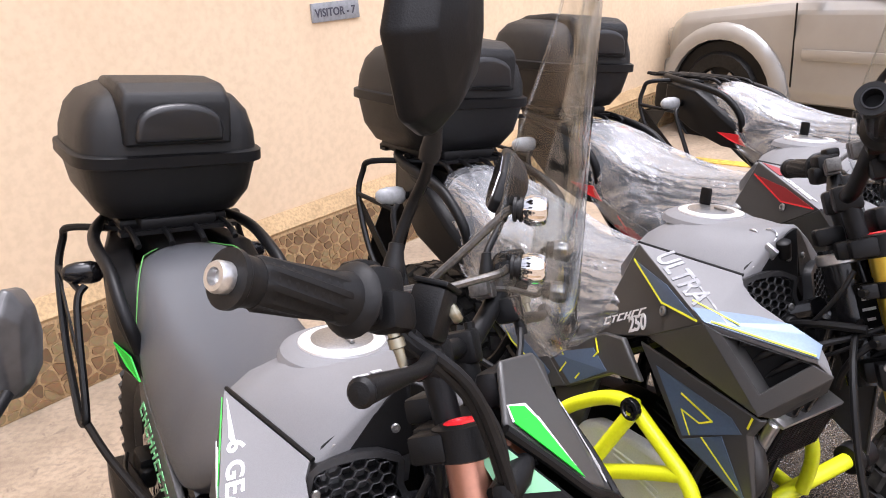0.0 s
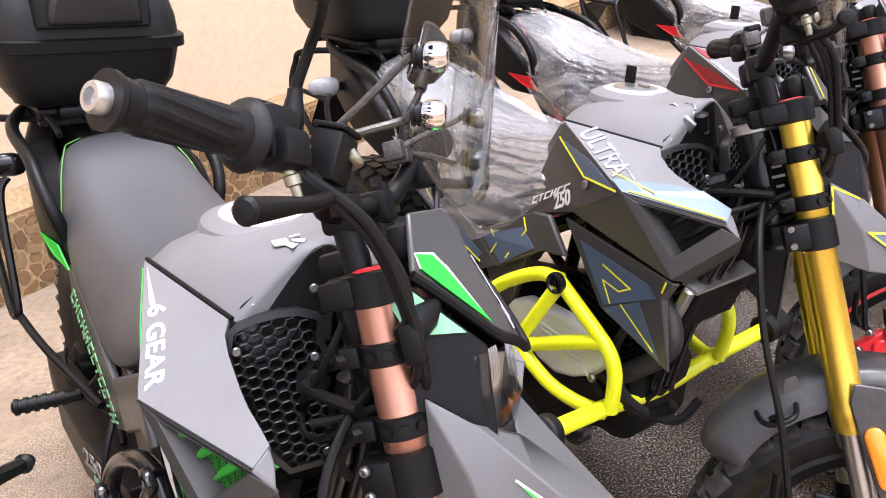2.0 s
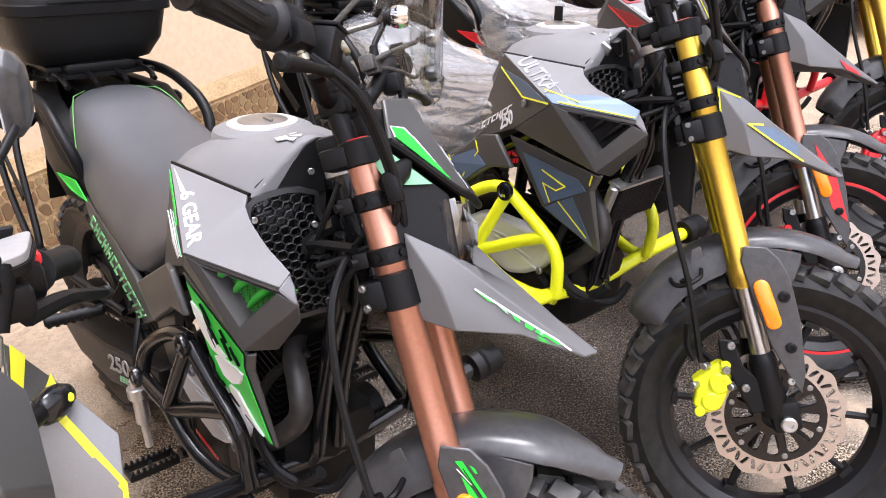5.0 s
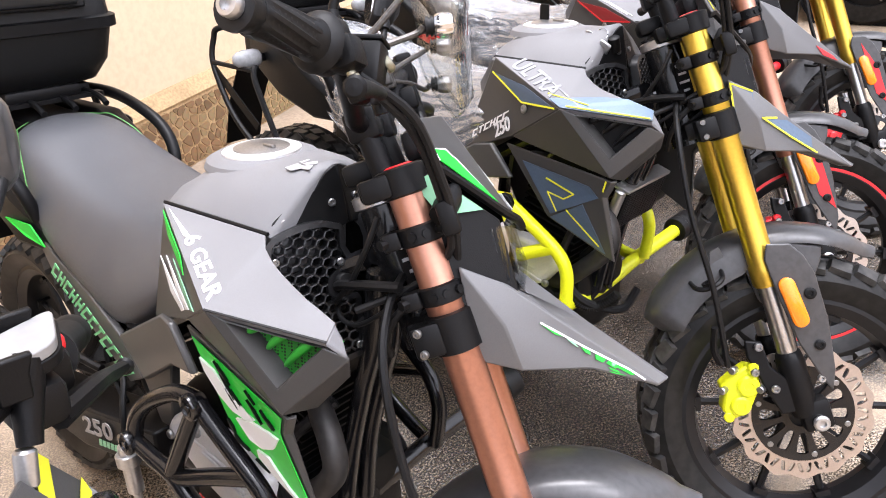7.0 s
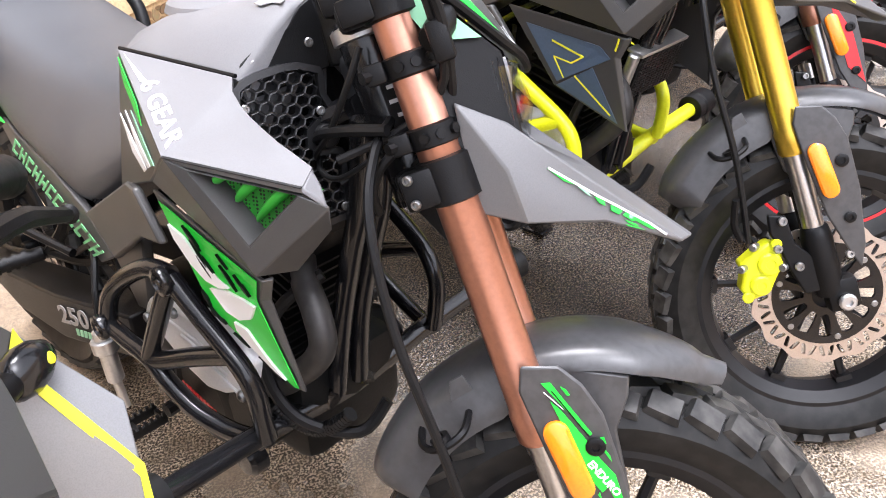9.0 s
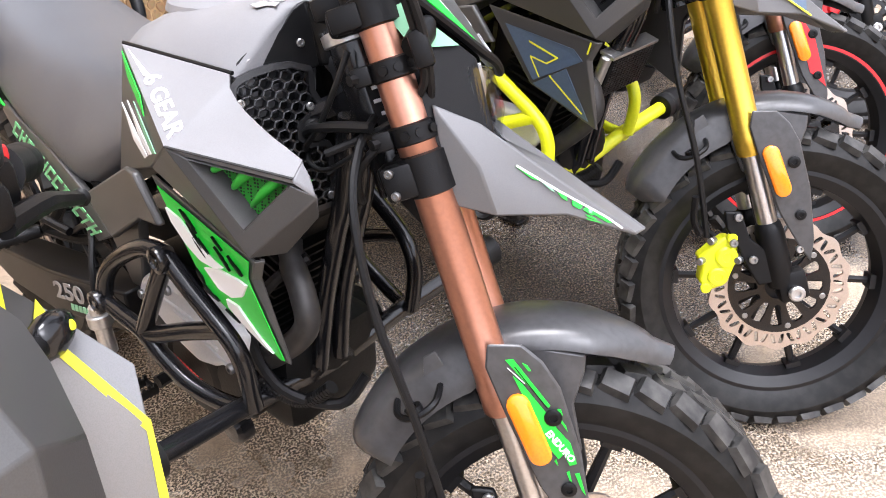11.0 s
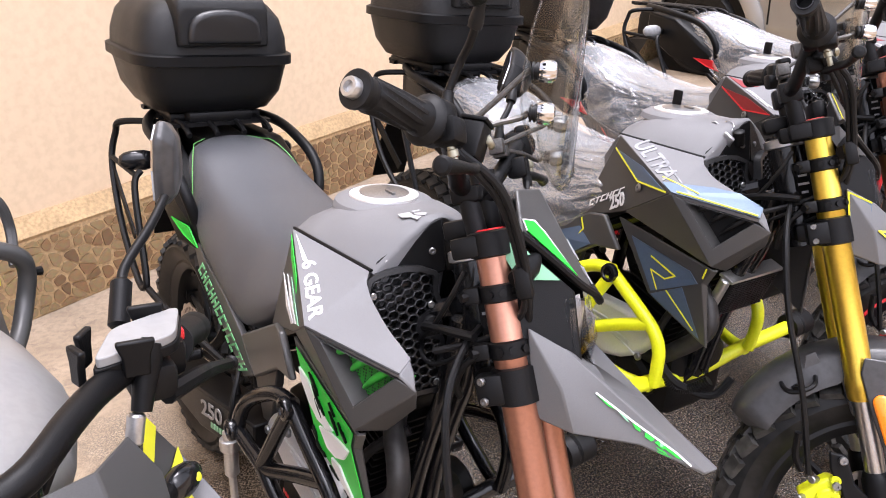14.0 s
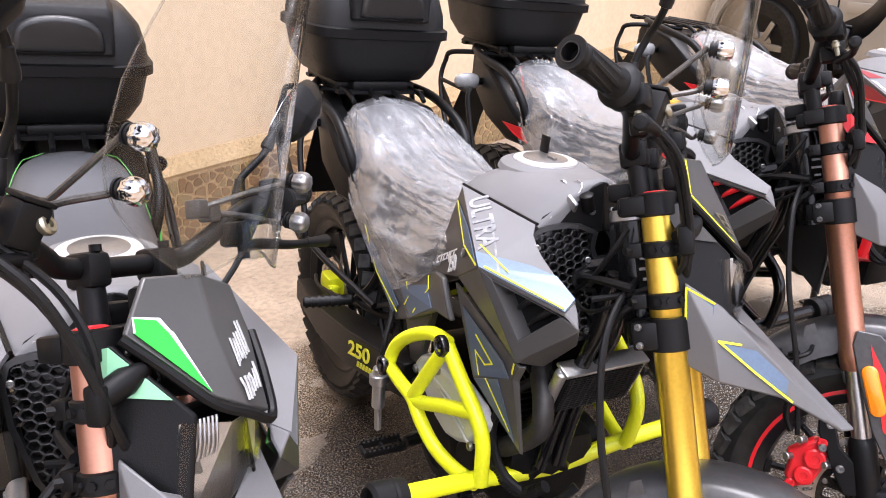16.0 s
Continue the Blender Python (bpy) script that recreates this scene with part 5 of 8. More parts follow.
        add_lathe(bm, [(0.0042, 0), (0.0048, 0.002), (0.0048, 0.012), (0.0062, 0.013), (0.0062, 0.020), (0.0040, 0.021), (0.0036, 0.034)], aim(hx + V((0.012, 0, -0.018)), hx + V((0.016, 0.004 * s, -0.065))), 10)
        part("cable_ferrule", bm, BRASS, bars, "", S)
        bm = bmesh.new()
        pv = V((0.056, -0.143 * s, 0.216))
        tip = V((0.072, -0.308, 0.212)) if s == 1 else V((0.045, 0.335, 0.215))
        add_box(bm, pv + V((-0.010, 0, 0.014)), (0.030, 0.030, 0.030), None, 0.006)
        mid = pv.lerp(tip, 0.45) + V((0.010, 0, -0.003))
        add_tube(bm, [pv, pv.lerp(tip, 0.2) + V((0.006, 0, 0)), mid, tip.lerp(mid, 0.55) + V((0.002, 0, 0))], (0.0075, 0.0055), 10)
        add_tube(bm, [tip.lerp(mid, 0.62) + V((0.002, 0, 0)), tip], (0.006, 0.009), 14, 0)
        add_lathe(bm, [(0.0088, 0), (0.0095, 0.003), (0.007, 0.006), (0.0, 0.007)], aim(tip, tip * 2 - tip.lerp(mid, 0.5)), 16)
        add_rod(bm, pv + V((0, 0, -0.016)), pv + V((0, 0, 0.028)), 0.007, 10)
        part("lever", bm, BLACK, bars, "black lever with rubber sleeve" if s == 1 else "black clutch lever", S)
        if s == 1:
            bm = bmesh.new()
            mm = Matrix.Translation((0.060, -0.146, 0.247)) @ Matrix.Rotation(radians(-16), 4, "X") @ Matrix.Rotation(radians(22), 4, "Y")
            add_box(bm, (0, 0, 0.0), (0.030, 0.031, 0.042), mm, 0.005)
            add_box(bm, (0, 0, 0.023), (0.031, 0.032, 0.005), mm, 0.002)
            part("brake_reservoir", bm, BLACK, bars, "square black brake fluid reservoir", S)
            bm = bmesh.new()
            bezel(bm, (0.072, -0.135, 0.243), (0.8, 0.2, 0.3), 0.010, 0.008)
            part("reservoir_bolt", bm, BRASS, bars, "", S)
            bm = bmesh.new()
            bezel(bm, (0.055, -0.19, 0.255), (0.8, -0.5, 0.0), 0.007, 0.01)
            part("clamp_bolt", bm, BRASS, bars, "", S)
        # mirror
        if c.get("mirror", True) and s == 1 or c.get("mirrors"):
            b0 = V((0.034, -0.140, 0.274)) if s == 1 else V((0.012, 0.196, 0.270))
            b1 = V((0.097, -0.168, 0.369)) if s == 1 else V((0.040, 0.246, 0.360))
            bm = bmesh.new()
            if s == 1:
                line_ = [b0 + V((0.001, -0.010, 0.004)), V((0.043, -0.147, 0.304)), V((0.063, -0.147, 0.334)), V((0.082, -0.158, 0.352)), b1 + V((0.006, -0.006, 0.014)), b1 + V((0.016, -0.026, 0.044))]
            else:
                line_ = [b0, b0 + V((0.006, 0, 0.03)), b0.lerp(b1, 0.7), b1, b1 + (b1 - b0) * 0.1]
            add_tube(bm, line_, 0.0048, 10)
            stem = part("mirror_stem", bm, BLACK, bike, "slim black mirror stem", S)
            for p0, p1, r in ((line_[0], line_[1], 0.0092), (line_[-2].lerp(line_[-3], 0.6), line_[-2], 0.0080)):
                bm = bmesh.new()
                ln_ = (p1 - p0).length
                add_lathe(bm, [(0.005, -0.004), (r, -0.003), (r * 1.08, ln_ * 0.15), (r * 0.95, ln_ * 0.5), (r * 0.72, ln_ * 0.85), (r * 0.70, ln_ + 0.002), (0.0045, ln_ + 0.003)], aim(p0, p1), 14)
                part("stem_boot", bm, RUBBER, stem, "black rubber boot", S)
            ctr = b1 + V((0.024, -0.050, 0.074)) if s == 1 else b1 + V((-0.016, 0.062, 0.040))
            fac = V((0.88, -0.10, -0.25)).normalized() if s == 1 else V((0.70, 0.62, -0.20)).normalized()
            upd = V((0.30, 0.0, 1)) if s == 1 else V((0.1, 0.75, 0.72))
            mm = basis(ctr, upd.cross(fac), upd)
            prof = [(-0.050, -0.018), (-0.040, 0.050), (-0.010, 0.094), (0.016, 0.096), (0.036, 0.060), (0.050, 0.0), (0.046, -0.036), (0.012, -0.076), (-0.016, -0.070)]
            if s == -1:
                prof = [(x * 0.62, y * 0.74) for x, y in prof]
            lp = [[mm @ V((x * q, y * q, zz)) for x, y in prof] for q, zz in ((0.94, -0.006), (1.0, 0.0), (0.97, 0.012), (0.72, 0.030), (0.30, 0.040))]
            bm = bmesh.new()
            add_loft(bm, lp)
            part("mirror_head", bm, BLACK, stem, "black diamond-shaped mirror shell", S, bevel=0.003)
            bm = bmesh.new()
            add_plate(bm, [mm @ V((x * 0.8, y * 0.8, -0.0075)) for x, y in prof], 0.002, mm.to_3x3() @ V((0, 0, 1)))
            part("mirror_glass", bm, CHROME, stem, "mirror glass", S, flat=True)
    if c.get("handguard"):
        bm = bmesh.new()
        ctl = [(-0.03, -0.362, 0.30), (0.05, -0.37, 0.30), (0.125, -0.28, 0.285), (0.105, -0.15, 0.27), (0.05, -0.10, 0.262)]
        pts_ = catmull(ctl, 6)
        nb = len(pts_) - 1
        add_loft(bm, [[p + V((0, 0, 0.009 + 0.012 * k / nb)), p + V((0.008, 0, 0.0)), p + V((0, 0, -0.010 - 0.016 * k / nb)), p + V((-0.006, 0, 0))] for k, p in enumerate(pts_)])
        part("handguard", bm, BLACK, bars, "black wraparound handguard", S, angle=60)
    # cables over the yoke
    for k, pth in enumerate(([(0.0, -0.035, 0.03), (-0.02, -0.07, 0.005), (-0.038, -0.108, -0.05), (-0.052, -0.115, -0.16), (-0.052, -0.108, -0.30), (-0.062, -0.085, -0.44)],
                             [(0.055, -0.19, 0.235), (0.085, -0.160, 0.19), (0.088, -0.125, 0.13), (0.082, -0.095, 0.07), (0.05, -0.045, 0.0), (-0.02, -0.02, -0.03)],
                             [(0.050, -0.20, 0.24), (0.078, -0.150, 0.18), (0.080, -0.11, 0.11), (0.070, -0.085, 0.05), (0.02, -0.06, 0.02), (-0.06, -0.055, 0.01)],
                             [(0.052, -0.17, 0.235), (0.072, -0.130, 0.19), (0.086, -0.112, 0.14), (0.080, -0.100, 0.09), (0.06, -0.06, 0.03), (0.02, -0.01, 0.0)],
                             [(0.045, 0.19, 0.25), (0.058, 0.12, 0.19), (0.045, 0.05, 0.12), (0.0, 0.045, 0.02), (-0.09, 0.03, -0.02)])):
        bm = bmesh.new()
        add_tube(bm, pth, (0.0052, 0.0048, 0.0045, 0.0042, 0.0038)[k], 8)
        part("brake_hose" if k == 0 else "cable", bm, RUBBER, bike, "black hose down the fork" if k == 0 else "", S)
    for pth, r in (([(0.180, -0.040, 0.745), (0.200, -0.060, 0.764), (0.233, -0.066, 0.797), (0.262, -0.062, 0.850), (0.270, -0.050, 0.885)], 0.0036), ([(0.180, -0.040, 0.752), (0.215, -0.068, 0.750), (0.255, -0.075, 0.756), (0.300, -0.062, 0.790)], 0.0030),
                   ([(0.178, -0.040, 0.768), (0.215, -0.062, 0.790), (0.257, -0.066, 0.804), (0.305, -0.055, 0.812)], 0.0062), ([(0.280, -0.050, 0.715), (0.290, -0.066, 0.745), (0.302, -0.064, 0.775), (0.315, -0.050, 0.795)], 0.0050)):
        bm = bmesh.new()
        add_tube(bm, pth, r, 8)
        part("cable", bm, RUBBER, bike)
    bm = bmesh.new()
    add_lathe(bm, [(0.013, 0), (0.014, 0.03), (0.009, 0.045), (0.006, 0.05)], aim((0.072, -0.098, 0.085), (0.085, -0.07, 0.10)), 14)
    add_box(bm, (0.080, -0.106, 0.082), (0.020, 0.015, 0.038), None, 0.005)
    part("front_turn_signal", bm, BLACK, bike, "small black front turn signal", S)
    # ignition cluster, key
    bm = bmesh.new()
    add_box(bm, (-0.012, 0, 0.155), (0.04, 0.05, 0.026), None, 0.006)
    add_box(bm, (0.058, 0.01, 0.165), (0.024, 0.085, 0.036), None, 0.008)
    part("instrument_pod", bm, BLACK, bike, "black instrument pod", S)
    if c.get("key"):
        bm = bmesh.new()
        add_box(bm, (-0.028, 0.012, 0.922), (0.020, 0.006, 0.030), None, 0.002)
        part("cap_key", bm, BLACK, cap, "black key standing in the filler cap")
        bm = bmesh.new()
        add_lathe(bm, [(0.010, 0), (0.011, 0.003), (0.011, 0.026), (0.008, 0.028)], Matrix.Translation((0.150, -0.022, 0.868)) @ Matrix.Rotation(radians(20), 4, "X"), 16)
        lock = part("ignition_lock", bm, BLACK, bike, "black ignition lock barrel")
        bm = bmesh.new()
        add_lathe(bm, [(0.0125, -0.001), (0.0135, 0), (0.0125, 0.001), (0.0115, 0)], Matrix.Translation((0.128, -0.036, 0.896)) @ Matrix.Rotation(radians(60), 4, "X"), 20, closed=True)
        add_lathe(bm, [(0.0085, -0.001), (0.0095, 0), (0.0085, 0.001), (0.0075, 0)], Matrix.Translation((0.136, -0.042, 0.886)) @ Matrix.Rotation(radians(40), 4, "Y"), 16, closed=True)
        part("key_ring", bm, CHROME, lock, "bright key ring")
        for c0, tw, hd in (((0.140, -0.048, 0.874), 35, True), ((0.106, -0.040, 0.894), 78, False)):
            bm = bmesh.new()
            mm = Matrix.Translation(c0) @ Matrix.Rotation(radians(25), 4, "X") @ Matrix.Rotation(radians(tw), 4, "Y")
            add_box(bm, (0, 0, -0.020), (0.007, 0.0022, 0.034), mm, 0.0006)
            if hd:
                add_box(bm, (0, 0, 0.004), (0.022, 0.007, 0.026), mm, 0.003)
            else:
                add_lathe(bm, [(0.004, -0.001), (0.010, -0.001), (0.010, 0.001), (0.004, 0.001)], mm @ Matrix.Rotation(radians(90), 4, "X"), 14, closed=True)
            part("key", bm, ALU, lock, "loose metal key")
    if c.get("tank_sticker"):
        q = quad((0.090, -0.050, 0.9015), (0.135, -0.040, 0.9035), (0.135, 0.0, 0.9145), (0.090, -0.005, 0.9055))
        for uv in ([(0.1, 0.25), (0.45, 0.1), (0.6, 0.3), (0.95, 0.25), (0.85, 0.5), (0.55, 0.45), (0.2, 0.6)], [(0.4, 0.6), (0.6, 0.52), (0.9, 0.62), (0.75, 0.8), (0.55, 0.72)], [(0.15, 0.7), (0.3, 0.66), (0.35, 0.9), (0.22, 0.95)]):
            decal("tank_sticker", q, uv, PAPER, tank, 0.0015)

    # --- headlight cowl, beak, front mudguard (turn with the fork)
    cowl = [(0.077, -0.036, 0.192), (0.090, 0.074, 0.174), (0.081, -0.070, 0.140), (0.092, 0.094, 0.122), (0.128, -0.014, 0.070), (0.137, 0.060, 0.038), (0.138, 0.022, 0.052), (0.094, 0.020, 0.190), (0.114, 0.014, 0.132)]
    bm = bmesh.new()
    add_shell(bm, cowl, [(0, 2, 8, 7), (7, 8, 3, 1), (2, 4, 6, 8), (8, 6, 5, 3)], 0.007)
    cow = part("headlight_cowl", bm, DARK, bike, c["cowl_label"], S, bevel=0.003, angle=30)
    bm = bmesh.new()
    add_tube(bm, [(0.080, -0.073, 0.136), (0.105, -0.044, 0.100), (0.129, -0.014, 0.063), (0.140, 0.022, 0.045), (0.139, 0.060, 0.032), (0.118, 0.080, 0.075), (0.092, 0.097, 0.118)], 0.0055, 8)
    part("cowl_trim", bm, BLACK, cow, "", S)
    q = quad(cowl[0], cowl[2], cowl[8], cowl[7])
    q2 = quad(cowl[2], cowl[4], cowl[6], cowl[8])
    c["cowl"](q, q2, cow, S)
    for s in (1, -1):
        bm = bmesh.new()
        pts_ = [(0.074, -0.080 * s, 0.130), (0.124, -0.036 * s, 0.056), (0.120, -0.050 * s, -0.03), (0.100, -0.066 * s, -0.055), (0.070, -0.080 * s, -0.045), (0.052, -0.082 * s, 0.02), (0.048, -0.080 * s, 0.135)]
        add_plate(bm, pts_, 0.006, (0, s, 0))
        part("cowl_side", bm, BLACK, cow, "", S, bevel=0.002)
        if s == 1:
            bm = bmesh.new()
            add_plate(bm, [(0.074, -0.0835, 0.130), (0.112, -0.050, 0.074), (0.070, -0.0855, 0.085), (0.052, -0.0835, 0.128)], 0.0012, (0, 1, 0))
            part("cowl_sticker", bm, c["cowl_side"], cow, "", S, flat=True)
    bm = bmesh.new()
    lens = [(0.118, -0.048, 0.052), (0.133, 0.010, 0.040), (0.124, 0.060, 0.044), (0.112, 0.062, -0.02), (0.102, 0.030, -0.050), (0.112, 0, -0.056), (0.102, -0.030, -0.050), (0.112, -0.056, -0.02)]
    add_shell(bm, lens + [(0.134, 0.004, -0.005)], [(0, 1, 8, 7), (1, 2, 3, 8), (8, 3, 4, 5), (7, 8, 5, 6)], 0.003)
    lamp = part("headlight", bm, LENS, bike, "clear faceted headlight lens", S, angle=25)
    lamp.visible_shadow = False
    bm = bmesh.new()
    bowl = [V(p) * 1.0 for p in lens]
    ctr_ = sum(bowl, V()) / len(bowl)
    add_loft(bm, [[ctr_ + (p - ctr_) * k + V((dx, 0, 0)) for p in bowl] for k, dx in ((0.97, -0.004), (0.80, -0.018), (0.45, -0.026), (0.15, -0.024))])
    part("reflector", bm, SATIN, lamp, "bright faceted reflector bowl", S, flat=True)
    for k in range(8):
        f = 0.30 + 0.70 * k / 7
        bm = bmesh.new()
        add_tube(bm, [V((0.112 + 0.012 * f, -0.0505 + 0.044 * f, 0.050)), V((0.111 + 0.012 * f, -0.0535 + 0.046 * f, 0.030 - 0.006 * f)), V((0.106 + 0.012 * f, -0.0555 + 0.048 * f, 0.006 + 0.006 * f))], 0.0016, 6, 2)
        part("lens_flute", bm, SATIN, lamp, "", S)
    for yy, zz in ((-0.022, 0.016), (0.030, 0.016)):
        bm = bmesh.new()
        add_lathe(bm, [(0.019, 0.014), (0.0185, 0.010), (0.012, 0.004), (0.006, 0.002), (0.005, 0.008), (0.0, 0.009)], aim((0.099, yy, zz), (0.2, yy, zz - 0.01)), 12)
        part("lamp_cup", bm, STEEL, lamp, "", S, flat=True)
    bm = bmesh.new()
    add_box(bm, (0.072, 0, 0.0), (0.028, 0.128, 0.110), None, 0.006)
    part("lamp_housing", bm, BLACK, lamp, "", S)
    # beak
    bk = [(0.070, -0.082, 0.027), (0.108, -0.072, -0.004), (0.148, -0.056, -0.060), (0.238, -0.026, -0.180), (0.172, -0.052, -0.132), (0.098, -0.072, -0.106), (0.056, -0.076, -0.080), (0.128, 0, -0.040), (0.182, 0, -0.092),
          (0.098, -0.088, -0.048), (0.252, 0.0, -0.184)]
    bk2 = [(x, -y, z) for x, y, z in bk]
    n = len(bk)
    fc = [(0, 9, 1), (0, 6, 9), (9, 2, 1), (9, 5, 4, 2), (9, 6, 5), (2, 4, 3), (1, 2, 8, 7), (2, 3, 8), (3, 10, 8)]
    bm = bmesh.new()
    add_shell(bm, bk + bk2, fc + [tuple(i + n for i in reversed(f)) for f in fc], 0.005)
    bmesh.ops.remove_doubles(bm, verts=bm.verts, dist=0.0002)
    beak = part("beak", bm, c.get("beak_paint", MIDGREY), bike, c["beak_label"], S, bevel=0.002, angle=25)
    c["beak"](quad(bk[9], bk[4], bk[3], bk[2]), quad(bk[6], bk[9], bk[1], bk[0]), beak, S)
    # low mudguard hugging the wheel
    ax = V((0.062, 0, -0.577))
    bm = bmesh.new()
    loops = []
    for k in range(37):
        t = k / 36
        a = radians(131 - t * 81)                 # from behind the fork to the front tip
        r = 0.312 + 0.026 * math.sin(math.pi * min(1.0, t * 1.06)) ** 0.7
        w = 0.058 * min(1.0, t / 0.10 + 0.45, (1 - t) / 0.30 + 0.22)
        skirt = 0.046 * min(1.0, t / 0.07 + 0.35) if t < 0.42 else 0.046 - 0.034 * min(1.0, (t - 0.42) / 0.20) if t < 0.62 else 0.012 * min(1.0, (1 - t) / 0.2 + 0.35)
        rad = V((math.cos(a), 0, math.sin(a)))
        pr = [(-w, -skirt - 0.012), (-w * 0.99, -0.017), (-w * 0.80, -0.006), (-w * 0.40, 0.0), (0, 0.002), (w * 0.40, 0.0), (w * 0.80, -0.006), (w * 0.99, -0.017), (w, -skirt - 0.012)]
        loops.append([ax + rad * (r + q) + V((0, y, 0)) for y, q in pr])
    verts = [p for l in loops for p in l]
    fcs = [(i * 9 + k, i * 9 + k + 1, (i + 1) * 9 + k + 1, (i + 1) * 9 + k) for i in range(36) for k in range(8)]
    add_shell(bm, verts, fcs, 0.004)
    mud = part("front_mudguard", bm, MUD, bike, "dark grey front mudguard", SF, angle=75)
    for s in (1, -1):
        bm = bmesh.new()
        add_plate(bm, [(0.030, -0.060 * s, -0.262), (0.112, -0.060 * s, -0.266), (0.165, -0.058 * s, -0.292), (0.158, -0.060 * s, -0.312), (0.136, -0.062 * s, -0.345), (0.130, -0.064 * s, -0.405), (0.085, -0.064 * s, -0.410), (0.040, -0.064 * s, -0.35)], 0.006, (0, s, 0))
        part("guard_bracket", bm, MUD, mud, "moulded side bracket of the mudguard", SF, bevel=0.003)
    for s in (1, -1):
        bm = bmesh.new()
        y, up_ = -0.104 * s, Matrix.Translation((0, 0, c.get("guard_up", 0.0) if s == 1 else -0.03))
        pts_ = [(0.058, y, -0.275), (0.068, y, -0.250), (0.104, y, -0.260), (0.120, y, -0.285), (0.130, y, -0.320), (0.131, y, -0.40), (0.120, y, -0.49), (0.107, y, -0.525), (0.096, y, -0.50), (0.075, y, -0.43), (0.064, y, -0.345)]
        add_plate(bm, [up_ @ V(p) for p in pts_], 0.005, (0, s, 0))
        gd = part("fork_guard", bm, MUD, bike, c["guard_label"], SF, bevel=0.003)
        bm = bmesh.new()
        mm = up_ @ Matrix.Translation((0.084, y - 0.001 * s, -0.357)) @ Matrix.Rotation(radians(-6), 4, "Y")
        cap = [(0.013 * math.cos(a), 0.032 + 0.013 * math.sin(a)) for a in (math.pi * k / 8 for k in range(9))]
        cap += [(-x, -z) for x, z in cap]
        add_loft(bm, [[mm @ V((x, 0, z)) for x, z in cap], [mm @ V((x, -0.005 * s, z)) for x, z in cap], [mm @ V((x * 0.8, -0.0075 * s, z * 0.92)) for x, z in cap]])
        part("side_reflector", bm, ORANGE, gd, "orange side reflector", SF)
        bm = bmesh.new()
        bezel(bm, up_ @ V((0.113, y - 0.001 * s, -0.350)), (0, -s, 0), 0.010, 0.004)
        part("guard_screw", bm, BLACK, gd, "recessed black screw", SF)
        bm = bmesh.new()
        bezel(bm, up_ @ V((0.106, y - 0.001 * s, -0.440)), (0, -s, 0), 0.009, 0.004)
        part("guard_screw", bm, BLACK, gd, "recessed black screw", SF)
        if s == 1:
            c["guard"](quad(*[up_ @ V(p) for p in ((0.092, y, -0.47), (0.122, y, -0.47), (0.126, y, -0.300), (0.076, y, -0.256))]), gd, SF)
    bm = bmesh.new()
    add_lathe(bm, [(0.0056, -0.006), (0.0105, -0.006), (0.0105, 0.006), (0.0056, 0.006)], Matrix.Translation((-0.036, -0.090, -0.292)) @ Matrix.Rotation(radians(-12), 4, "Y"), 16, closed=True)
    add_tube(bm, [(-0.060, -0.052, -0.286), (-0.058, -0.084, -0.292), (-0.046, -0.096, -0.296), (-0.026, -0.096, -0.294), (-0.010, -0.086, -0.288), (-0.004, -0.052, -0.280)], 0.0042, 6)
    part("hose_clip", bm, BLACK, mud, "black hose clip on the mudguard", SF)
    bm = bmesh.new()
    add_plate(bm, [(-0.028, -0.0605, -0.292), (0.012, -0.0605, -0.285), (0.002, -0.0605, -0.240), (-0.014, -0.0605, -0.244)], 0.003, (0, 1, 0))
    part("clip_plate", bm, MUD, mud, "", SF, bevel=0.001)
    # front wheel, caliper
    fw = SF @ Matrix.Translation(ax)
    make_wheel(bike, "front_wheel", fw, 0.279, 0.056, c.get("stripe"), True, -1.0, 0.120)
    bm = bmesh.new()
    add_rod(bm, ax + V((0, -0.09, 0)), ax + V((0, 0.09, 0)), 0.010, 12)
    part("front_axle", bm, STEEL, bike, "", SF)
    bm = bmesh.new()
    out = [(-0.013, -0.450), (0.004, -0.462), (0.002, -0.482), (-0.006, -0.503), (-0.030, -0.536), (-0.062, -0.540), (-0.074, -0.518), (-0.062, -0.490), (-0.066, -0.474), (-0.040, -0.461)]
    add_plate(bm, [(x, -0.080, z) for x, z in out], 0.034, (0, 1, 0))
    cal = part("front_caliper", bm, c["caliper"], bike, c["caliper_label"], SF, bevel=0.005, angle=40)
    for x, z, r, d in ((-0.020, -0.486, 0.019, 0.010), (-0.042, -0.517, 0.017, 0.009), (-0.004, -0.455, 0.009, 0.012), (-0.066, -0.532, 0.009, 0.006)):
        bm = bmesh.new()
        add_lathe(bm, [(r, 0), (r, d * 0.7), (r * 0.82, d), (r * 0.45, d), (r * 0.40, d * 0.8), (0, d * 0.8)], aim((x, -0.079, z), (x, -0.2, z)), 20)
        part("piston_boss", bm, c["caliper"], cal, "", SF)
    for x, z in ((-0.058, -0.482), (0.004, -0.498), (-0.032, -0.452)):
        bm = bmesh.new()
        add_rod(bm, (x, -0.078, z), (x - 0.010, -0.094, z + 0.004), 0.0065, 12, 0.0015)
        part("caliper_pin", bm, STEEL, cal, "dull steel pin", SF)
    bm = bmesh.new()
    add_plate(bm, [(-0.006, -0.088, -0.405), (0.020, -0.088, -0.414), (0.024, -0.088, -0.462), (0.046, -0.088, -0.494), (0.048, -0.088, -0.552), (0.020, -0.088, -0.550), (0.008, -0.088, -0.510), (0.000, -0.088, -0.470), (-0.010, -0.088, -0.436)], 0.010, (0, 1, 0))
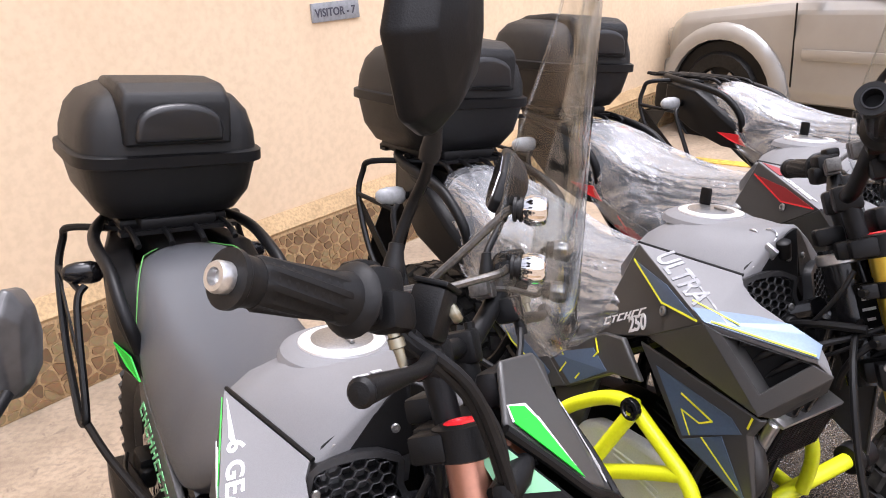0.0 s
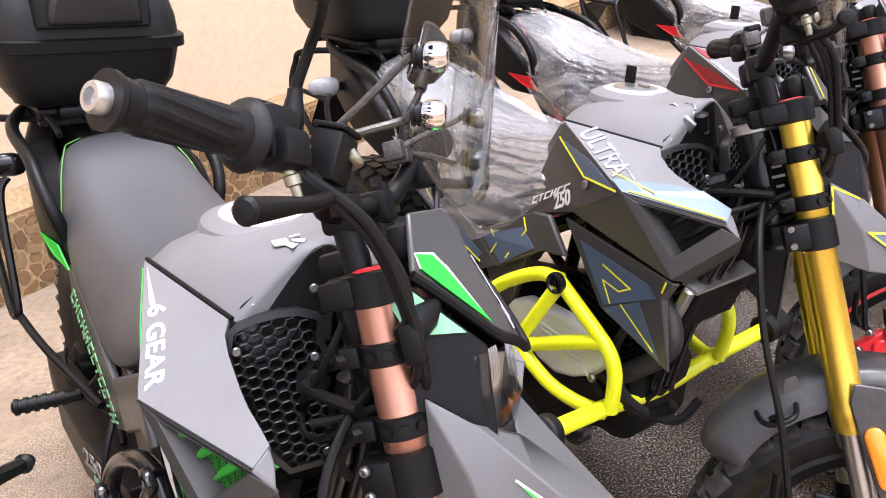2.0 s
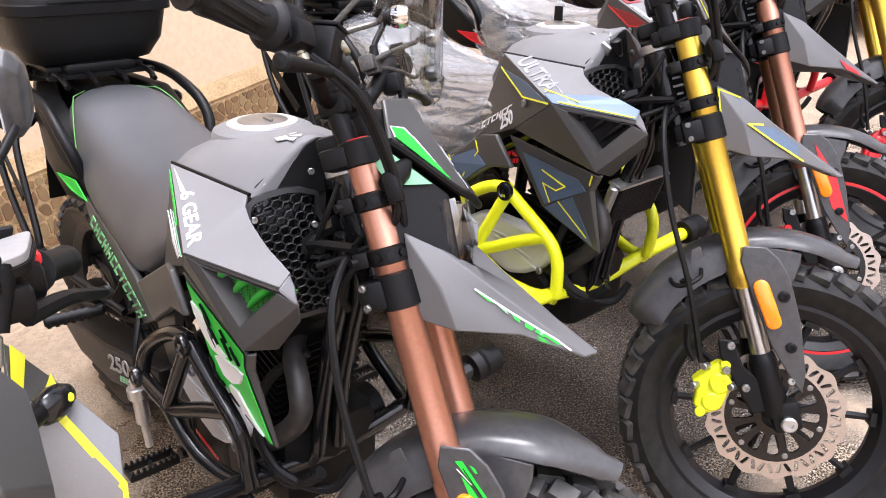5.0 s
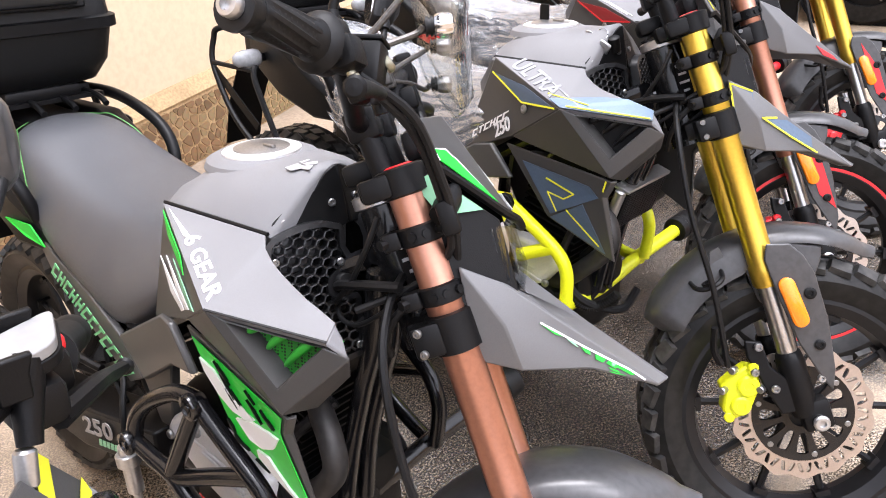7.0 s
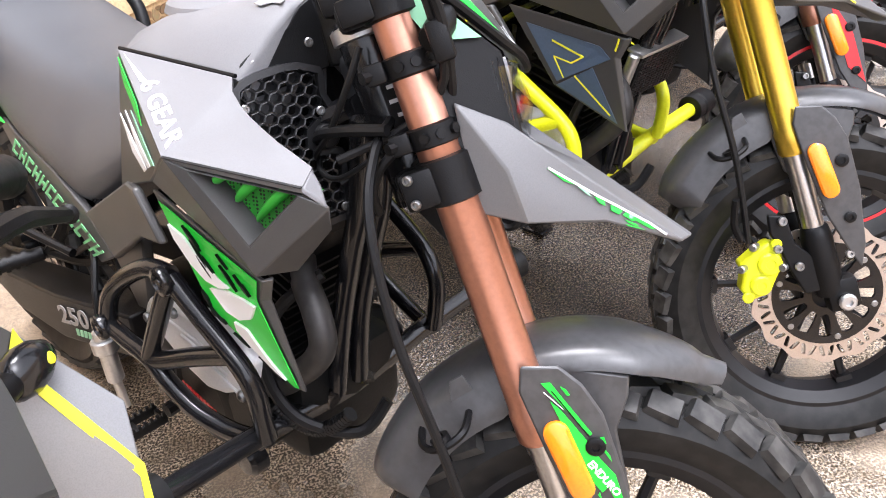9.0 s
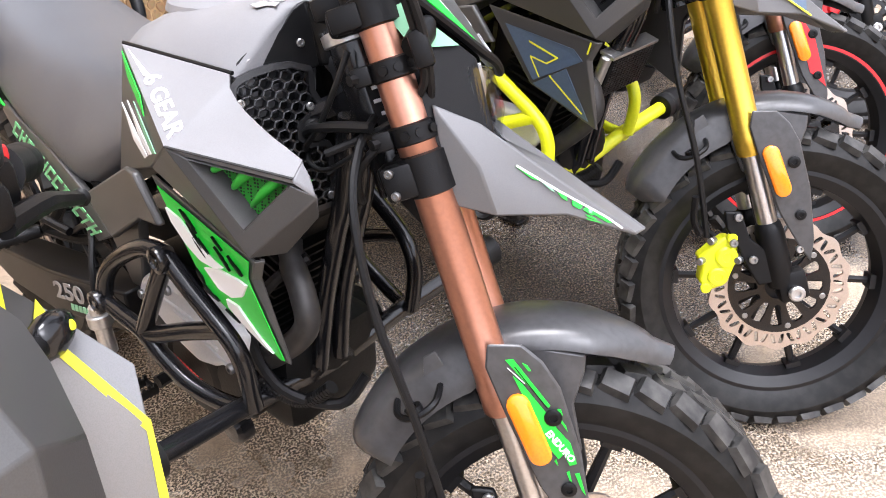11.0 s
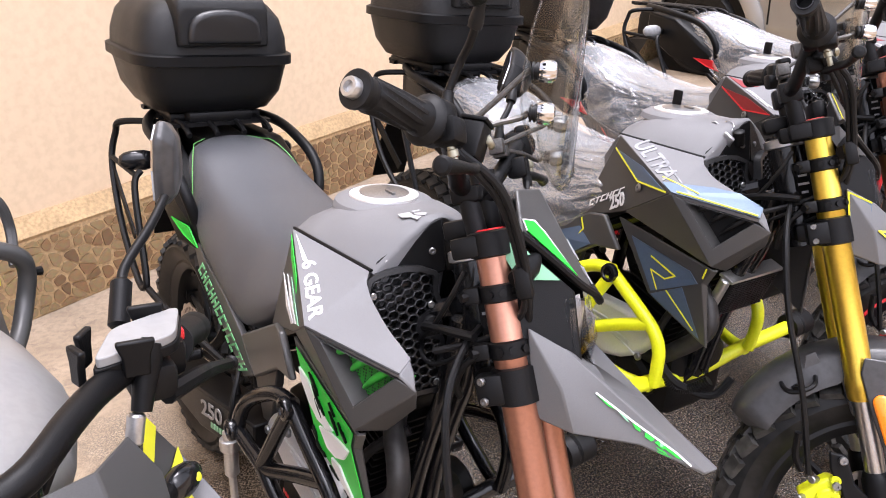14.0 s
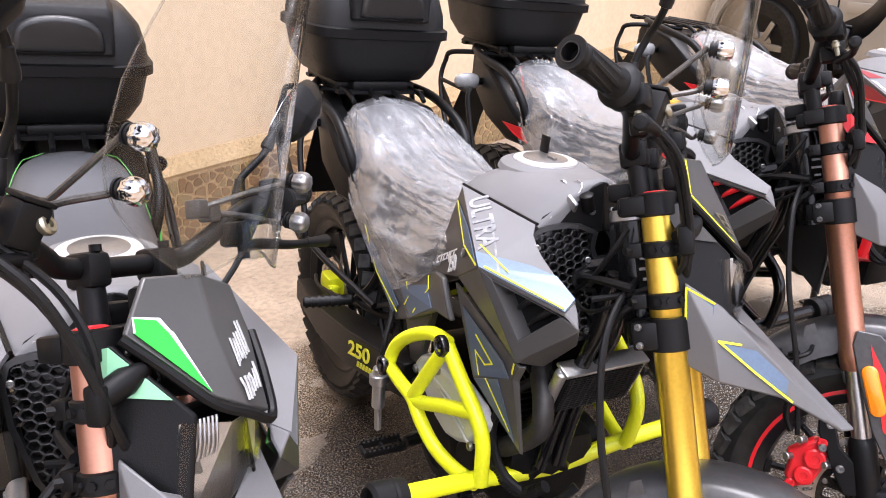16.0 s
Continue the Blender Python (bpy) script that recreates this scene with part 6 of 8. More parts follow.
    part("caliper_bracket", bm, BLACK, cal, "", SF, bevel=0.003)
    for p in ((-0.005, -0.090, -0.462), (0.012, -0.090, -0.42), (0.02, -0.09, -0.50)):
        bm = bmesh.new()
        bezel(bm, p, (0, -1, 0), 0.0075, 0.007)
        part("caliper_bolt", bm, STEEL, cal, "", SF)
    bm = bmesh.new()
    add_tube(bm, [(-0.055, -0.095, -0.43), (-0.06, -0.10, -0.40), (-0.05, -0.11, -0.36)], 0.006, 8)
    part("hose_end", bm, BLACK, cal, "", SF)

    # --- tall clear windscreen on bolted arms
    if c.get("screen"):
        wdir, hdir = V((-0.13, 0.99, 0)).normalized(), V((0.28, 0.0, 1.0)).normalized()
        nn = wdir.cross(hdir).normalized()
        bow = nn if nn.x > 0 else -nn
        cen = V((0.162, 0.060, 0.30))
        nu, nv = 24, 26
        width = [(-0.125, 0.085), (-0.10, 0.120), (-0.06, 0.150), (-0.03, 0.157), (0.0, 0.155), (0.05, 0.150), (0.10, 0.135), (0.17, 0.112), (0.25, 0.098), (0.33, 0.080), (0.36, 0.055), (0.375, 0.02)]
        verts, fcs = [], []
        for j in range(nv + 1):
            v = -0.125 + 0.50 * j / nv
            half = next((a[1] + (b[1] - a[1]) * (v - a[0]) / (b[0] - a[0]) for a, b in zip(width, width[1:]) if a[0] - 1e-6 <= v <= b[0] + 1e-6), 0.02)
            for i in range(nu + 1):
                u = half * (2 * i / nu - 1)
                notch = 0.03 * math.exp(-((u) / 0.05) ** 2) if j == 0 else 0
                verts.append(cen + wdir * u + hdir * (v + notch) - bow * u * u * 2.6 + nn * 0.12 * max(0, v - 0.1) ** 2)
        for j in range(nv):
            for i in range(nu):
                a = j * (nu + 1) + i
                fcs.append((a, a + 1, a + nu + 2, a + nu + 1))
        bm = bmesh.new()
        add_shell(bm, verts, fcs, 0.003)
        scr = part("windscreen", bm, CLEAR, bike, "tall clear acrylic windscreen", S, angle=70)
        scr.visible_shadow = False
        bm = bmesh.new()
        for i in (0, nu):
            add_tube(bm, [verts[j * (nu + 1) + i] for j in range(0, nv + 1, 2)], 0.0014, 8, 3)
        add_tube(bm, [verts[i] for i in range(0, nu + 1, 2)], 0.0014, 8, 3)
        part("screen_edge", bm, EDGE, scr, "polished acrylic edge", S).visible_shadow = False
        for kk, (kp, kr) in enumerate(((V((0.140, -0.085, 0.315)), V((0.03, -0.105, 0.262))), (V((0.130, -0.092, 0.268)), V((0.03, -0.125, 0.258))), (V((0.104, 0.199, 0.288)), V((0.03, 0.10, 0.262))), (V((0.088, 0.208, 0.240)), V((0.03, 0.12, 0.258))))):
            bm = bmesh.new()
            dirn = nn if nn.x > 0 else -nn
            prof = [(0.006, -0.004), (0.0105, -0.003), (0.0122, 0.001), (0.0126, 0.006), (0.0122, 0.011), (0.0108, 0.0145), (0.0075, 0.0165), (0.0, 0.017)]
            mm = aim(kp, kp + dirn)
            seg = 64
            rings = []
            for r, z in prof:
                rings.append([mm @ V((r * (1 + 0.055 * math.cos(a * 8)) * math.cos(a), r * (1 + 0.055 * math.cos(a * 8)) * math.sin(a), z)) for a in (2 * math.pi * k / seg for k in range(seg))])
            add_loft(bm, rings)
            knob = part("knob", bm, CHROME if kk < 2 else STEEL, scr, "fluted chrome knob", S)
            bm = bmesh.new()
            add_rod(bm, kp - dirn * 0.013, kp, 0.0085, 12, 0.002)
            for k in range(2):
                add_rod(bm, kp - dirn * (0.012 - k * 0.005), kp - dirn * (0.0095 - k * 0.005), 0.0104, 16)
            part("knob_washer", bm, RUBBER, knob, "", S)
            bm = bmesh.new()
            e = kp - dirn * 0.014
            add_tube(bm, [kr, kr.lerp(e, 0.5), e + V((-0.010, 0, -0.004)), e], 0.0036, 8, 3)
            add_box(bm, kr, (0.022, 0.018, 0.022), None, 0.003)
            part("screen_arm", bm, ARM, scr, "grey steel screen arm", S)
    return bike


# ---------------------------------------------------------------- top box
def top_box(m, label):
    e = thing("top_box", m, label, "top box", "top boxes")

    def loop(z, w, d, r=0.35):
        out = []
        for k in range(28):
            a = 2 * math.pi * k / 28
            cx, sx = math.cos(a), math.sin(a)
            p = 2.0 / 5.0
            out.append((math.copysign(abs(cx) ** p, cx) * d, math.copysign(abs(sx) ** p, sx) * w, z))
        return out
    bm = bmesh.new()
    add_loft(bm, [loop(0.0, 0.125, 0.12), loop(0.008, 0.145, 0.145), (loop(0.05, 0.172, 0.172)), loop(0.115, 0.186, 0.186), loop(0.125, 0.188, 0.188)])
    part("lower_shell", bm, BOXM, e, "black textured lower shell", angle=50)
    bm = bmesh.new()
    add_loft(bm, [loop(0.118, 0.192, 0.192), loop(0.120, 0.198, 0.198), loop(0.142, 0.198, 0.198), loop(0.146, 0.191, 0.191)])
    part("seam_band", bm, BLACK, e, "moulded black band at the lid seam", angle=40)
    bm = bmesh.new()
    add_loft(bm, [loop(0.140, 0.188, 0.188), loop(0.18, 0.185, 0.185), loop(0.225, 0.172, 0.172), loop(0.255, 0.148, 0.150), loop(0.272, 0.11, 0.115), loop(0.278, 0.05, 0.05)])
    lid = part("lid", bm, BOXM, e, "domed black lid", angle=60)
    # raised centre of the lid with the back pad
    bm = bmesh.new()
    loops = []
    for x, z0, z1, w in ((0.198, 0.166, 0.250, 0.104), (0.190, 0.166, 0.268, 0.108), (0.15, 0.166, 0.286, 0.112), (0.05, 0.17, 0.292, 0.112), (-0.08, 0.17, 0.284, 0.10), (-0.15, 0.17, 0.262, 0.095)):
        loops.append([(x, -w, z0), (x, w, z0), (x, w, z1 - 0.015), (x, w * 0.9, z1), (x, -w * 0.9, z1), (x, -w, z1 - 0.015)])
    add_loft(bm, loops)
    part("lid_rib", bm, BOXM, lid, bevel=0.006)
    bm = bmesh.new()
    def arch_loop(x, w, z0, z1):
        return [(x, -w, z0)] + [(x, -w * math.cos(math.pi * k / 14) ** 1 * (1.0 if k in (0, 14) else 0.985), z0 + 0.02 + (z1 - z0 - 0.02) * math.sin(math.pi * k / 14) ** 0.6) for k in range(15)] + [(x, w, z0)]
    add_loft(bm, [arch_loop(0.196, 0.088, 0.172, 0.250), arch_loop(0.206, 0.086, 0.173, 0.248), arch_loop(0.212, 0.078, 0.178, 0.240)])
    part("back_pad", bm, BOXPAD, lid, "soft black back pad", bevel=0.006)
    bm = bmesh.new()
    add_box(bm, (0.0, 0, -0.012), (0.24, 0.23, 0.024), None, 0.008)
    add_box(bm, (0.13, 0, -0.006), (0.05, 0.16, 0.026), None, 0.008)
    part("mounting_plate", bm, BLACK, e, "black mounting plate")
    return e


# ---------------------------------------------------------------- stickers of each machine
def bars_row(name, q, u0, u1, v0, v1, n, material, parent, lean=0.15, h=0.002, m=None, rnd=3):
    """A row of plain upright bars of the size of lettering."""
    r = random.Random(rnd)
    bm = bmesh.new()
    step = (u1 - u0) / n
    for k in range(n):
        a = u0 + k * step
        w = step * 0.78
        style = r.random()
        strips = [(0, 0.28, 0, 1), (0.28, 1, 0, 0.22), (0.28, 1, 0.78, 1)] if style < 0.45 else [(0, 0.28, 0, 1), (0.72, 1, 0, 1), (0.28, 0.72, 0.4, 0.6)] if style < 0.8 else [(0.36, 0.64, 0, 1), (0, 1, 0.8, 1)]
        for x0, x1, y0, y1 in strips:
            pts = []
            for x, y in ((x0, y0), (x1, y0), (x1, y1), (x0, y1)):
                pts.append(q(a + x * w + lean * step * y, v0 + (v1 - v0) * y, h))
            add_plate(bm, pts, 0.001, q(0, 0, 0) - q(0, 0, 1))
    return part(name, bm, material, parent, "", m, flat=True)


def stroke(q, pts, w, material, parent, name="pinstripe", h=0.0022, m=None):
    """A thin line of width w along (u, v) points of a quad."""
    bm = bmesh.new()
    p3 = [q(u, v, h) for u, v in pts]
    n = (q(0, 0, 1) - q(0, 0, 0)).normalized()
    for a, b in zip(p3, p3[1:]):
        d = (b - a).normalized()
        sd = n.cross(d) * w / 2
        add_plate(bm, [a - sd - d * w * 0.3, b - sd + d * w * 0.3, b + sd + d * w * 0.3, a + sd - d * w * 0.3], 0.001, -n)
    return part(name, bm, material, parent, "", m, flat=True)


def green_set():
    def panel(q, ob, G):
        decal("white_wedge", q, [(0.04, 0.05), (0.30, 0.10), (0.30, 0.20)], WHITE, ob)
        e = (G["low"] - G["tl"]).normalized()
        o = G["tl"].lerp(G["low"], 0.36) + (G["nt"] - G["tl"]).normalized() * 0.012
        up = (G["nt"] - G["tl"])
        m = basis(q(0.33, 0.085, 0.0009), q(0.9, 0.085) - q(0.33, 0.085), q(0.33, 0.5) - q(0.33, 0.085))
        lettering("panel_lettering", "6 GEAR", 0.027, WHITE, ob, m, "white 6 GEAR lettering", 0.0, 1.36)
        ql = quad(G["low"], G["lip"], G["lip"].lerp(G["g6"], 0.4), G["low"].lerp(G["g3"], 0.4))
        stroke(ql, [(0.0, 0.02), (1.0, 0.03)], 0.0025, BLACK, ob, "lip_line", 0.002)

    def side(q, ob, G):
        decal("green_wedge", q, [(0.03, 0.03), (0.04, 0.50), (0.16, 0.62), (0.12, 0.20)], GREEN, ob)
        for k in range(3):
            f0, f1 = 0.36 * k, 0.36 * k + 0.24
            top = [(0.40 - 0.25 * f, 0.06 + 0.43 * f) for f in (f0, f1)]
            mid = [(0.60 - 0.30 * f, 0.44 + 0.34 * f) for f in (f0, f1)]
            low = [(0.75 - 0.36 * f, 0.78 + 0.18 * f) for f in (f0, f1)]
            decal("pale_stripe", q, [top[0], mid[0], low[0], low[1], mid[1]], MINT if k == 2 else WHITE, ob)

    def leg(q, q2, ob):
        return None

    def leg_full(P, ob):
        bm = bmesh.new()
        n = 14
        vs, fs = [], []
        for k in range(n + 1):
            t = 0.03 + 0.94 * k / n
            vs += [P(t, 0.05), P(t, 0.97)]
        for k in range(n):
            fs.append((2 * k, 2 * k + 1, 2 * k + 3, 2 * k + 2))
        add_shell(bm, vs, fs, 0.001)
        part("green_flash", bm, GREEN, ob, flat=True)

        def patch(name, material, pts, h):
            bm = bmesh.new()
            a = [bm.verts.new(P(t, w, h)) for t, w in pts]
            b = [bm.verts.new(P(t, w, h - 0.004)) for t, w in pts]
            for i in range(1, len(pts) - 1):
                bm.faces.new((a[0], a[i], a[i + 1]))
            for i in range(len(pts)):
                bm.faces.new((a[i], b[i], b[(i + 1) % len(pts)], a[(i + 1) % len(pts)]))
            part(name, bm, material, ob, flat=True)
        for pts in ([(0.13, 0.05), (0.14, 0.22), (0.24, 0.34), (0.32, 0.50), (0.35, 0.62), (0.38, 0.46), (0.36, 0.26), (0.30, 0.12), (0.20, 0.03)], [(0.40, 0.26), (0.38, 0.55), (0.41, 0.80), (0.44, 0.93), (0.52, 0.76), (0.54, 0.52), (0.50, 0.36)],
                    [(0.56, 0.36), (0.60, 0.50), (0.70, 0.44), (0.82, 0.34), (0.92, 0.26), (0.88, 0.06), (0.74, 0.14), (0.62, 0.22)]):
            patch("white_flash", WHITE, pts, 0.0066)
        r = random.Random(4)
        for k in range(13):
            t, w, ln = r.uniform(0.02, 0.24), r.uniform(0.25, 0.95), r.uniform(0.06, 0.14)
            patch("black_streak", BLACK, [(t, w), (t + ln * 0.5, w + 0.045), (t + ln, w + 0.08), (t + ln * 0.5, w + 0.025)], 0.0074)
        for k in range(7):
            t, w, ln = r.uniform(0.40, 0.85), r.uniform(0.02, 0.10), r.uniform(0.05, 0.12)
            patch("black_streak", BLACK, [(t, w), (t + ln * 0.5, w + 0.04), (t + ln, w + 0.02), (t + ln * 0.5, w - 0.02)], 0.0074)

    def cover(q, ob):
        bars_row("strip_print", q, 0.02, 0.985, 0.04, 0.93, 12, MINTG, ob, 0.12, 0.0035)

    def cowl(q, q2, ob, S):
        decal("cowl_sticker", q, [(0.72, 0.03), (0.995, 0.10), (0.995, 0.50), (0.76, 0.36)], WHITE, ob, 0.0016, S)
        decal("cowl_sticker", q, [(0.75, 0.05), (0.995, 0.12), (0.995, 0.45), (0.80, 0.32)], GREEN, ob, 0.0024, S)
        decal("cowl_sticker", q2, [(0.0, 0.10), (0.92, 0.16), (0.0, 0.46)], GREEN, ob, 0.0024, S)
        decal("cowl_sticker", q2, [(0.0, 0.46), (0.92, 0.16), (0.90, 0.20), (0.0, 0.52)], WHITE, ob, 0.0016, S)
        q3 = quad((0.114, 0.014, 0.132), (0.138, 0.022, 0.052), (0.137, 0.060, 0.038), (0.092, 0.094, 0.122))
        q4 = quad(q3(0.98, 0.02, 0), q3(0.72, 0.85, 0), q3(0.42, 0.78, 0), q3(0.66, 0.02, 0))
        r = random.Random(7)
        for k in range(6):
            u = 0.12 + 0.15 * k
            stroke(q4, [(u, r.uniform(0.0, 0.25)), (u + 0.05, 0.5), (u + r.uniform(-0.04, 0.10), r.uniform(0.75, 1.0))], 0.0034, PAPER, ob, "cowl_print", 0.0035, S)
        q5 = quad(q3(0.58, 0.20, 0), q3(0.30, 0.80, 0), q3(-0.15, 0.62, 0), q3(0.12, 0.12, 0))
        for k in range(6):
            u = 0.10 + 0.15 * k
            stroke(q5, [(u, r.uniform(0.05, 0.2)), (u + 0.06, 0.5), (u + 0.10, r.uniform(0.7, 1.0))], 0.0030, PAPER, ob, "cowl_print", 0.0035, S)
            if k % 2 == 0:
                stroke(q5, [(u, 0.15), (u + 0.13, 0.22)], 0.0022, PAPER, ob, "cowl_print", 0.0036, S)

    def beak(q, q2, ob, S):
        stroke(q, [(0.06, 0.60), (0.45, 0.66), (0.80, 0.82), (0.97, 0.80)], 0.0022, WHITE, ob, "white_line", 0.0022, S)
        for pts in ([(0.06, 0.58), (0.24, 0.52), (0.30, 0.62), (0.20, 0.63)], [(0.46, 0.60), (0.56, 0.50), (0.60, 0.52), (0.52, 0.64)], [(0.58, 0.64), (0.68, 0.48), (0.74, 0.50), (0.66, 0.68)], [(0.66, 0.74), (0.74, 0.56), (0.84, 0.54), (0.80, 0.64), (0.92, 0.66), (0.90, 0.78), (0.80, 0.80)],
                    [(0.84, 0.44), (0.90, 0.40), (0.94, 0.48), (0.88, 0.52)], [(0.95, 0.30), (0.985, 0.28), (0.985, 0.50), (0.96, 0.46)]):
            decal("beak_sticker", q, pts, GREEN, ob, 0.0016, S)
        for pts in ([(0.32, 0.58), (0.44, 0.52), (0.46, 0.54), (0.36, 0.62)], [(0.70, 0.70), (0.78, 0.58), (0.79, 0.60), (0.73, 0.72)]):
            decal("pale_streak", q, pts, MINT, ob, 0.0024, S)

    def guard(q, ob, S):
        decal("guard_sticker", q, [(0.14, 0.86), (0.28, 0.83), (0.61, 0.67), (0.74, 0.58), (0.97, 0.49), (0.98, 0.34), (0.76, 0.32), (0.70, 0.40), (0.50, 0.36), (0.32, 0.44), (0.26, 0.51), (0.21, 0.71)], GREEN, ob, 0.0016, S)
        for pts in ([(0.11, 0.95), (0.29, 0.98), (0.46, 0.89), (0.75, 0.74), (0.69, 0.72), (0.39, 0.84)], [(0.45, 0.98), (0.54, 0.98), (0.58, 0.95), (0.52, 0.94)], [(0.89, 0.73), (0.97, 0.74), (0.98, 0.70), (0.91, 0.69)],
                    [(0.87, 0.68), (0.98, 0.62), (0.98, 0.58), (0.85, 0.65)], [(0.36, 0.34), (0.44, 0.36), (0.42, 0.31)], [(0.60, 0.27), (0.70, 0.28), (0.66, 0.20), (0.61, 0.22)], [(0.84, 0.26), (0.98, 0.27), (0.98, 0.10), (0.90, 0.14)]):
            decal("green_streak", q, pts, GREEN, ob, 0.0016, S)
        stroke(q, [(0.26, 0.93), (0.66, 0.715)], 0.0009, BLACK, ob, "black_streak", 0.0024, S)
        stroke(q, [(0.09, 0.90), (0.34, 0.84)], 0.0007, WHITE, ob, "white_streak", 0.0020, S)
        lettering("guard_lettering", "ENDURO", 0.0110, WHITE, ob, S @ basis(q(0.39, 0.53, 0.003), q(0.79, 0.36) - q(0.39, 0.53), q(0, 1) - q(0, 0)), "white ENDURO lettering")
    return dict(panel=panel, side=side, leg=leg, leg_full=leg_full, cover=cover, cowl=cowl, beak=beak, guard=guard)


def line_set(fill, fill2, line, word):
    """Slate fields with thin bright outlines."""
    def panel(q, ob, G):
        keys = ["low", "lip", "g6", "g5", "g4", "g3"]
        nn = (G["lip"] - G["low"]).cross(G["g4"] - G["low"]).normalized()
        inner = [G["low"].lerp(G["tl"], 0.16)] + [G[k] for k in keys]
        inner[-1] = G["g3"].lerp(G["low"], 0.25)
        bm = bmesh.new()
        add_shell(bm, [p + nn * 0.0040 for p in inner], [(1, 2, 3), (1, 3, 4), (1, 4, 5), (1, 5, 6), (0, 1, 6)], 0.001)
        part("panel_field", bm, fill2, ob, flat=True)
        qe = quad(G["low"], G["lip"], G["lip"].lerp(G["g6"], 0.4), G["low"].lerp(G["g3"], 0.4))
        stroke(qe, [(0.03, 0.16), (0.97, 0.22)], 0.0028, line, ob, "pinstripe", 0.0058)
        if word:
            q = quad(G["tl"], G["low"], G["low"] + (G["nt"] - G["tl"]), G["nt"])
            m = basis(q(0.17, 0.06, 0.0010), q(0.8, 0.10) - q(0.20, 0.10), q(0.3, 0.6) - q(0.3, 0.1))
            lettering("panel_lettering", word, 0.045, FADED, ob, m, "white %s lettering" % word, 0.0, 0.95)
            stroke(q, [(0.22, 0.36), (0.92, 0.28)], 0.003, FADED, ob, "pinstripe", 0.0012)
            stroke(q, [(0.70, 0.10), (0.82, 0.42)], 0.002, line, ob, "pinstripe", 0.0016)

    def side(q, ob, G):
        if word:
            lettering("side_lettering", "250", 0.034, WHITE, ob, basis(q(0.91, 0.64, 0.0026), q(0.66, 0.72) - q(0.86, 0.52), q(0.73, 0.45) - q(0.86, 0.52)), "white 250 lettering", 0.3)
            qq = quad(q(0.90, 0.17, 0), q(0.57, 0.62, 0), q(0.43, 0.53, 0), q(0.78, 0.09, 0))
            bars_row("side_print", qq, 0.0, 1.0, 0.30, 1.0, 6, WHITE, ob, 0.25, 0.0022, None, 8)
        decal("side_field", q, [(0.13, 0.07), (0.05, 0.52), (0.05, 0.95), (0.25, 0.62)], fill, ob, 0.0016)
        stroke(q, [(0.13, 0.06), (0.25, 0.62), (0.05, 0.96)], 0.003, line, ob)
        bm = bmesh.new()
        bezel(bm, q(0.32, 0.71, 0.001), q(0.3, 0.7, 1) - q(0.3, 0.7, 0), 0.008, 0.004)
        part("side_bolt", bm, STEEL, ob)

    def leg(q, q2, ob):
        decal("leg_field", q, [(0.20, 0.10), (0.98, 0.08), (0.98, 0.94), (0.45, 0.80)], fill, ob, 0.0016)
        decal("leg_field", q2, [(0.02, 0.05), (0.90, 0.05), (0.10, 0.96)], fill, ob, 0.0016)
        stroke(q, [(0.42, 0.30), (0.72, 0.58), (0.80, 0.40)], 0.0026, line, ob)
        stroke(q, [(0.80, 0.40), (0.66, 0.22), (0.97, 0.20)], 0.002, line, ob)
        stroke(q2, [(0.02, 0.55), (0.80, 0.12)], 0.0026, line, ob)
        stroke(q, [(0.05, 0.96), (0.60, 0.97)], 0.003, line, ob)

    def cover(q, ob):
        decal("cover_field", q, [(0.15, 0.1), (0.95, 0.1), (0.9, 0.9), (0.3, 0.9)], fill, ob, 0.0016)
        stroke(q, [(0.12, 0.9), (0.55, 0.12), (0.95, 0.5)], 0.0025, line, ob)

    def knee(q, ob):
        decal("knee_field", q, [(0.15, 0.10), (0.95, 0.14), (0.90, 0.92), (0.30, 0.80)], fill, ob, 0.0020)
        stroke(q, [(0.10, 0.88), (0.42, 0.86), (0.86, 0.30)], 0.0028, line, ob, "pinstripe", 0.0030)
        stroke(q, [(0.10, 0.30), (0.46, 0.28), (0.62, 0.08)], 0.0024, line, ob, "pinstripe", 0.0030)

    def cowl(q, q2, ob, S):
        stroke(q, [(0.1, 0.08), (0.95, 0.10)], 0.003, line, ob, "pinstripe", 0.002, S)
        stroke(q2, [(0.02, 0.10), (0.95, 0.2)], 0.003, line, ob, "pinstripe", 0.002, S)
        bars_row("cowl_print", q2, 0.3, 0.7, 0.5, 0.8, 3, BRASS, ob, 0.3, 0.002, S, 7)

    def beak(q, q2, ob, S):
        decal("beak_field", q, [(0.05, 0.12), (0.62, 0.10), (0.80, 0.30), (0.45, 0.85), (0.1, 0.8)], fill, ob, 0.0016, S)
        decal("beak_field", q2, [(0.1, 0.5), (0.9, 0.5), (0.9, 0.9), (0.1, 0.95)], fill, ob, 0.0016, S)
        stroke(q, [(0.04, 0.55), (0.02, 0.08), (0.55, 0.08), (0.95, 0.2)], 0.0028, line, ob, "pinstripe", 0.0024, S)
        stroke(q2, [(0.08, 0.45), (0.06, 0.95), (0.9, 0.95)], 0.0028, line, ob, "pinstripe", 0.0024, S)

    def guard(q, ob, S):
        if fill is DRED:
            decal("guard_sticker", q, [(0.1, 0.2), (0.9, 0.0), (0.8, 0.6), (0.2, 0.95)], RED, ob, 0.0016, S)
    return dict(panel=panel, side=side, leg=leg, knee=knee, cover=cover, cowl=cowl, beak=beak, guard=guard)


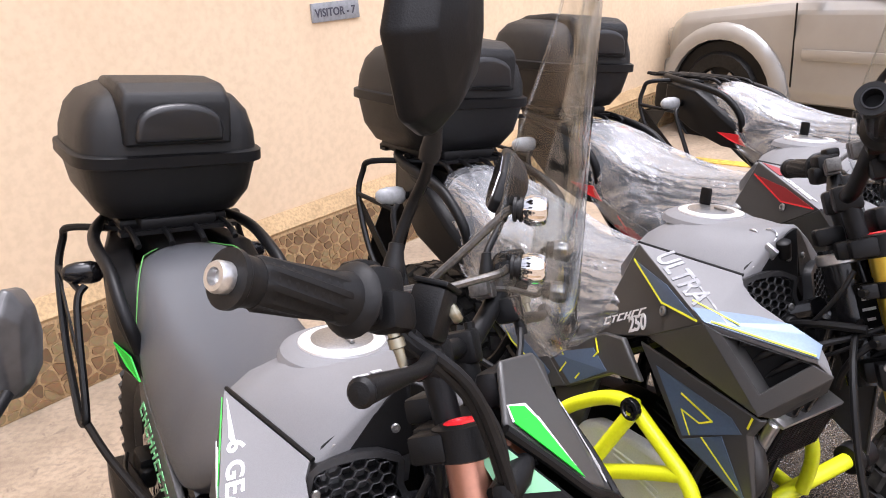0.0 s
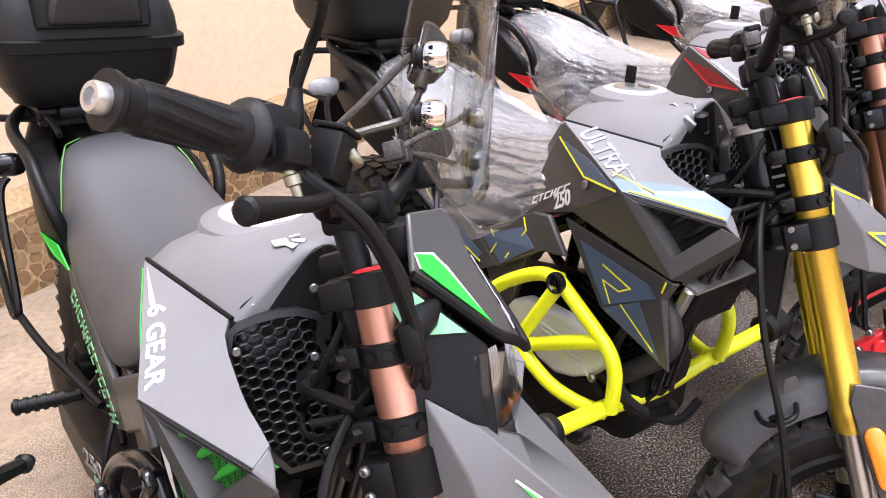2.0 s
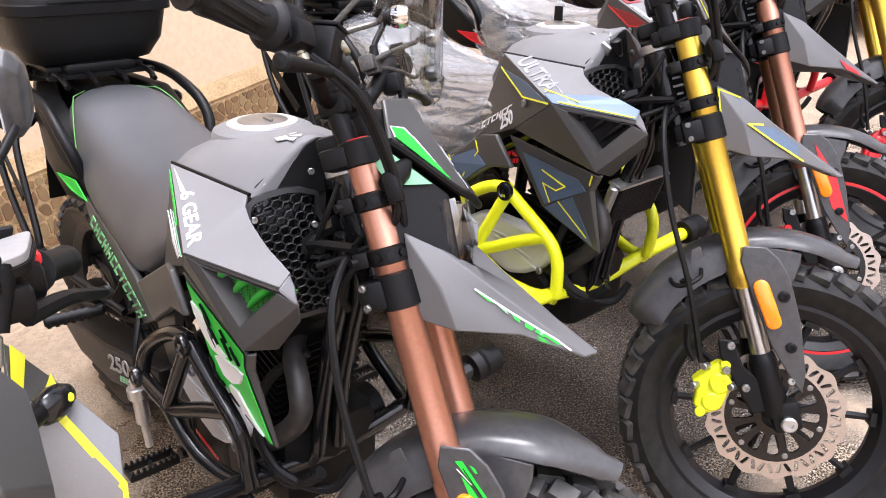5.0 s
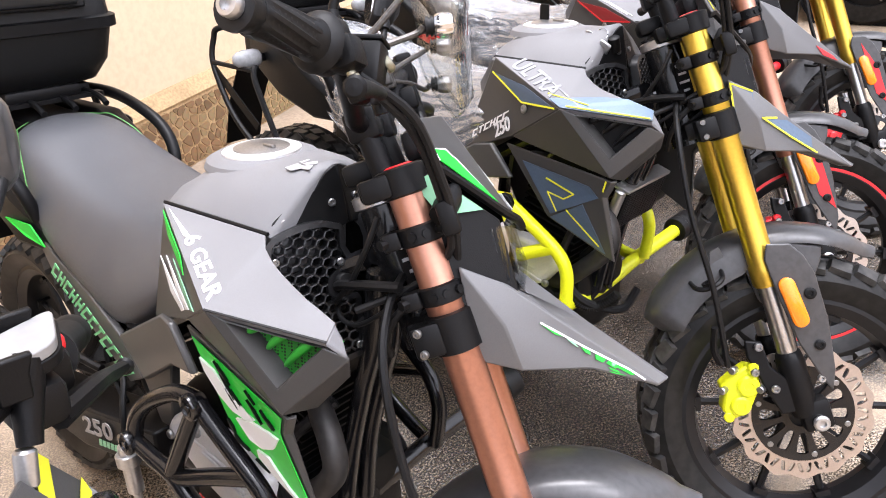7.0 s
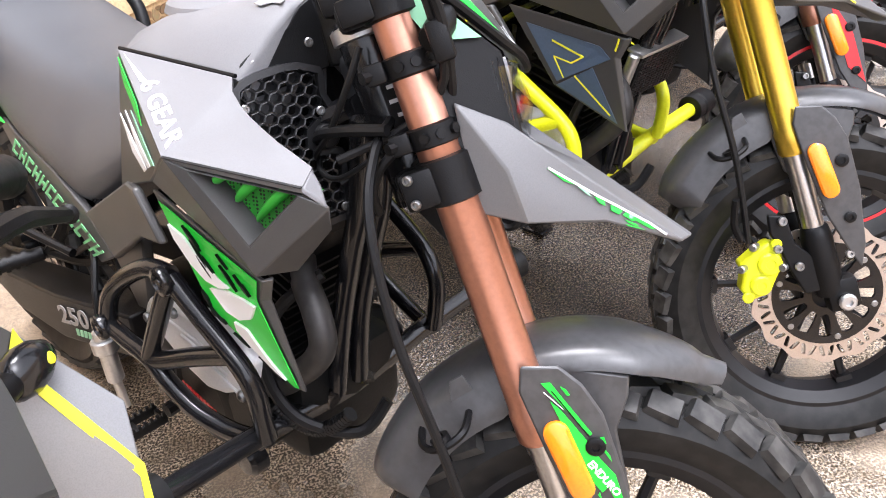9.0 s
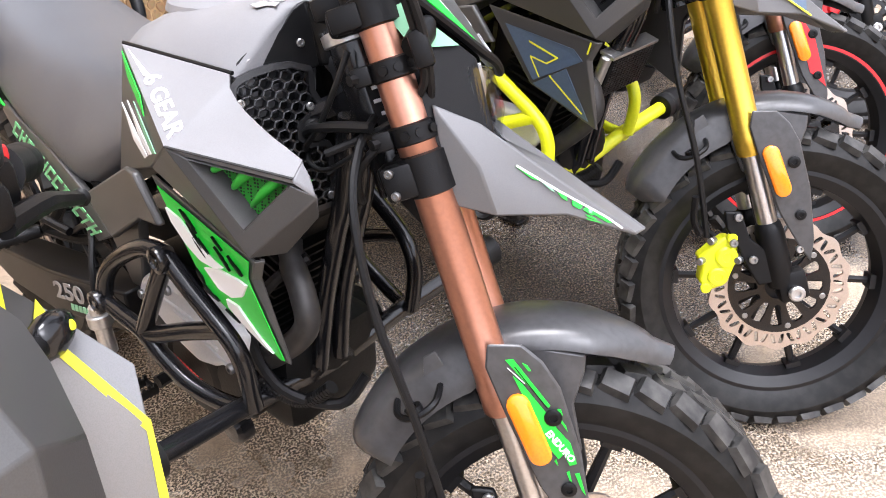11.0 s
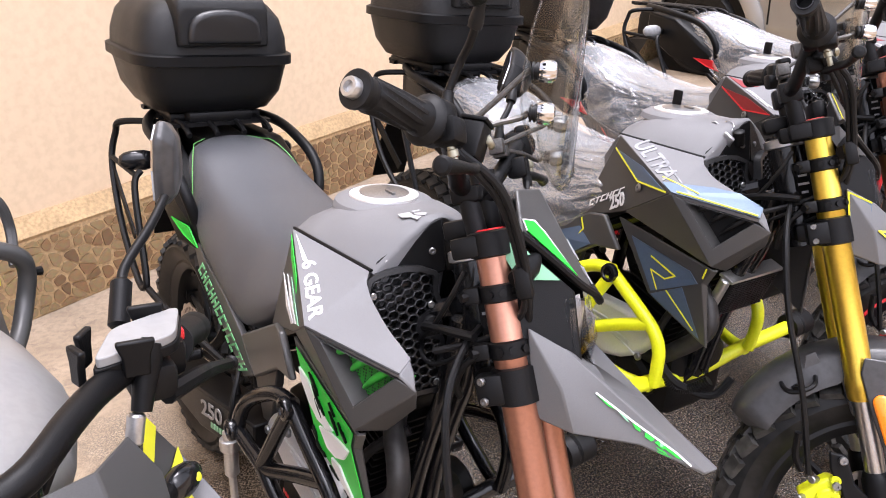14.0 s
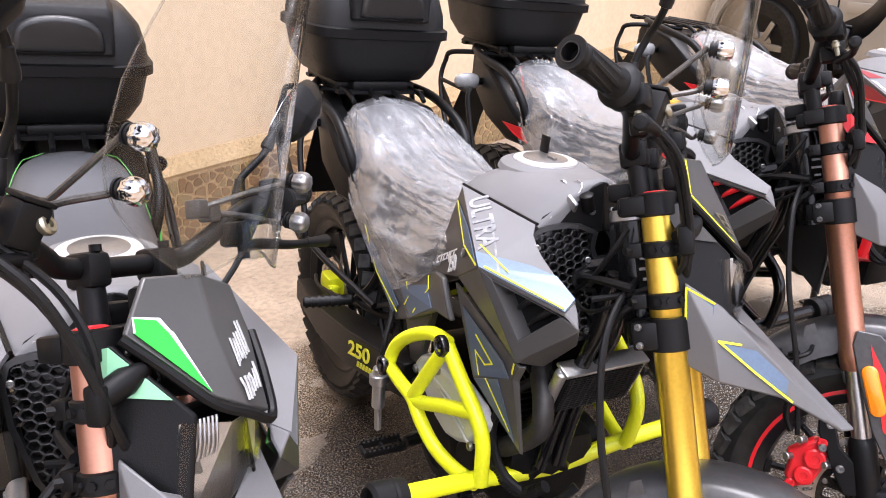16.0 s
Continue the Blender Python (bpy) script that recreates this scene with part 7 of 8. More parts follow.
# ---------------------------------------------------------------- ground and wall
gm = bmesh.new()
bmesh.ops.create_grid(gm, x_segments=60, y_segments=60, size=60.0)
for v in gm.verts:
    if abs(v.co.x) > 58 or abs(v.co.y) > 58:
        v.co.x *= 12
        v.co.y *= 12
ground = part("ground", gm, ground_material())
tagged(ground, "pale concrete yard with dark wet asphalt patches", "ground", "", "structure")

WALL_O, WALL_A = V((-1.05, 2.77, 0)), radians(50.5)
WALL_M = Matrix.Translation(WALL_O) @ Matrix.Rotation(WALL_A, 4, "Z")      # X along the wall, Y behind it
bm = bmesh.new()
add_box(bm, (4.0, 0.125, 1.9), (28.0, 0.25, 3.8))
PLASTER = plaster_material()
wall = part("wall_north", bm, PLASTER, None, "", WALL_M, flat=True)
tagged(wall, "cream plastered boundary wall with faint brown stains", "wall", "", "structure")
bm = bmesh.new()
add_loft(bm, [[(x, -0.045, 0.285), (x, -0.045, 0.0), (x, -0.0, 0.0), (x, 0.0, 0.36), (x, -0.012, 0.362), (x, -0.052, 0.298)] for x in (-10.0, 18.0)])
# Walls added out of view to close the yard and block low sky light.
for nm, mm, sz in (("unseen_wall_south", Matrix.Translation((4.0, -8.5, 1.1)), (28.0, 0.3, 2.2)), ("unseen_wall_east", Matrix.Translation((17.8, -4.2, 1.1)), (0.3, 8.4, 2.2)), ("unseen_wall_west", Matrix.Translation((-9.8, -4.2, 1.1)), (0.3, 8.4, 2.2))):
    wb = bmesh.new()
    add_box(wb, (0, 0, 0), sz, mm)
    tagged(part(nm, wb, PLASTER, None, "", WALL_M, flat=True), "plain plastered wall added out of view to block low sky light", "wall", "", "structure")
plinth = part("wall_plinth", bm, mat("yellow_mortar", (0.52, 0.36, 0.19), 0.85, 0.0, 0.3, 90, 0.5, 0.35), None, "", WALL_M, flat=True)
tagged(plinth, "mortar plinth faced with crazy paving stones", "plinth", "", "structure")


def voronoi_cells(pts, x0, x1, z0, z1, reach=0.30):
    out = []
    for i, p in enumerate(pts):
        poly = [(x0, z0), (x1, z0), (x1, z1), (x0, z1)]
        poly = [(max(p[0] - reach, x0), z0), (min(p[0] + reach, x1), z0), (min(p[0] + reach, x1), z1), (max(p[0] - reach, x0), z1)]
        for j, o in enumerate(pts):
            if i == j or abs(o[0] - p[0]) > reach * 1.4:
                continue
            mx, mz, dx, dz = (p[0] + o[0]) / 2, (p[1] + o[1]) / 2, o[0] - p[0], o[1] - p[1]
            res = []
            for a, b in zip(poly, poly[1:] + poly[:1]):
                da = (a[0] - mx) * dx + (a[1] - mz) * dz
                db = (b[0] - mx) * dx + (b[1] - mz) * dz
                if da <= 0:
                    res.append(a)
                if da * db < 0:
                    t = da / (da - db)
                    res.append((a[0] + (b[0] - a[0]) * t, a[1] + (b[1] - a[1]) * t))
            poly = res
            if len(poly) < 3:
                break
        if len(poly) >= 3:
            out.append((p, poly))
    return out


def stone_polys(rnd, x0, x1):
    pts = []
    r = random.Random(rnd)
    tries = 0
    while tries < 2600 * (x1 - x0) / 4:
        tries += 1
        p = (r.uniform(x0, x1), r.uniform(0.0, 0.285))
        need = r.choice((0.035, 0.045, 0.06, 0.085))
        if all((p[0] - q[0]) ** 2 + (p[1] - q[1]) ** 2 > need * need for q in pts[-260:]):
            pts.append(p)
    out = []
    for p, poly in voronoi_cells(pts, x0, x1, 0.004, 0.278, 0.2):
        cx, cz = sum(a for a, _ in poly) / len(poly), sum(b for _, b in poly) / len(poly)
        k = r.uniform(0.74, 0.90)
        pl = []
        for (a, b), (a2, b2) in zip(poly, poly[1:] + poly[:1]):
            for t in (0.22, 0.78):
                px, pz = a + (a2 - a) * t, b + (b2 - b) * t
                pl.append((cx + (px - cx) * k, cz + (pz - cz) * k))
        out.append((cx, cz, pl))
    return out


STONE = stone_material()


def stone_mesh(bm, cx, cz, pl, ox, oz):
    a = [bm.verts.new((x - ox, -0.044, z - oz)) for x, z in pl]
    b = [bm.verts.new((cx + (x - cx) * 0.96 - ox, -0.050, cz + (z - cz) * 0.96 - oz)) for x, z in pl]
    n = len(pl)
    bm.faces.new(b)
    for k in range(n):
        bm.faces.new((a[k], a[(k + 1) % n], b[(k + 1) % n], b[k]))


def lay_stones():
    near = sorted(stone_polys(5, -1.6, 3.4), key=lambda s: abs(s[0] - 0.3))
    rest = near[295:] + stone_polys(6, 3.4, 9.0)
    for cx, cz, pl in near[:295]:
        bm = bmesh.new()
        stone_mesh(bm, cx, cz, pl, cx, cz)
        st = part("stone", bm, STONE, plinth, flat=True)
        st.matrix_world = WALL_M @ Matrix.Translation((cx, 0, cz))
    bm = bmesh.new()
    for cx, cz, pl in rest:
        stone_mesh(bm, cx, cz, pl, 0, 0)
    tagged(part("stones", bm, STONE, plinth, "", None, flat=True), "", "", "", "stuff").matrix_world = WALL_M


# parking sign on the wall
bm = bmesh.new()
add_box(bm, (0.895, -0.006, 1.150), (0.275, 0.012, 0.078), None, 0.002)
sign = part("parking_sign", bm, mat("grey_sign_plate", (0.30, 0.31, 0.33), 0.5, 0.2, 0.2, 60, 0.0, 0.3), None, "", WALL_M)
tagged(sign, "grey parking sign plate screwed to the cream wall", "sign")
lettering("sign_lettering", "VISITOR - 7", 0.047, mat("dark_sign_ink", (0.05, 0.05, 0.07), 0.6), sign, WALL_M @ basis((0.772, -0.0135, 1.133), (1, 0, 0), (0, 0, 1)), "dark VISITOR - 7 lettering")
# yellow bay line at the foot of the wall
bm = bmesh.new()
add_box(bm, (3.3, -0.85, 0.003), (0.10, 1.6, 0.006))
line = part("bay_line", bm, mat("worn_yellow_line", (0.62, 0.42, 0.05), 0.7, 0.0, 0.5, 40, 0.2, 0.5), None, "", WALL_M, flat=True)
tagged(line, "worn yellow painted parking bay line", "road marking")


# ---------------------------------------------------------------- the row of motorcycles
HEAD, STAND = -56.0, 7.5


def stand_at(x, y, head=HEAD, lean=STAND):
    return Matrix.Translation((x, y, 0)) @ Matrix.Rotation(radians(head), 4, "Z") @ Matrix.Rotation(radians(-lean), 4, "X")


PLACE_A = stand_at(-0.245, 0.760)
PLACE_B = stand_at(0.327, 1.153)
PLACE_C = stand_at(0.690, 1.600)
PLACE_D = stand_at(1.250, 2.080)
red_set = line_set(DRED, DRED, RED, "")


def red_panel(q, ob, G):
    decal("red_wedge", q, [(0.02, 0.04), (0.30, 0.05), (0.10, 0.42)], DRED, ob)
    bars_row("panel_print", q, 0.36, 0.80, 0.05, 0.13, 6, WHITE, ob, 0.2, 0.0024)
    ql = quad(G["low"], G["lip"], G["lip"].lerp(G["g6"], 0.4), G["low"].lerp(G["g3"], 0.4))
    stroke(ql, [(0.0, 0.02), (1.0, 0.03)], 0.0025, BLACK, ob, "lip_line", 0.002)


def red_beak(q, q2, ob, S):
    decal("beak_sticker", q, [(0.55, 0.50), (0.96, 0.14), (0.97, 0.60), (0.80, 0.70)], RED, ob, 0.0020, S)


red_set.update(panel=red_panel, beak=red_beak)
motorcycle(PLACE_A, "grey trail motorcycle with green stickers and copper fork", dict(
    accent=GREEN, fork=COPPER, fork_label="copper anodised fork tube", crash=GLOSS, crash_label="gloss black tubular crash bar", piping=PIPE_GREEN, caliper=BLACK, caliper_label="black front brake caliper",
    guard_up=0.018, signal=GLOSS, fin=DGREEN, mesh=LGREEN, mesh_label="green mesh lining", screen=True, tank_sticker=True, panel_label="satin grey tank panel with white lettering", cowl_label="dark grey headlight cowl with green wedge",
    cowl_side=MINT, beak_label="grey pointed beak with green tip sticker", guard_label="fork guard with green splash sticker", mirrors=True, **green_set()))
motorcycle(PLACE_B, "grey trail motorcycle with neon crash bars and gold fork", dict(
    accent=YELLOW, fork=GOLD, fork_label="gold anodised fork tube", crash=NEON, crash_label="neon yellow crash bar", piping=BLACK, caliper=NEON, caliper_label="neon yellow front brake caliper",
    film=True, cooler=True, screen=True, key=True, bar_end=False, panel_label="grey tank panel with slate blue sticker", cowl_label="dark grey headlight cowl with yellow pinstripe", cowl_side=DARK,
    beak_label="grey beak with blue fields outlined in yellow", guard_label="plain dark grey fork guard", mirrors=False, **line_set(BLUE, SKYB, YELLOW, "ULTRA")))
motorcycle(PLACE_C, "grey trail motorcycle with red trim and copper fork", dict(
    accent=RED, fork=COPPER, fork_label="copper anodised fork tube", crash=GLOSS, crash_label="gloss black tubular crash bar", piping=RED, caliper=RED, caliper_label="red front brake caliper",
    film=True, screen=False, key=True, fin=RED, stripe=RED, handguard=True, panel_label="grey tank panel with red edge", cowl_label="dark grey headlight cowl with red edge", cowl_side=RED,
    beak_label="plain grey pointed beak", guard_label="fork guard with red splash sticker", mirrors=False, mirror=False, **red_set))
motorcycle(PLACE_D, "grey trail motorcycle with red tail and gold fork", dict(
    accent=RED, fork=GOLD, fork_label="gold anodised fork tube", crash=RED, crash_label="red tubular crash bar", piping=RED, caliper=RED, caliper_label="red front brake caliper",
    film=True, screen=False, panel_label="grey tank panel with red edge", cowl_label="dark grey headlight cowl", cowl_side=RED,
    beak_label="plain grey pointed beak", guard_label="plain dark fork guard", mirrors=False, mirror=False, **red_set))
BOX_AT = Matrix.Translation((-0.835, 0, 0.893)) @ Matrix.Scale(0.9, 4)
first = top_box(PLACE_A @ BOX_AT, "domed black top box on the rear rack")
copy_thing(first, PLACE_B @ Matrix.Translation((-0.835, 0, 0.893)))
copy_thing(first, PLACE_C @ Matrix.Translation((-0.835, 0, 0.893)))


# ---------------------------------------------------------------- the low grey and yellow motorcycle at the row's end
def low_motorcycle(m):
    e = thing("motorcycle", m, "grey and yellow motorcycle with phone holder and faceted fairing", "motorcycle", "parked motorcycles")
    bm = bmesh.new()
    add_tube(bm, [(0.46, -0.86, 0.84), (0.46, -0.76, 0.88), (0.45, -0.66, 0.875), (0.44, -0.60, 0.87), (0.43, -0.555, 0.88), (0.38, -0.514, 0.887), (0.335, -0.478, 0.885), (0.26, -0.412, 0.868), (0.15, -0.347, 0.824)], 0.0125, 14)
    bars = part("handlebar", bm, BLACK, e, "black handlebar")
    a, b = V((0.245, -0.400, 0.861)), V((0.142, -0.343, 0.821))
    ln = (b - a).length
    bm = bmesh.new()
    prof = [(0.012, -0.004), (0.024, -0.003), (0.024, 0.003), (0.017, 0.006)]
    for k in range(9):
        prof += [(0.0162, 0.01 + k * (ln - 0.02) / 9), (0.0172, 0.014 + k * (ln - 0.02) / 9)]
    prof += [(0.019, ln - 0.004), (0.019, ln), (0.012, ln + 0.002), (0, ln + 0.002)]
    add_lathe(bm, prof, aim(a, b), 20)
    part("grip", bm, RUBBER, bars, "black rubber grip")
    bm = bmesh.new()
    add_box(bm, (0.268, -0.412, 0.866), (0.042, 0.036, 0.040), None, 0.01)
    add_box(bm, (0.305, -0.435, 0.866), (0.045, 0.042, 0.038), None, 0.010)
    part("switch_housing", bm, BLACK, bars, "black switch housing")
    bm = bmesh.new()
    add_box(bm, (0.266, -0.400, 0.885), (0.022, 0.014, 0.012), None, 0.003)
    part("stop_switch", bm, RED, bars, "red stop switch")
    bm = bmesh.new()
    add_tube(bm, [(0.318, -0.425, 0.850), (0.285, -0.385, 0.842), (0.245, -0.358, 0.822), (0.190, -0.319, 0.791)], (0.010, 0.0065), 8)
    add_lathe(bm, [(0.006, 0), (0.009, 0.004), (0.006, 0.012)], aim((0.192, -0.320, 0.792), (0.182, -0.311, 0.788)), 12)
    part("lever", bm, BLACK, bars, "black hand lever")
    # rubber boot and cable below the lever
    bm = bmesh.new()
    add_lathe(bm, [(0.009, 0), (0.010, 0.015), (0.0135, 0.045), (0.0135, 0.06), (0.009, 0.065)], aim((0.335, -0.452, 0.850), (0.318, -0.440, 0.89)), 16)
    part("lever_boot", bm, BLACK, bars, "black rubber cable boot")
    bm = bmesh.new()
    add_rod(bm, (0.345, -0.463, 0.825), (0.338, -0.457, 0.851), 0.008, 12, 0.002)
    part("cable_ferrule", bm, ALU, bars, "bright cable ferrule")
    bm = bmesh.new()
    add_tube(bm, [(0.345, -0.463, 0.827), (0.355, -0.47, 0.79), (0.37, -0.50, 0.72), (0.36, -0.58, 0.62)], 0.0055, 8)
    add_tube(bm, [(0.33, -0.50, 0.87), (0.34, -0.53, 0.82), (0.35, -0.57, 0.74), (0.33, -0.62, 0.68)], 0.006, 8)
    part("cable", bm, RUBBER, e)
    # mirror
    bm = bmesh.new()
    add_tube(bm, [(0.240, -0.445, 0.885), (0.215, -0.434, 0.915), (0.192, -0.424, 0.930), (0.150, -0.385, 0.956), (0.118, -0.360, 0.975)], 0.0052, 10)
    add_rod(bm, (0.240, -0.445, 0.888), (0.205, -0.431, 0.922), 0.0105, 12, 0.003)
    stem = part("mirror_stem", bm, BLACK, e, "black mirror stem")
    ctr = V((0.088, -0.350, 1.002))
    mm = basis(ctr, (-0.86, 0.51, 0.0), (-0.12, 0.12, 1)) @ Matrix.Diagonal((0.92, 1.12, 0.62, 1.0))
    pr = [(-0.022, -0.036), (-0.031, 0.0), (-0.028, 0.034), (-0.010, 0.048), (0.018, 0.042), (0.034, 0.008), (0.028, -0.03), (0.0, -0.042)]
    bm = bmesh.new()
    add_loft(bm, [[mm @ V((x * q, y * q, z)) for x, y in pr] for q, z in ((0.93, -0.010), (1.0, -0.004), (0.97, 0.008), (0.7, 0.024), (0.3, 0.030))])
    part("mirror_head", bm, MUD, stem, "dark grey mirror shell", bevel=0.003)
    bm = bmesh.new()
    add_plate(bm, [mm @ V((x * 0.9, y * 0.9, -0.0125)) for x, y in pr], 0.002, mm.to_3x3() @ V((0, 0, 1)))
    part("mirror_glass", bm, CHROME, stem, "mirror glass", flat=True)
    # fairing: nose shield with folded facets and yellow edge
    bm = bmesh.new()
    right = [(0.375, -0.477, 0.854), (0.430, -0.512, 0.868), (0.450, -0.56, 0.872), (0.366, -0.450, 0.803), (0.420, -0.456, 0.800), (0.500, -0.500, 0.810), (0.525, -0.57, 0.82), (0.462, -0.462, 0.770), (0.49, -0.47, 0.70), (0.545, -0.52, 0.69), (0.56, -0.59, 0.69), (0.47, -0.50, 0.60), (0.53, -0.55, 0.58), (0.545, -0.60, 0.58)]
    F = right + [(x, -1.26 - y, z) for x, y, z in right]
    nf = len(right)
    fr = [(0, 3, 4, 5, 1), (1, 5, 6, 2), (5, 4, 7), (5, 7, 8, 9), (5, 9, 10, 6), (8, 11, 12, 9), (9, 12, 13, 10)]
    mid = [(2, 6, 6 + nf, 2 + nf), (6, 10, 10 + nf, 6 + nf), (10, 13, 13 + nf, 10 + nf)]
    add_shell(bm, F, fr + [tuple(k + nf for k in reversed(f)) for f in fr] + mid, 0.005)
    nose = part("nose_fairing", bm, DARK, e, "dark grey faceted nose fairing", bevel=0.002, angle=20)
    for sg in (0, 1):
        bm = bmesh.new()
        o_ = 1 if not sg else -1
        add_loft(bm, [[p + V((0, 0, 0.0015)), p + V((0.8, -0.45 * o_, 0.2)) * w, p + V((0.8, -0.35 * o_, 0.0)) * w, p + V((-0.002, 0.003 * o_, -0.002))] for p, w in
                      ((V(F[3 + sg * nf]), 0.002), (V(F[3 + sg * nf]).lerp(V(F[4 + sg * nf]), 0.5), 0.005), (V(F[4 + sg * nf]), 0.008), (V(F[7 + sg * nf]), 0.009), (V(F[7 + sg * nf]).lerp(V(F[8 + sg * nf]), 0.5), 0.002))])
        part("edge_stripe", bm, YELLOW, nose, "yellow fairing edge")
    bm = bmesh.new()
    add_box(bm, (0.55, -0.63, 0.63), (0.02, 0.12, 0.09), None, 0.008)
    part("headlight", bm, LENS, nose, "clear headlight")
    # side wings with yellow stripes
    for s in (1, -1):
        def pt(x, y, z):
            return V((x, -0.63 + (y + 0.63) * s, z))
        W = {"a": pt(0.250, -0.438, 0.799), "b": pt(0.285, -0.407, 0.760), "c": pt(0.360, -0.377, 0.722), "d": pt(0.392, -0.392, 0.60), "e": pt(0.322, -0.453, 0.779), "f": pt(0.325, -0.420, 0.755), "g": pt(0.345, -0.452, 0.738),
             "h": pt(0.388, -0.440, 0.60), "k": pt(0.398, -0.412, 0.60)}

        def wing_part(name, faces, material, label, h=0.0, parent=None):
            keys = sorted({k for fc in faces for k in fc})
            bm = bmesh.new()
            add_shell(bm, [W[k] + V((h * 0.6, h * s, h * 0.6)) for k in keys], [tuple(keys.index(k) for k in (fc if s == 1 else fc[::-1])) for fc in faces], 0.005 if not h else 0.001)
            return part(name, bm, material, parent or e, label, bevel=0.0015 if not h else 0, angle=20)
        L_ = lambda p, r, t: W[p].lerp(W[r], t)
        W["n"] = L_("c", "d", 0.40)
        wing = wing_part("side_wing", [("a", "e", "f", "b")], DARK, "dark grey side wing with yellow stripes")
        wing_part("wing_flank", [("b", "f", "n", "c")], MIDGREY, "grey outer wing face", 0.0, wing)
        wing_part("wing_panel", [("e", "g", "f"), ("g", "h", "n", "f"), ("h", "d", "n")], ROCKGREY, "paler grey lower wing panel", 0.0, wing)
        W.update(s1=L_("a", "b", 0.10), s2=L_("a", "b", 0.40), s3=L_("e", "f", 0.24), s4=L_("a", "e", 0.97), t1=L_("b", "f", 0.30), t2=L_("b", "a", 0.12), t3=L_("e", "f", 0.62), t4=L_("e", "f", 0.90),
                 u1=L_("f", "g", 0.22), u2=L_("n", "h", 0.10), u3=L_("d", "h", 0.16))
        wing_part("yellow_wedge", [("s1", "s4", "s3", "s2")], YELLOW, "", 0.0016, wing)
        wing_part("yellow_wedge", [("t2", "t3", "t4", "t1")], YELLOW, "", 0.0022, wing)
        wing_part("yellow_stripe", [("f", "u1", "u2", "n"), ("n", "u2", "u3", "d")], YELLOW, "", 0.0018, wing)
    bm = bmesh.new()
    add_rod(bm, (0.385, -0.470, 0.776), (0.352, -0.438, 0.770), 0.010, 12, 0.002)
    signal = part("front_turn_signal", bm, BLACK, e, "black front turn signal with amber lens")
    bm = bmesh.new()
    o_, d_ = V((0.354, -0.440, 0.770)), V((-0.60, 0.75, -0.12)).normalized()
    u_ = d_.cross(V((0, 0, 1))).normalized()
    v_ = u_.cross(d_)
    add_loft(bm, [[o_ + d_ * k + u_ * (r * 0.80 * math.cos(a)) + v_ * (r * math.sin(a)) for a in (2 * math.pi * i / 16 for i in range(16))] for k, r in ((0.0, 0.008), (0.006, 0.015), (0.018, 0.018), (0.032, 0.016), (0.044, 0.010), (0.050, 0.003))])
    part("signal_shell", bm, GLOSS, signal, "rounded glossy black shell", angle=60)
    bm = bmesh.new()
    add_lathe(bm, [(0.0045, 0.0), (0.0045, 0.001), (0.003, 0.002), (0.0, 0.002)], aim(o_ + d_ * 0.030 + u_ * 0.0115 + v_ * 0.004, o_ + d_ * 0.030 + u_ * 0.1 + v_ * 0.05), 14)
    part("signal_lens", bm, YELLOW, signal, "amber lens")
    # tank, seat, tail
    def hump(rows, n=16):
        return [[(x, -0.63 + w * math.cos(k * math.pi * 2 / n), z + h * math.sin(k * math.pi * 2 / n)) for k in range(n)] for x, w, z, h in rows]
    bm = bmesh.new()
    add_loft(bm, hump([(0.34, 0.08, 0.78, 0.05), (0.27, 0.13, 0.765, 0.075), (0.14, 0.155, 0.745, 0.105), (-0.05, 0.14, 0.70, 0.12), (-0.13, 0.10, 0.68, 0.09)]))
    part("tank", bm, PALE, e, "grey fuel tank", angle=60)
    bm = bmesh.new()
    add_loft(bm, hump([(-0.10, 0.08, 0.66, 0.07), (-0.22, 0.11, 0.67, 0.06), (-0.40, 0.13, 0.70, 0.05), (-0.60, 0.11, 0.75, 0.04), (-0.70, 0.06, 0.77, 0.03)]))
    part("seat", bm, SEATM, e, "dark vinyl saddle", angle=60)
    bm = bmesh.new()
    add_loft(bm, hump([(-0.35, 0.14, 0.62, 0.06), (-0.60, 0.13, 0.69, 0.06), (-0.80, 0.07, 0.75, 0.035), (-0.88, 0.04, 0.77, 0.02)], 8))
    tail = part("tail_fairing", bm, DARK, e, "dark grey tail fairing with yellow stripe", angle=30)
    for s in (1, -1):
        def pt(x, y, z):
            return V((x, -0.63 + (y + 0.63) * s, z))
        bm = bmesh.new()
        add_tube(bm, [pt(-0.38, -0.52, 0.765), pt(-0.39, -0.485, 0.757), pt(-0.40, -0.455, 0.735), pt(-0.41, -0.448, 0.70), pt(-0.40, -0.458, 0.655), pt(-0.36, -0.475, 0.62), pt(-0.30, -0.50, 0.60)], 0.015, 10)
        rail = part("grab_rail", bm, DARK, e, "dark grey grab rail")
        bm = bmesh.new()
        add_tube(bm, [pt(-0.50, -0.52, 0.82), pt(-0.50, -0.49, 0.82), pt(-0.50, -0.465, 0.80), pt(-0.50, -0.455, 0.75), pt(-0.46, -0.46, 0.70)], 0.009, 8)
        part("rail_loop", bm, DARK, rail)
        bm = bmesh.new()
        add_rod(bm, pt(-0.41, -0.452, 0.705), pt(-0.42, -0.425, 0.70), 0.008, 8)
        part("rail_hook", bm, BLACK, rail)
    for s in (1, -1):
        bm = bmesh.new()
        add_box(bm, (-0.55, -0.63 + 0.142 * s, 0.685), (0.22, 0.004, 0.018))
        part("tail_stripe", bm, YELLOW, tail, "yellow tail stripe")
    # running gear
    bm = bmesh.new()
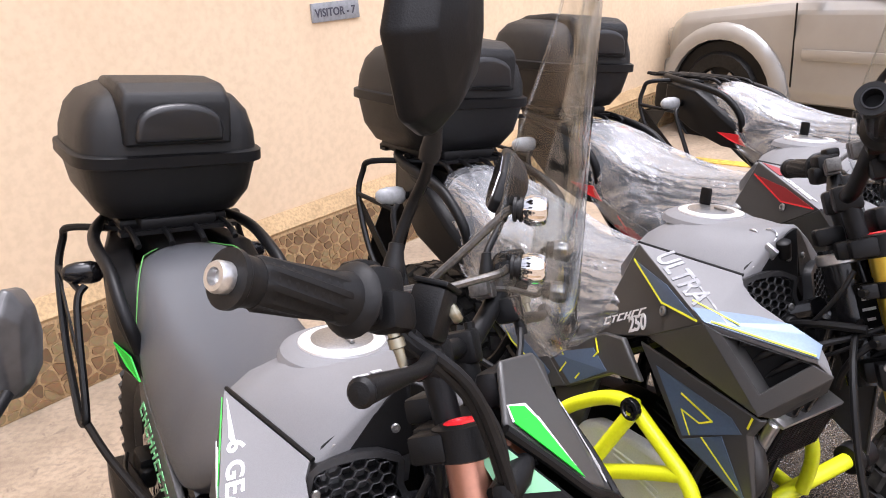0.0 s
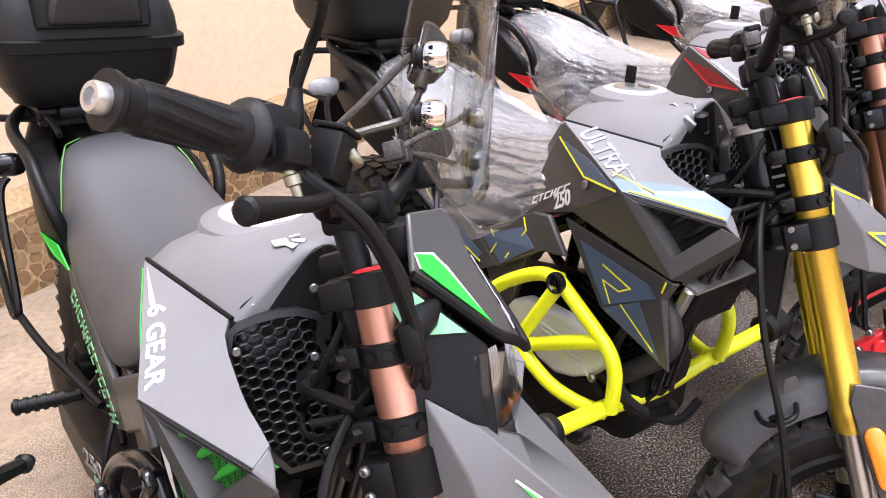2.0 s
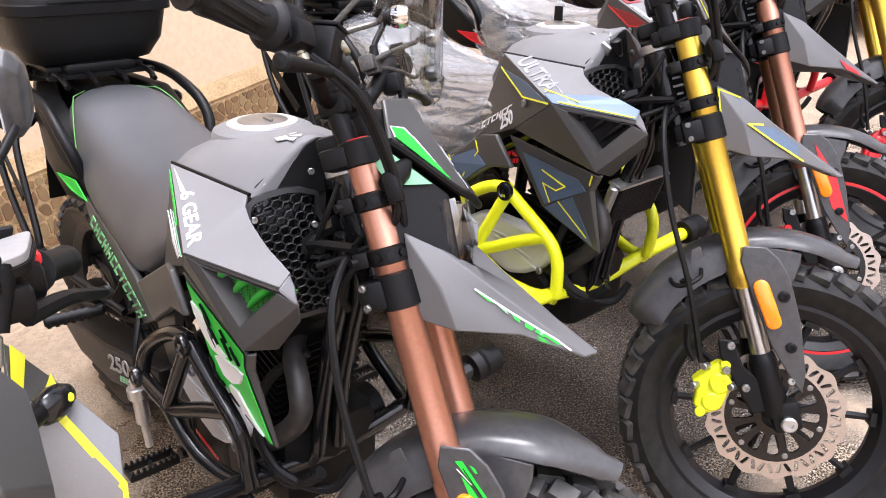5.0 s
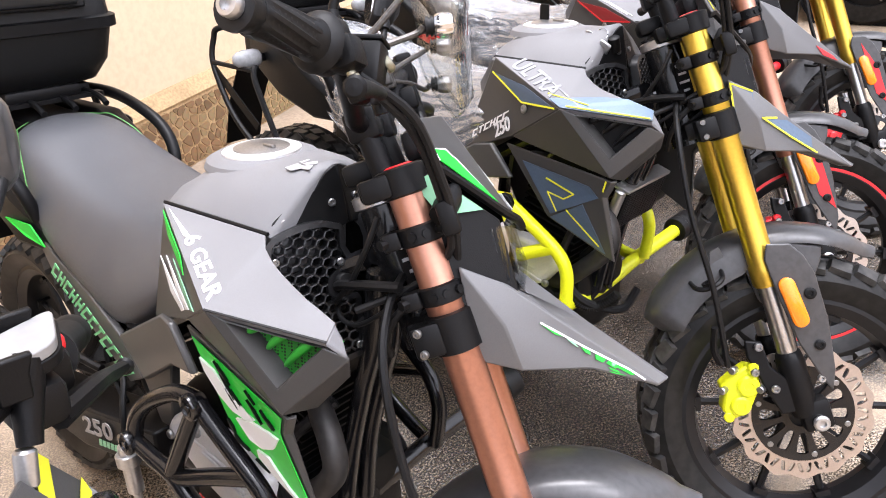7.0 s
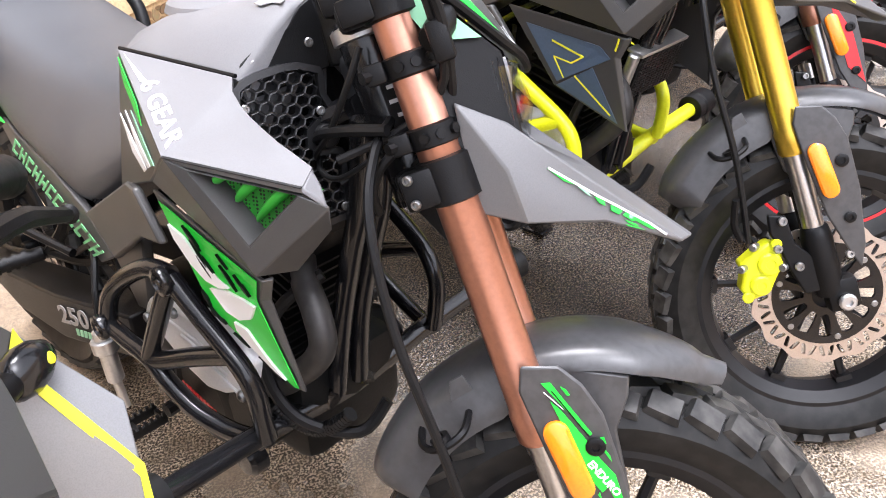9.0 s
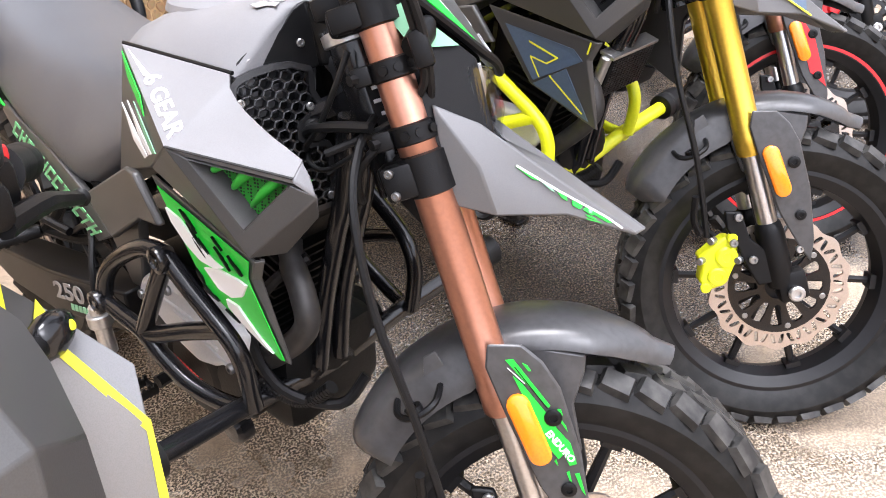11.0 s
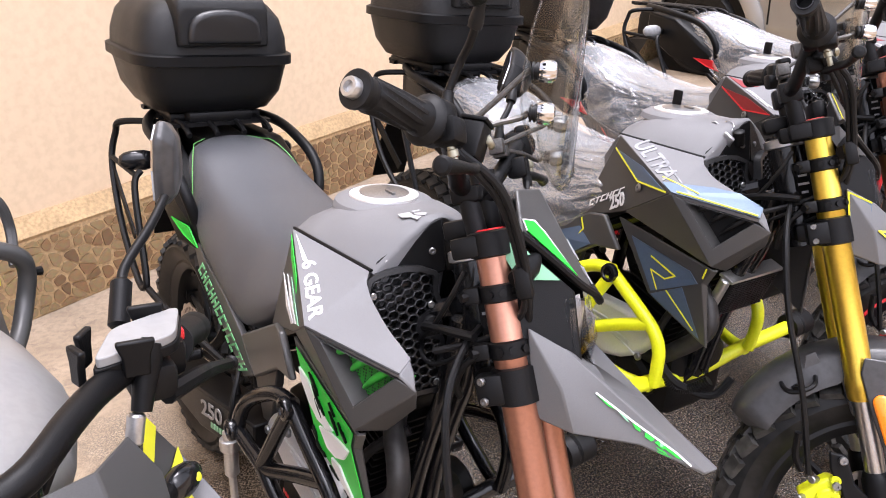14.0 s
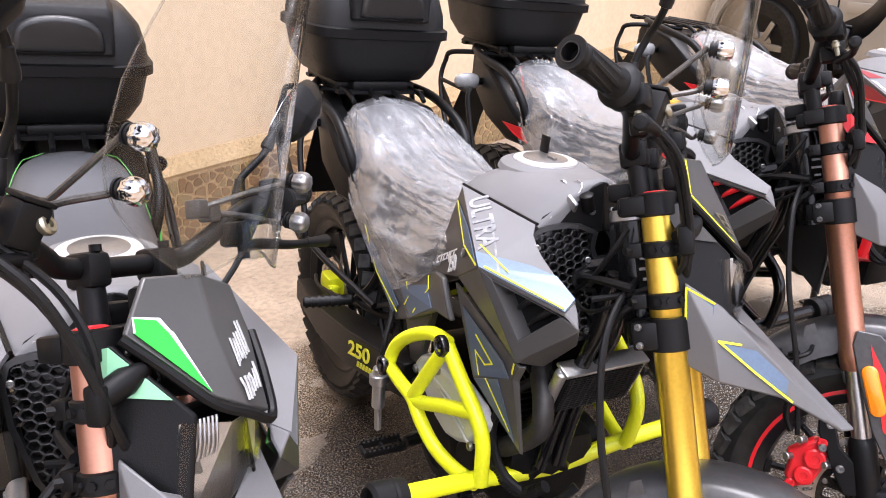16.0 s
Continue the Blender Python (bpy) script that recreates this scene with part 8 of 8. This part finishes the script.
    add_box(bm, (0.0, -0.63, 0.42), (0.36, 0.20, 0.26), None, 0.04)
    part("engine", bm, ENGINE, e, "black engine")
    bm = bmesh.new()
    for y in (-0.56, -0.70):
        add_tube(bm, [(0.36, y, 0.83), (0.56, y, 0.29)], 0.022, 14)
        add_tube(bm, [(-0.10, y, 0.42), (-0.72, y + (0.03 if y > -0.63 else -0.03), 0.29)], 0.02, 10)
        add_tube(bm, [(0.32, y, 0.74), (0.20, y, 0.40), (-0.10, y, 0.32), (-0.20, y, 0.60), (-0.6, y, 0.70)], 0.014, 8)
    part("frame", bm, GLOSS, e, "black frame and fork")
    make_wheel(e, "front_wheel", Matrix.Translation((0.56, -0.63, 0.285)), 0.285, 0.05)
    make_wheel(e, "rear_wheel", Matrix.Translation((-0.72, -0.63, 0.285)), 0.285, 0.06)
    return e


low = low_motorcycle(PLACE_A)


def phone_holder(m):
    e = thing("phone_holder", m, "pale phone plate held by black clamps on the handlebar", "phone holder")
    def rounded(c, r, n=5):
        out = []
        for k in range(4):
            p, a, b = V(c[k]), V(c[k - 1]), V(c[(k + 1) % 4])
            u, w = (a - p).normalized() * r, (b - p).normalized() * r
            for i in range(n + 1):
                t = i / n
                out.append((p + u) * (1 - t) ** 2 + p * 2 * t * (1 - t) + (p + w) * t * t)
        return out
    c4 = [(0.288, -0.462, 0.913), (0.272, -0.396, 0.915), (0.320, -0.414, 0.911), (0.336, -0.488, 0.909)]
    bm = bmesh.new()
    add_plate(bm, rounded(c4, 0.012), 0.009, (0, 0, -1))
    part("plate", bm, PALE, e, "pale flat plate", bevel=0.003)
    mid = sum((V(p) for p in c4), V()) / 4
    bm = bmesh.new()
    add_plate(bm, rounded([mid + (V(p) - mid) * 1.06 + V((0, 0, -0.009)) for p in c4], 0.012), 0.010, (0, 0, -1))
    tray = part("tray", bm, BLACK, e, "black tray", bevel=0.003)
    for p, d in (((0.279, -0.428, 0.905), (-1, 0.1)), ((0.329, -0.452, 0.902), (1, -0.1)), ((0.300, -0.482, 0.902), (-0.6, -0.8)), ((0.322, -0.492, 0.900), (0.3, -1))):
        bm = bmesh.new()
        dv = V((d[0], d[1], 0)).normalized()
        sd = V((-dv.y, dv.x, 0))
        big = 1.0 if abs(d[1]) < 0.5 else 0.7
        add_loft(bm, [[V(p) + dv * (0.002 + o) + sd * a * big + V((0, 0, z)) for a, o in ((-w, 0), (w, 0), (w, 0.007), (-w, 0.007))] for w, z in ((0.011, -0.016), (0.012, 0.004), (0.016, 0.014), (0.016, 0.018))])
        part("clamp", bm, BLACK, e, "black spring clamp", bevel=0.002)
    bm = bmesh.new()
    add_rod(bm, mid + V((0, 0, -0.016)), (0.318, -0.462, 0.880), 0.013, 14)
    part("mount", bm, BLACK, e, "black handlebar mount")
    return e


phone_holder(PLACE_A)


# ---------------------------------------------------------------- silver car by the wall
def car(m):
    e = thing("car", m, "silver off-road car parked nose to the wall", "car")
    # x forward, y left; front axle at the origin
    rows = [(0.74, 0.50, 0.86, 0.60), (0.70, 0.42, 0.92, 0.74), (0.50, 0.38, 1.02, 0.86), (0.0, 0.36, 1.07, 0.92), (-0.55, 0.36, 1.12, 0.93), (-0.60, 0.36, 1.12, 0.93), (-2.0, 0.36, 1.14, 0.94), (-3.3, 0.38, 1.12, 0.92), (-3.75, 0.46, 1.0, 0.86)]
    bm = bmesh.new()
    loops = []
    for x, z0, z1, w in rows:
        half = [(-w * 0.96, z0), (-w, z0 + 0.10), (-w * 1.0, z0 + (z1 - z0) * 0.50), (-w * 1.005, z0 + (z1 - z0) * 0.62), (-w * 0.975, z1 - 0.08), (-w * 0.90, z1)]
        loops.append([(x, y, z) for y, z in half + [(-y, z) for y, z in reversed(half)]])
    add_loft(bm, loops)
    body = part("body", bm, SILVER, e, "silver painted body", bevel=0.02, angle=30)
    bm = bmesh.new()
    add_loft(bm, [[(x, -w, z0), (x, w, z0), (x - sh, w2, z1), (x - sh, -w2, z1)] for x, w, w2, z0, z1, sh in ((-0.55, 0.84, 0.80, 1.10, 1.13, 0.02), (-1.25, 0.86, 0.70, 1.12, 1.72, 0.0), (-3.0, 0.86, 0.70, 1.12, 1.74, 0.0), (-3.6, 0.82, 0.72, 1.10, 1.2, 0.0))])
    part("cabin", bm, SILVER, e, "silver cabin", bevel=0.03)
    for s in (1, -1):
        bm = bmesh.new()
        add_plate(bm, [(-1.15, -0.875 * s, 1.16), (-2.05, -0.875 * s, 1.16), (-2.05, -0.74 * s, 1.66), (-1.40, -0.74 * s, 1.66)], 0.01, (0, s, 0))
        add_plate(bm, [(-2.12, -0.875 * s, 1.16), (-3.0, -0.875 * s, 1.16), (-3.0, -0.74 * s, 1.66), (-2.12, -0.74 * s, 1.66)], 0.01, (0, s, 0))
        part("window", bm, GLOSS, e, "dark side glass", flat=True)
        for ax in (0.0, -2.75):
            bm = bmesh.new()
            pr = []
            for k in range(15):
                a = math.pi * k / 14
                pr.append((ax + 0.62 * math.cos(a), 0.34 + 0.62 * math.sin(a)))
            inn = [(ax + (x - ax) * 0.79, 0.34 + (z - 0.34) * 0.79) for x, z in pr]
            lp = []
            for (x, z), (xi, zi) in zip(pr, inn):
                xm, zm = (x + xi) / 2, (z + zi) / 2
                lp.append([(x, -0.90 * s, z), (x, -0.945 * s, z - 0.01), (xm, -0.985 * s, zm), (xi, -0.975 * s, zi), (xi, -0.86 * s, zi)])
            add_loft(bm, lp)
            part("wheel_arch", bm, SILVER, e, "flared silver wheel arch", angle=45)
            # Flat black disc on the solid body stands in for the arch's shaded hollow.
            bm = bmesh.new()
            add_lathe(bm, [(0.0, 0.132), (0.46, 0.132), (0.47, 0.155), (0.48, 0.10)], aim((ax, -0.80 * s, 0.35), (ax, -0.95 * s, 0.35)), 32)
            part("arch_hollow_disc", bm, BLACK, e, "flat black disc standing in for the shaded wheel well")
            bm = bmesh.new()
            add_lathe(bm, [(0.24, 0), (0.34, 0.0), (0.365, 0.03), (0.37, 0.1), (0.365, 0.2), (0.34, 0.23), (0.24, 0.23)], aim((ax, -0.74 * s, 0.37), (ax, -0.95 * s, 0.37)), 40, closed=True)
            tyre = part("tyre", bm, TYRE, e, "black road tyre")
            bm = bmesh.new()
            add_lathe(bm, [(0.0, 0.0), (0.245, 0.0), (0.245, 0.05), (0.22, 0.03), (0.06, 0.06), (0.0, 0.06)], aim((ax, -0.88 * s, 0.37), (ax, -0.97 * s, 0.37)), 28)
            for k in range(6):
                a = 2 * math.pi * k / 6
                add_box(bm, (ax + 0.14 * math.cos(a), -0.945 * s, 0.37 + 0.14 * math.sin(a)), (0.16, 0.03, 0.05), Matrix.Translation((ax + 0.14 * math.cos(a), -0.945 * s, 0.37 + 0.14 * math.sin(a))) @ Matrix.Rotation(-a, 4, "Y") @ Matrix.Translation((-ax - 0.14 * math.cos(a), 0.945 * s, -0.37 - 0.14 * math.sin(a))), 0.008)
            part("alloy", bm, STEEL, tyre, "grey alloy rim")
        bm = bmesh.new()
        add_box(bm, (-0.62, -0.932 * s, 0.80), (0.012, 0.006, 0.62))
        part("door_gap", bm, BLACK, body, flat=True)
        bm = bmesh.new()
        add_box(bm, (-1.65, -0.942 * s, 0.80), (0.012, 0.006, 0.62))
        part("door_gap", bm, BLACK, body, flat=True)
        bm = bmesh.new()
        add_box(bm, (-1.7, -0.945 * s, 0.74), (2.0, 0.02, 0.08), None, 0.008)
        part("door_moulding", bm, SILVER, body, "raised silver side moulding")
        bm = bmesh.new()
        add_box(bm, (-0.36, -0.93 * s, 0.80), (0.05, 0.012, 0.025), None, 0.005)
        part("side_repeater", bm, ORANGE, body)
        bm = bmesh.new()
        add_box(bm, (-0.72, -1.03 * s, 1.22), (0.10, 0.18, 0.14), None, 0.03)
        add_box(bm, (-0.74, -0.91 * s, 1.17), (0.06, 0.12, 0.04), None, 0.01)
        part("door_mirror", bm, SILVER, e, "silver door mirror")
        bm = bmesh.new()
        add_box(bm, (0.66, -0.62 * s, 0.80), (0.14, 0.26, 0.16), None, 0.03)
        part("headlight", bm, LENS, e, "clear headlight")
    bm = bmesh.new()
    add_box(bm, (0.70, 0, 0.50), (0.14, 1.5, 0.24), None, 0.05)
    part("bumper", bm, SILVER, e, "silver front bumper")
    bm = bmesh.new()
    add_box(bm, (-1.5, 0, 0.30), (4.2, 1.5, 0.16), None, 0.02)
    part("underbody", bm, BLACK, e, "black underbody")
    return e


CAR_HEAD = 125.0
car(Matrix.Translation((1.94, 5.47, 0)) @ Matrix.Rotation(radians(CAR_HEAD), 4, "Z") @ Matrix.Diagonal((0.84, 0.84, 0.84, 1)) @ Matrix.Translation((0, -0.86, 0)))
lay_stones()
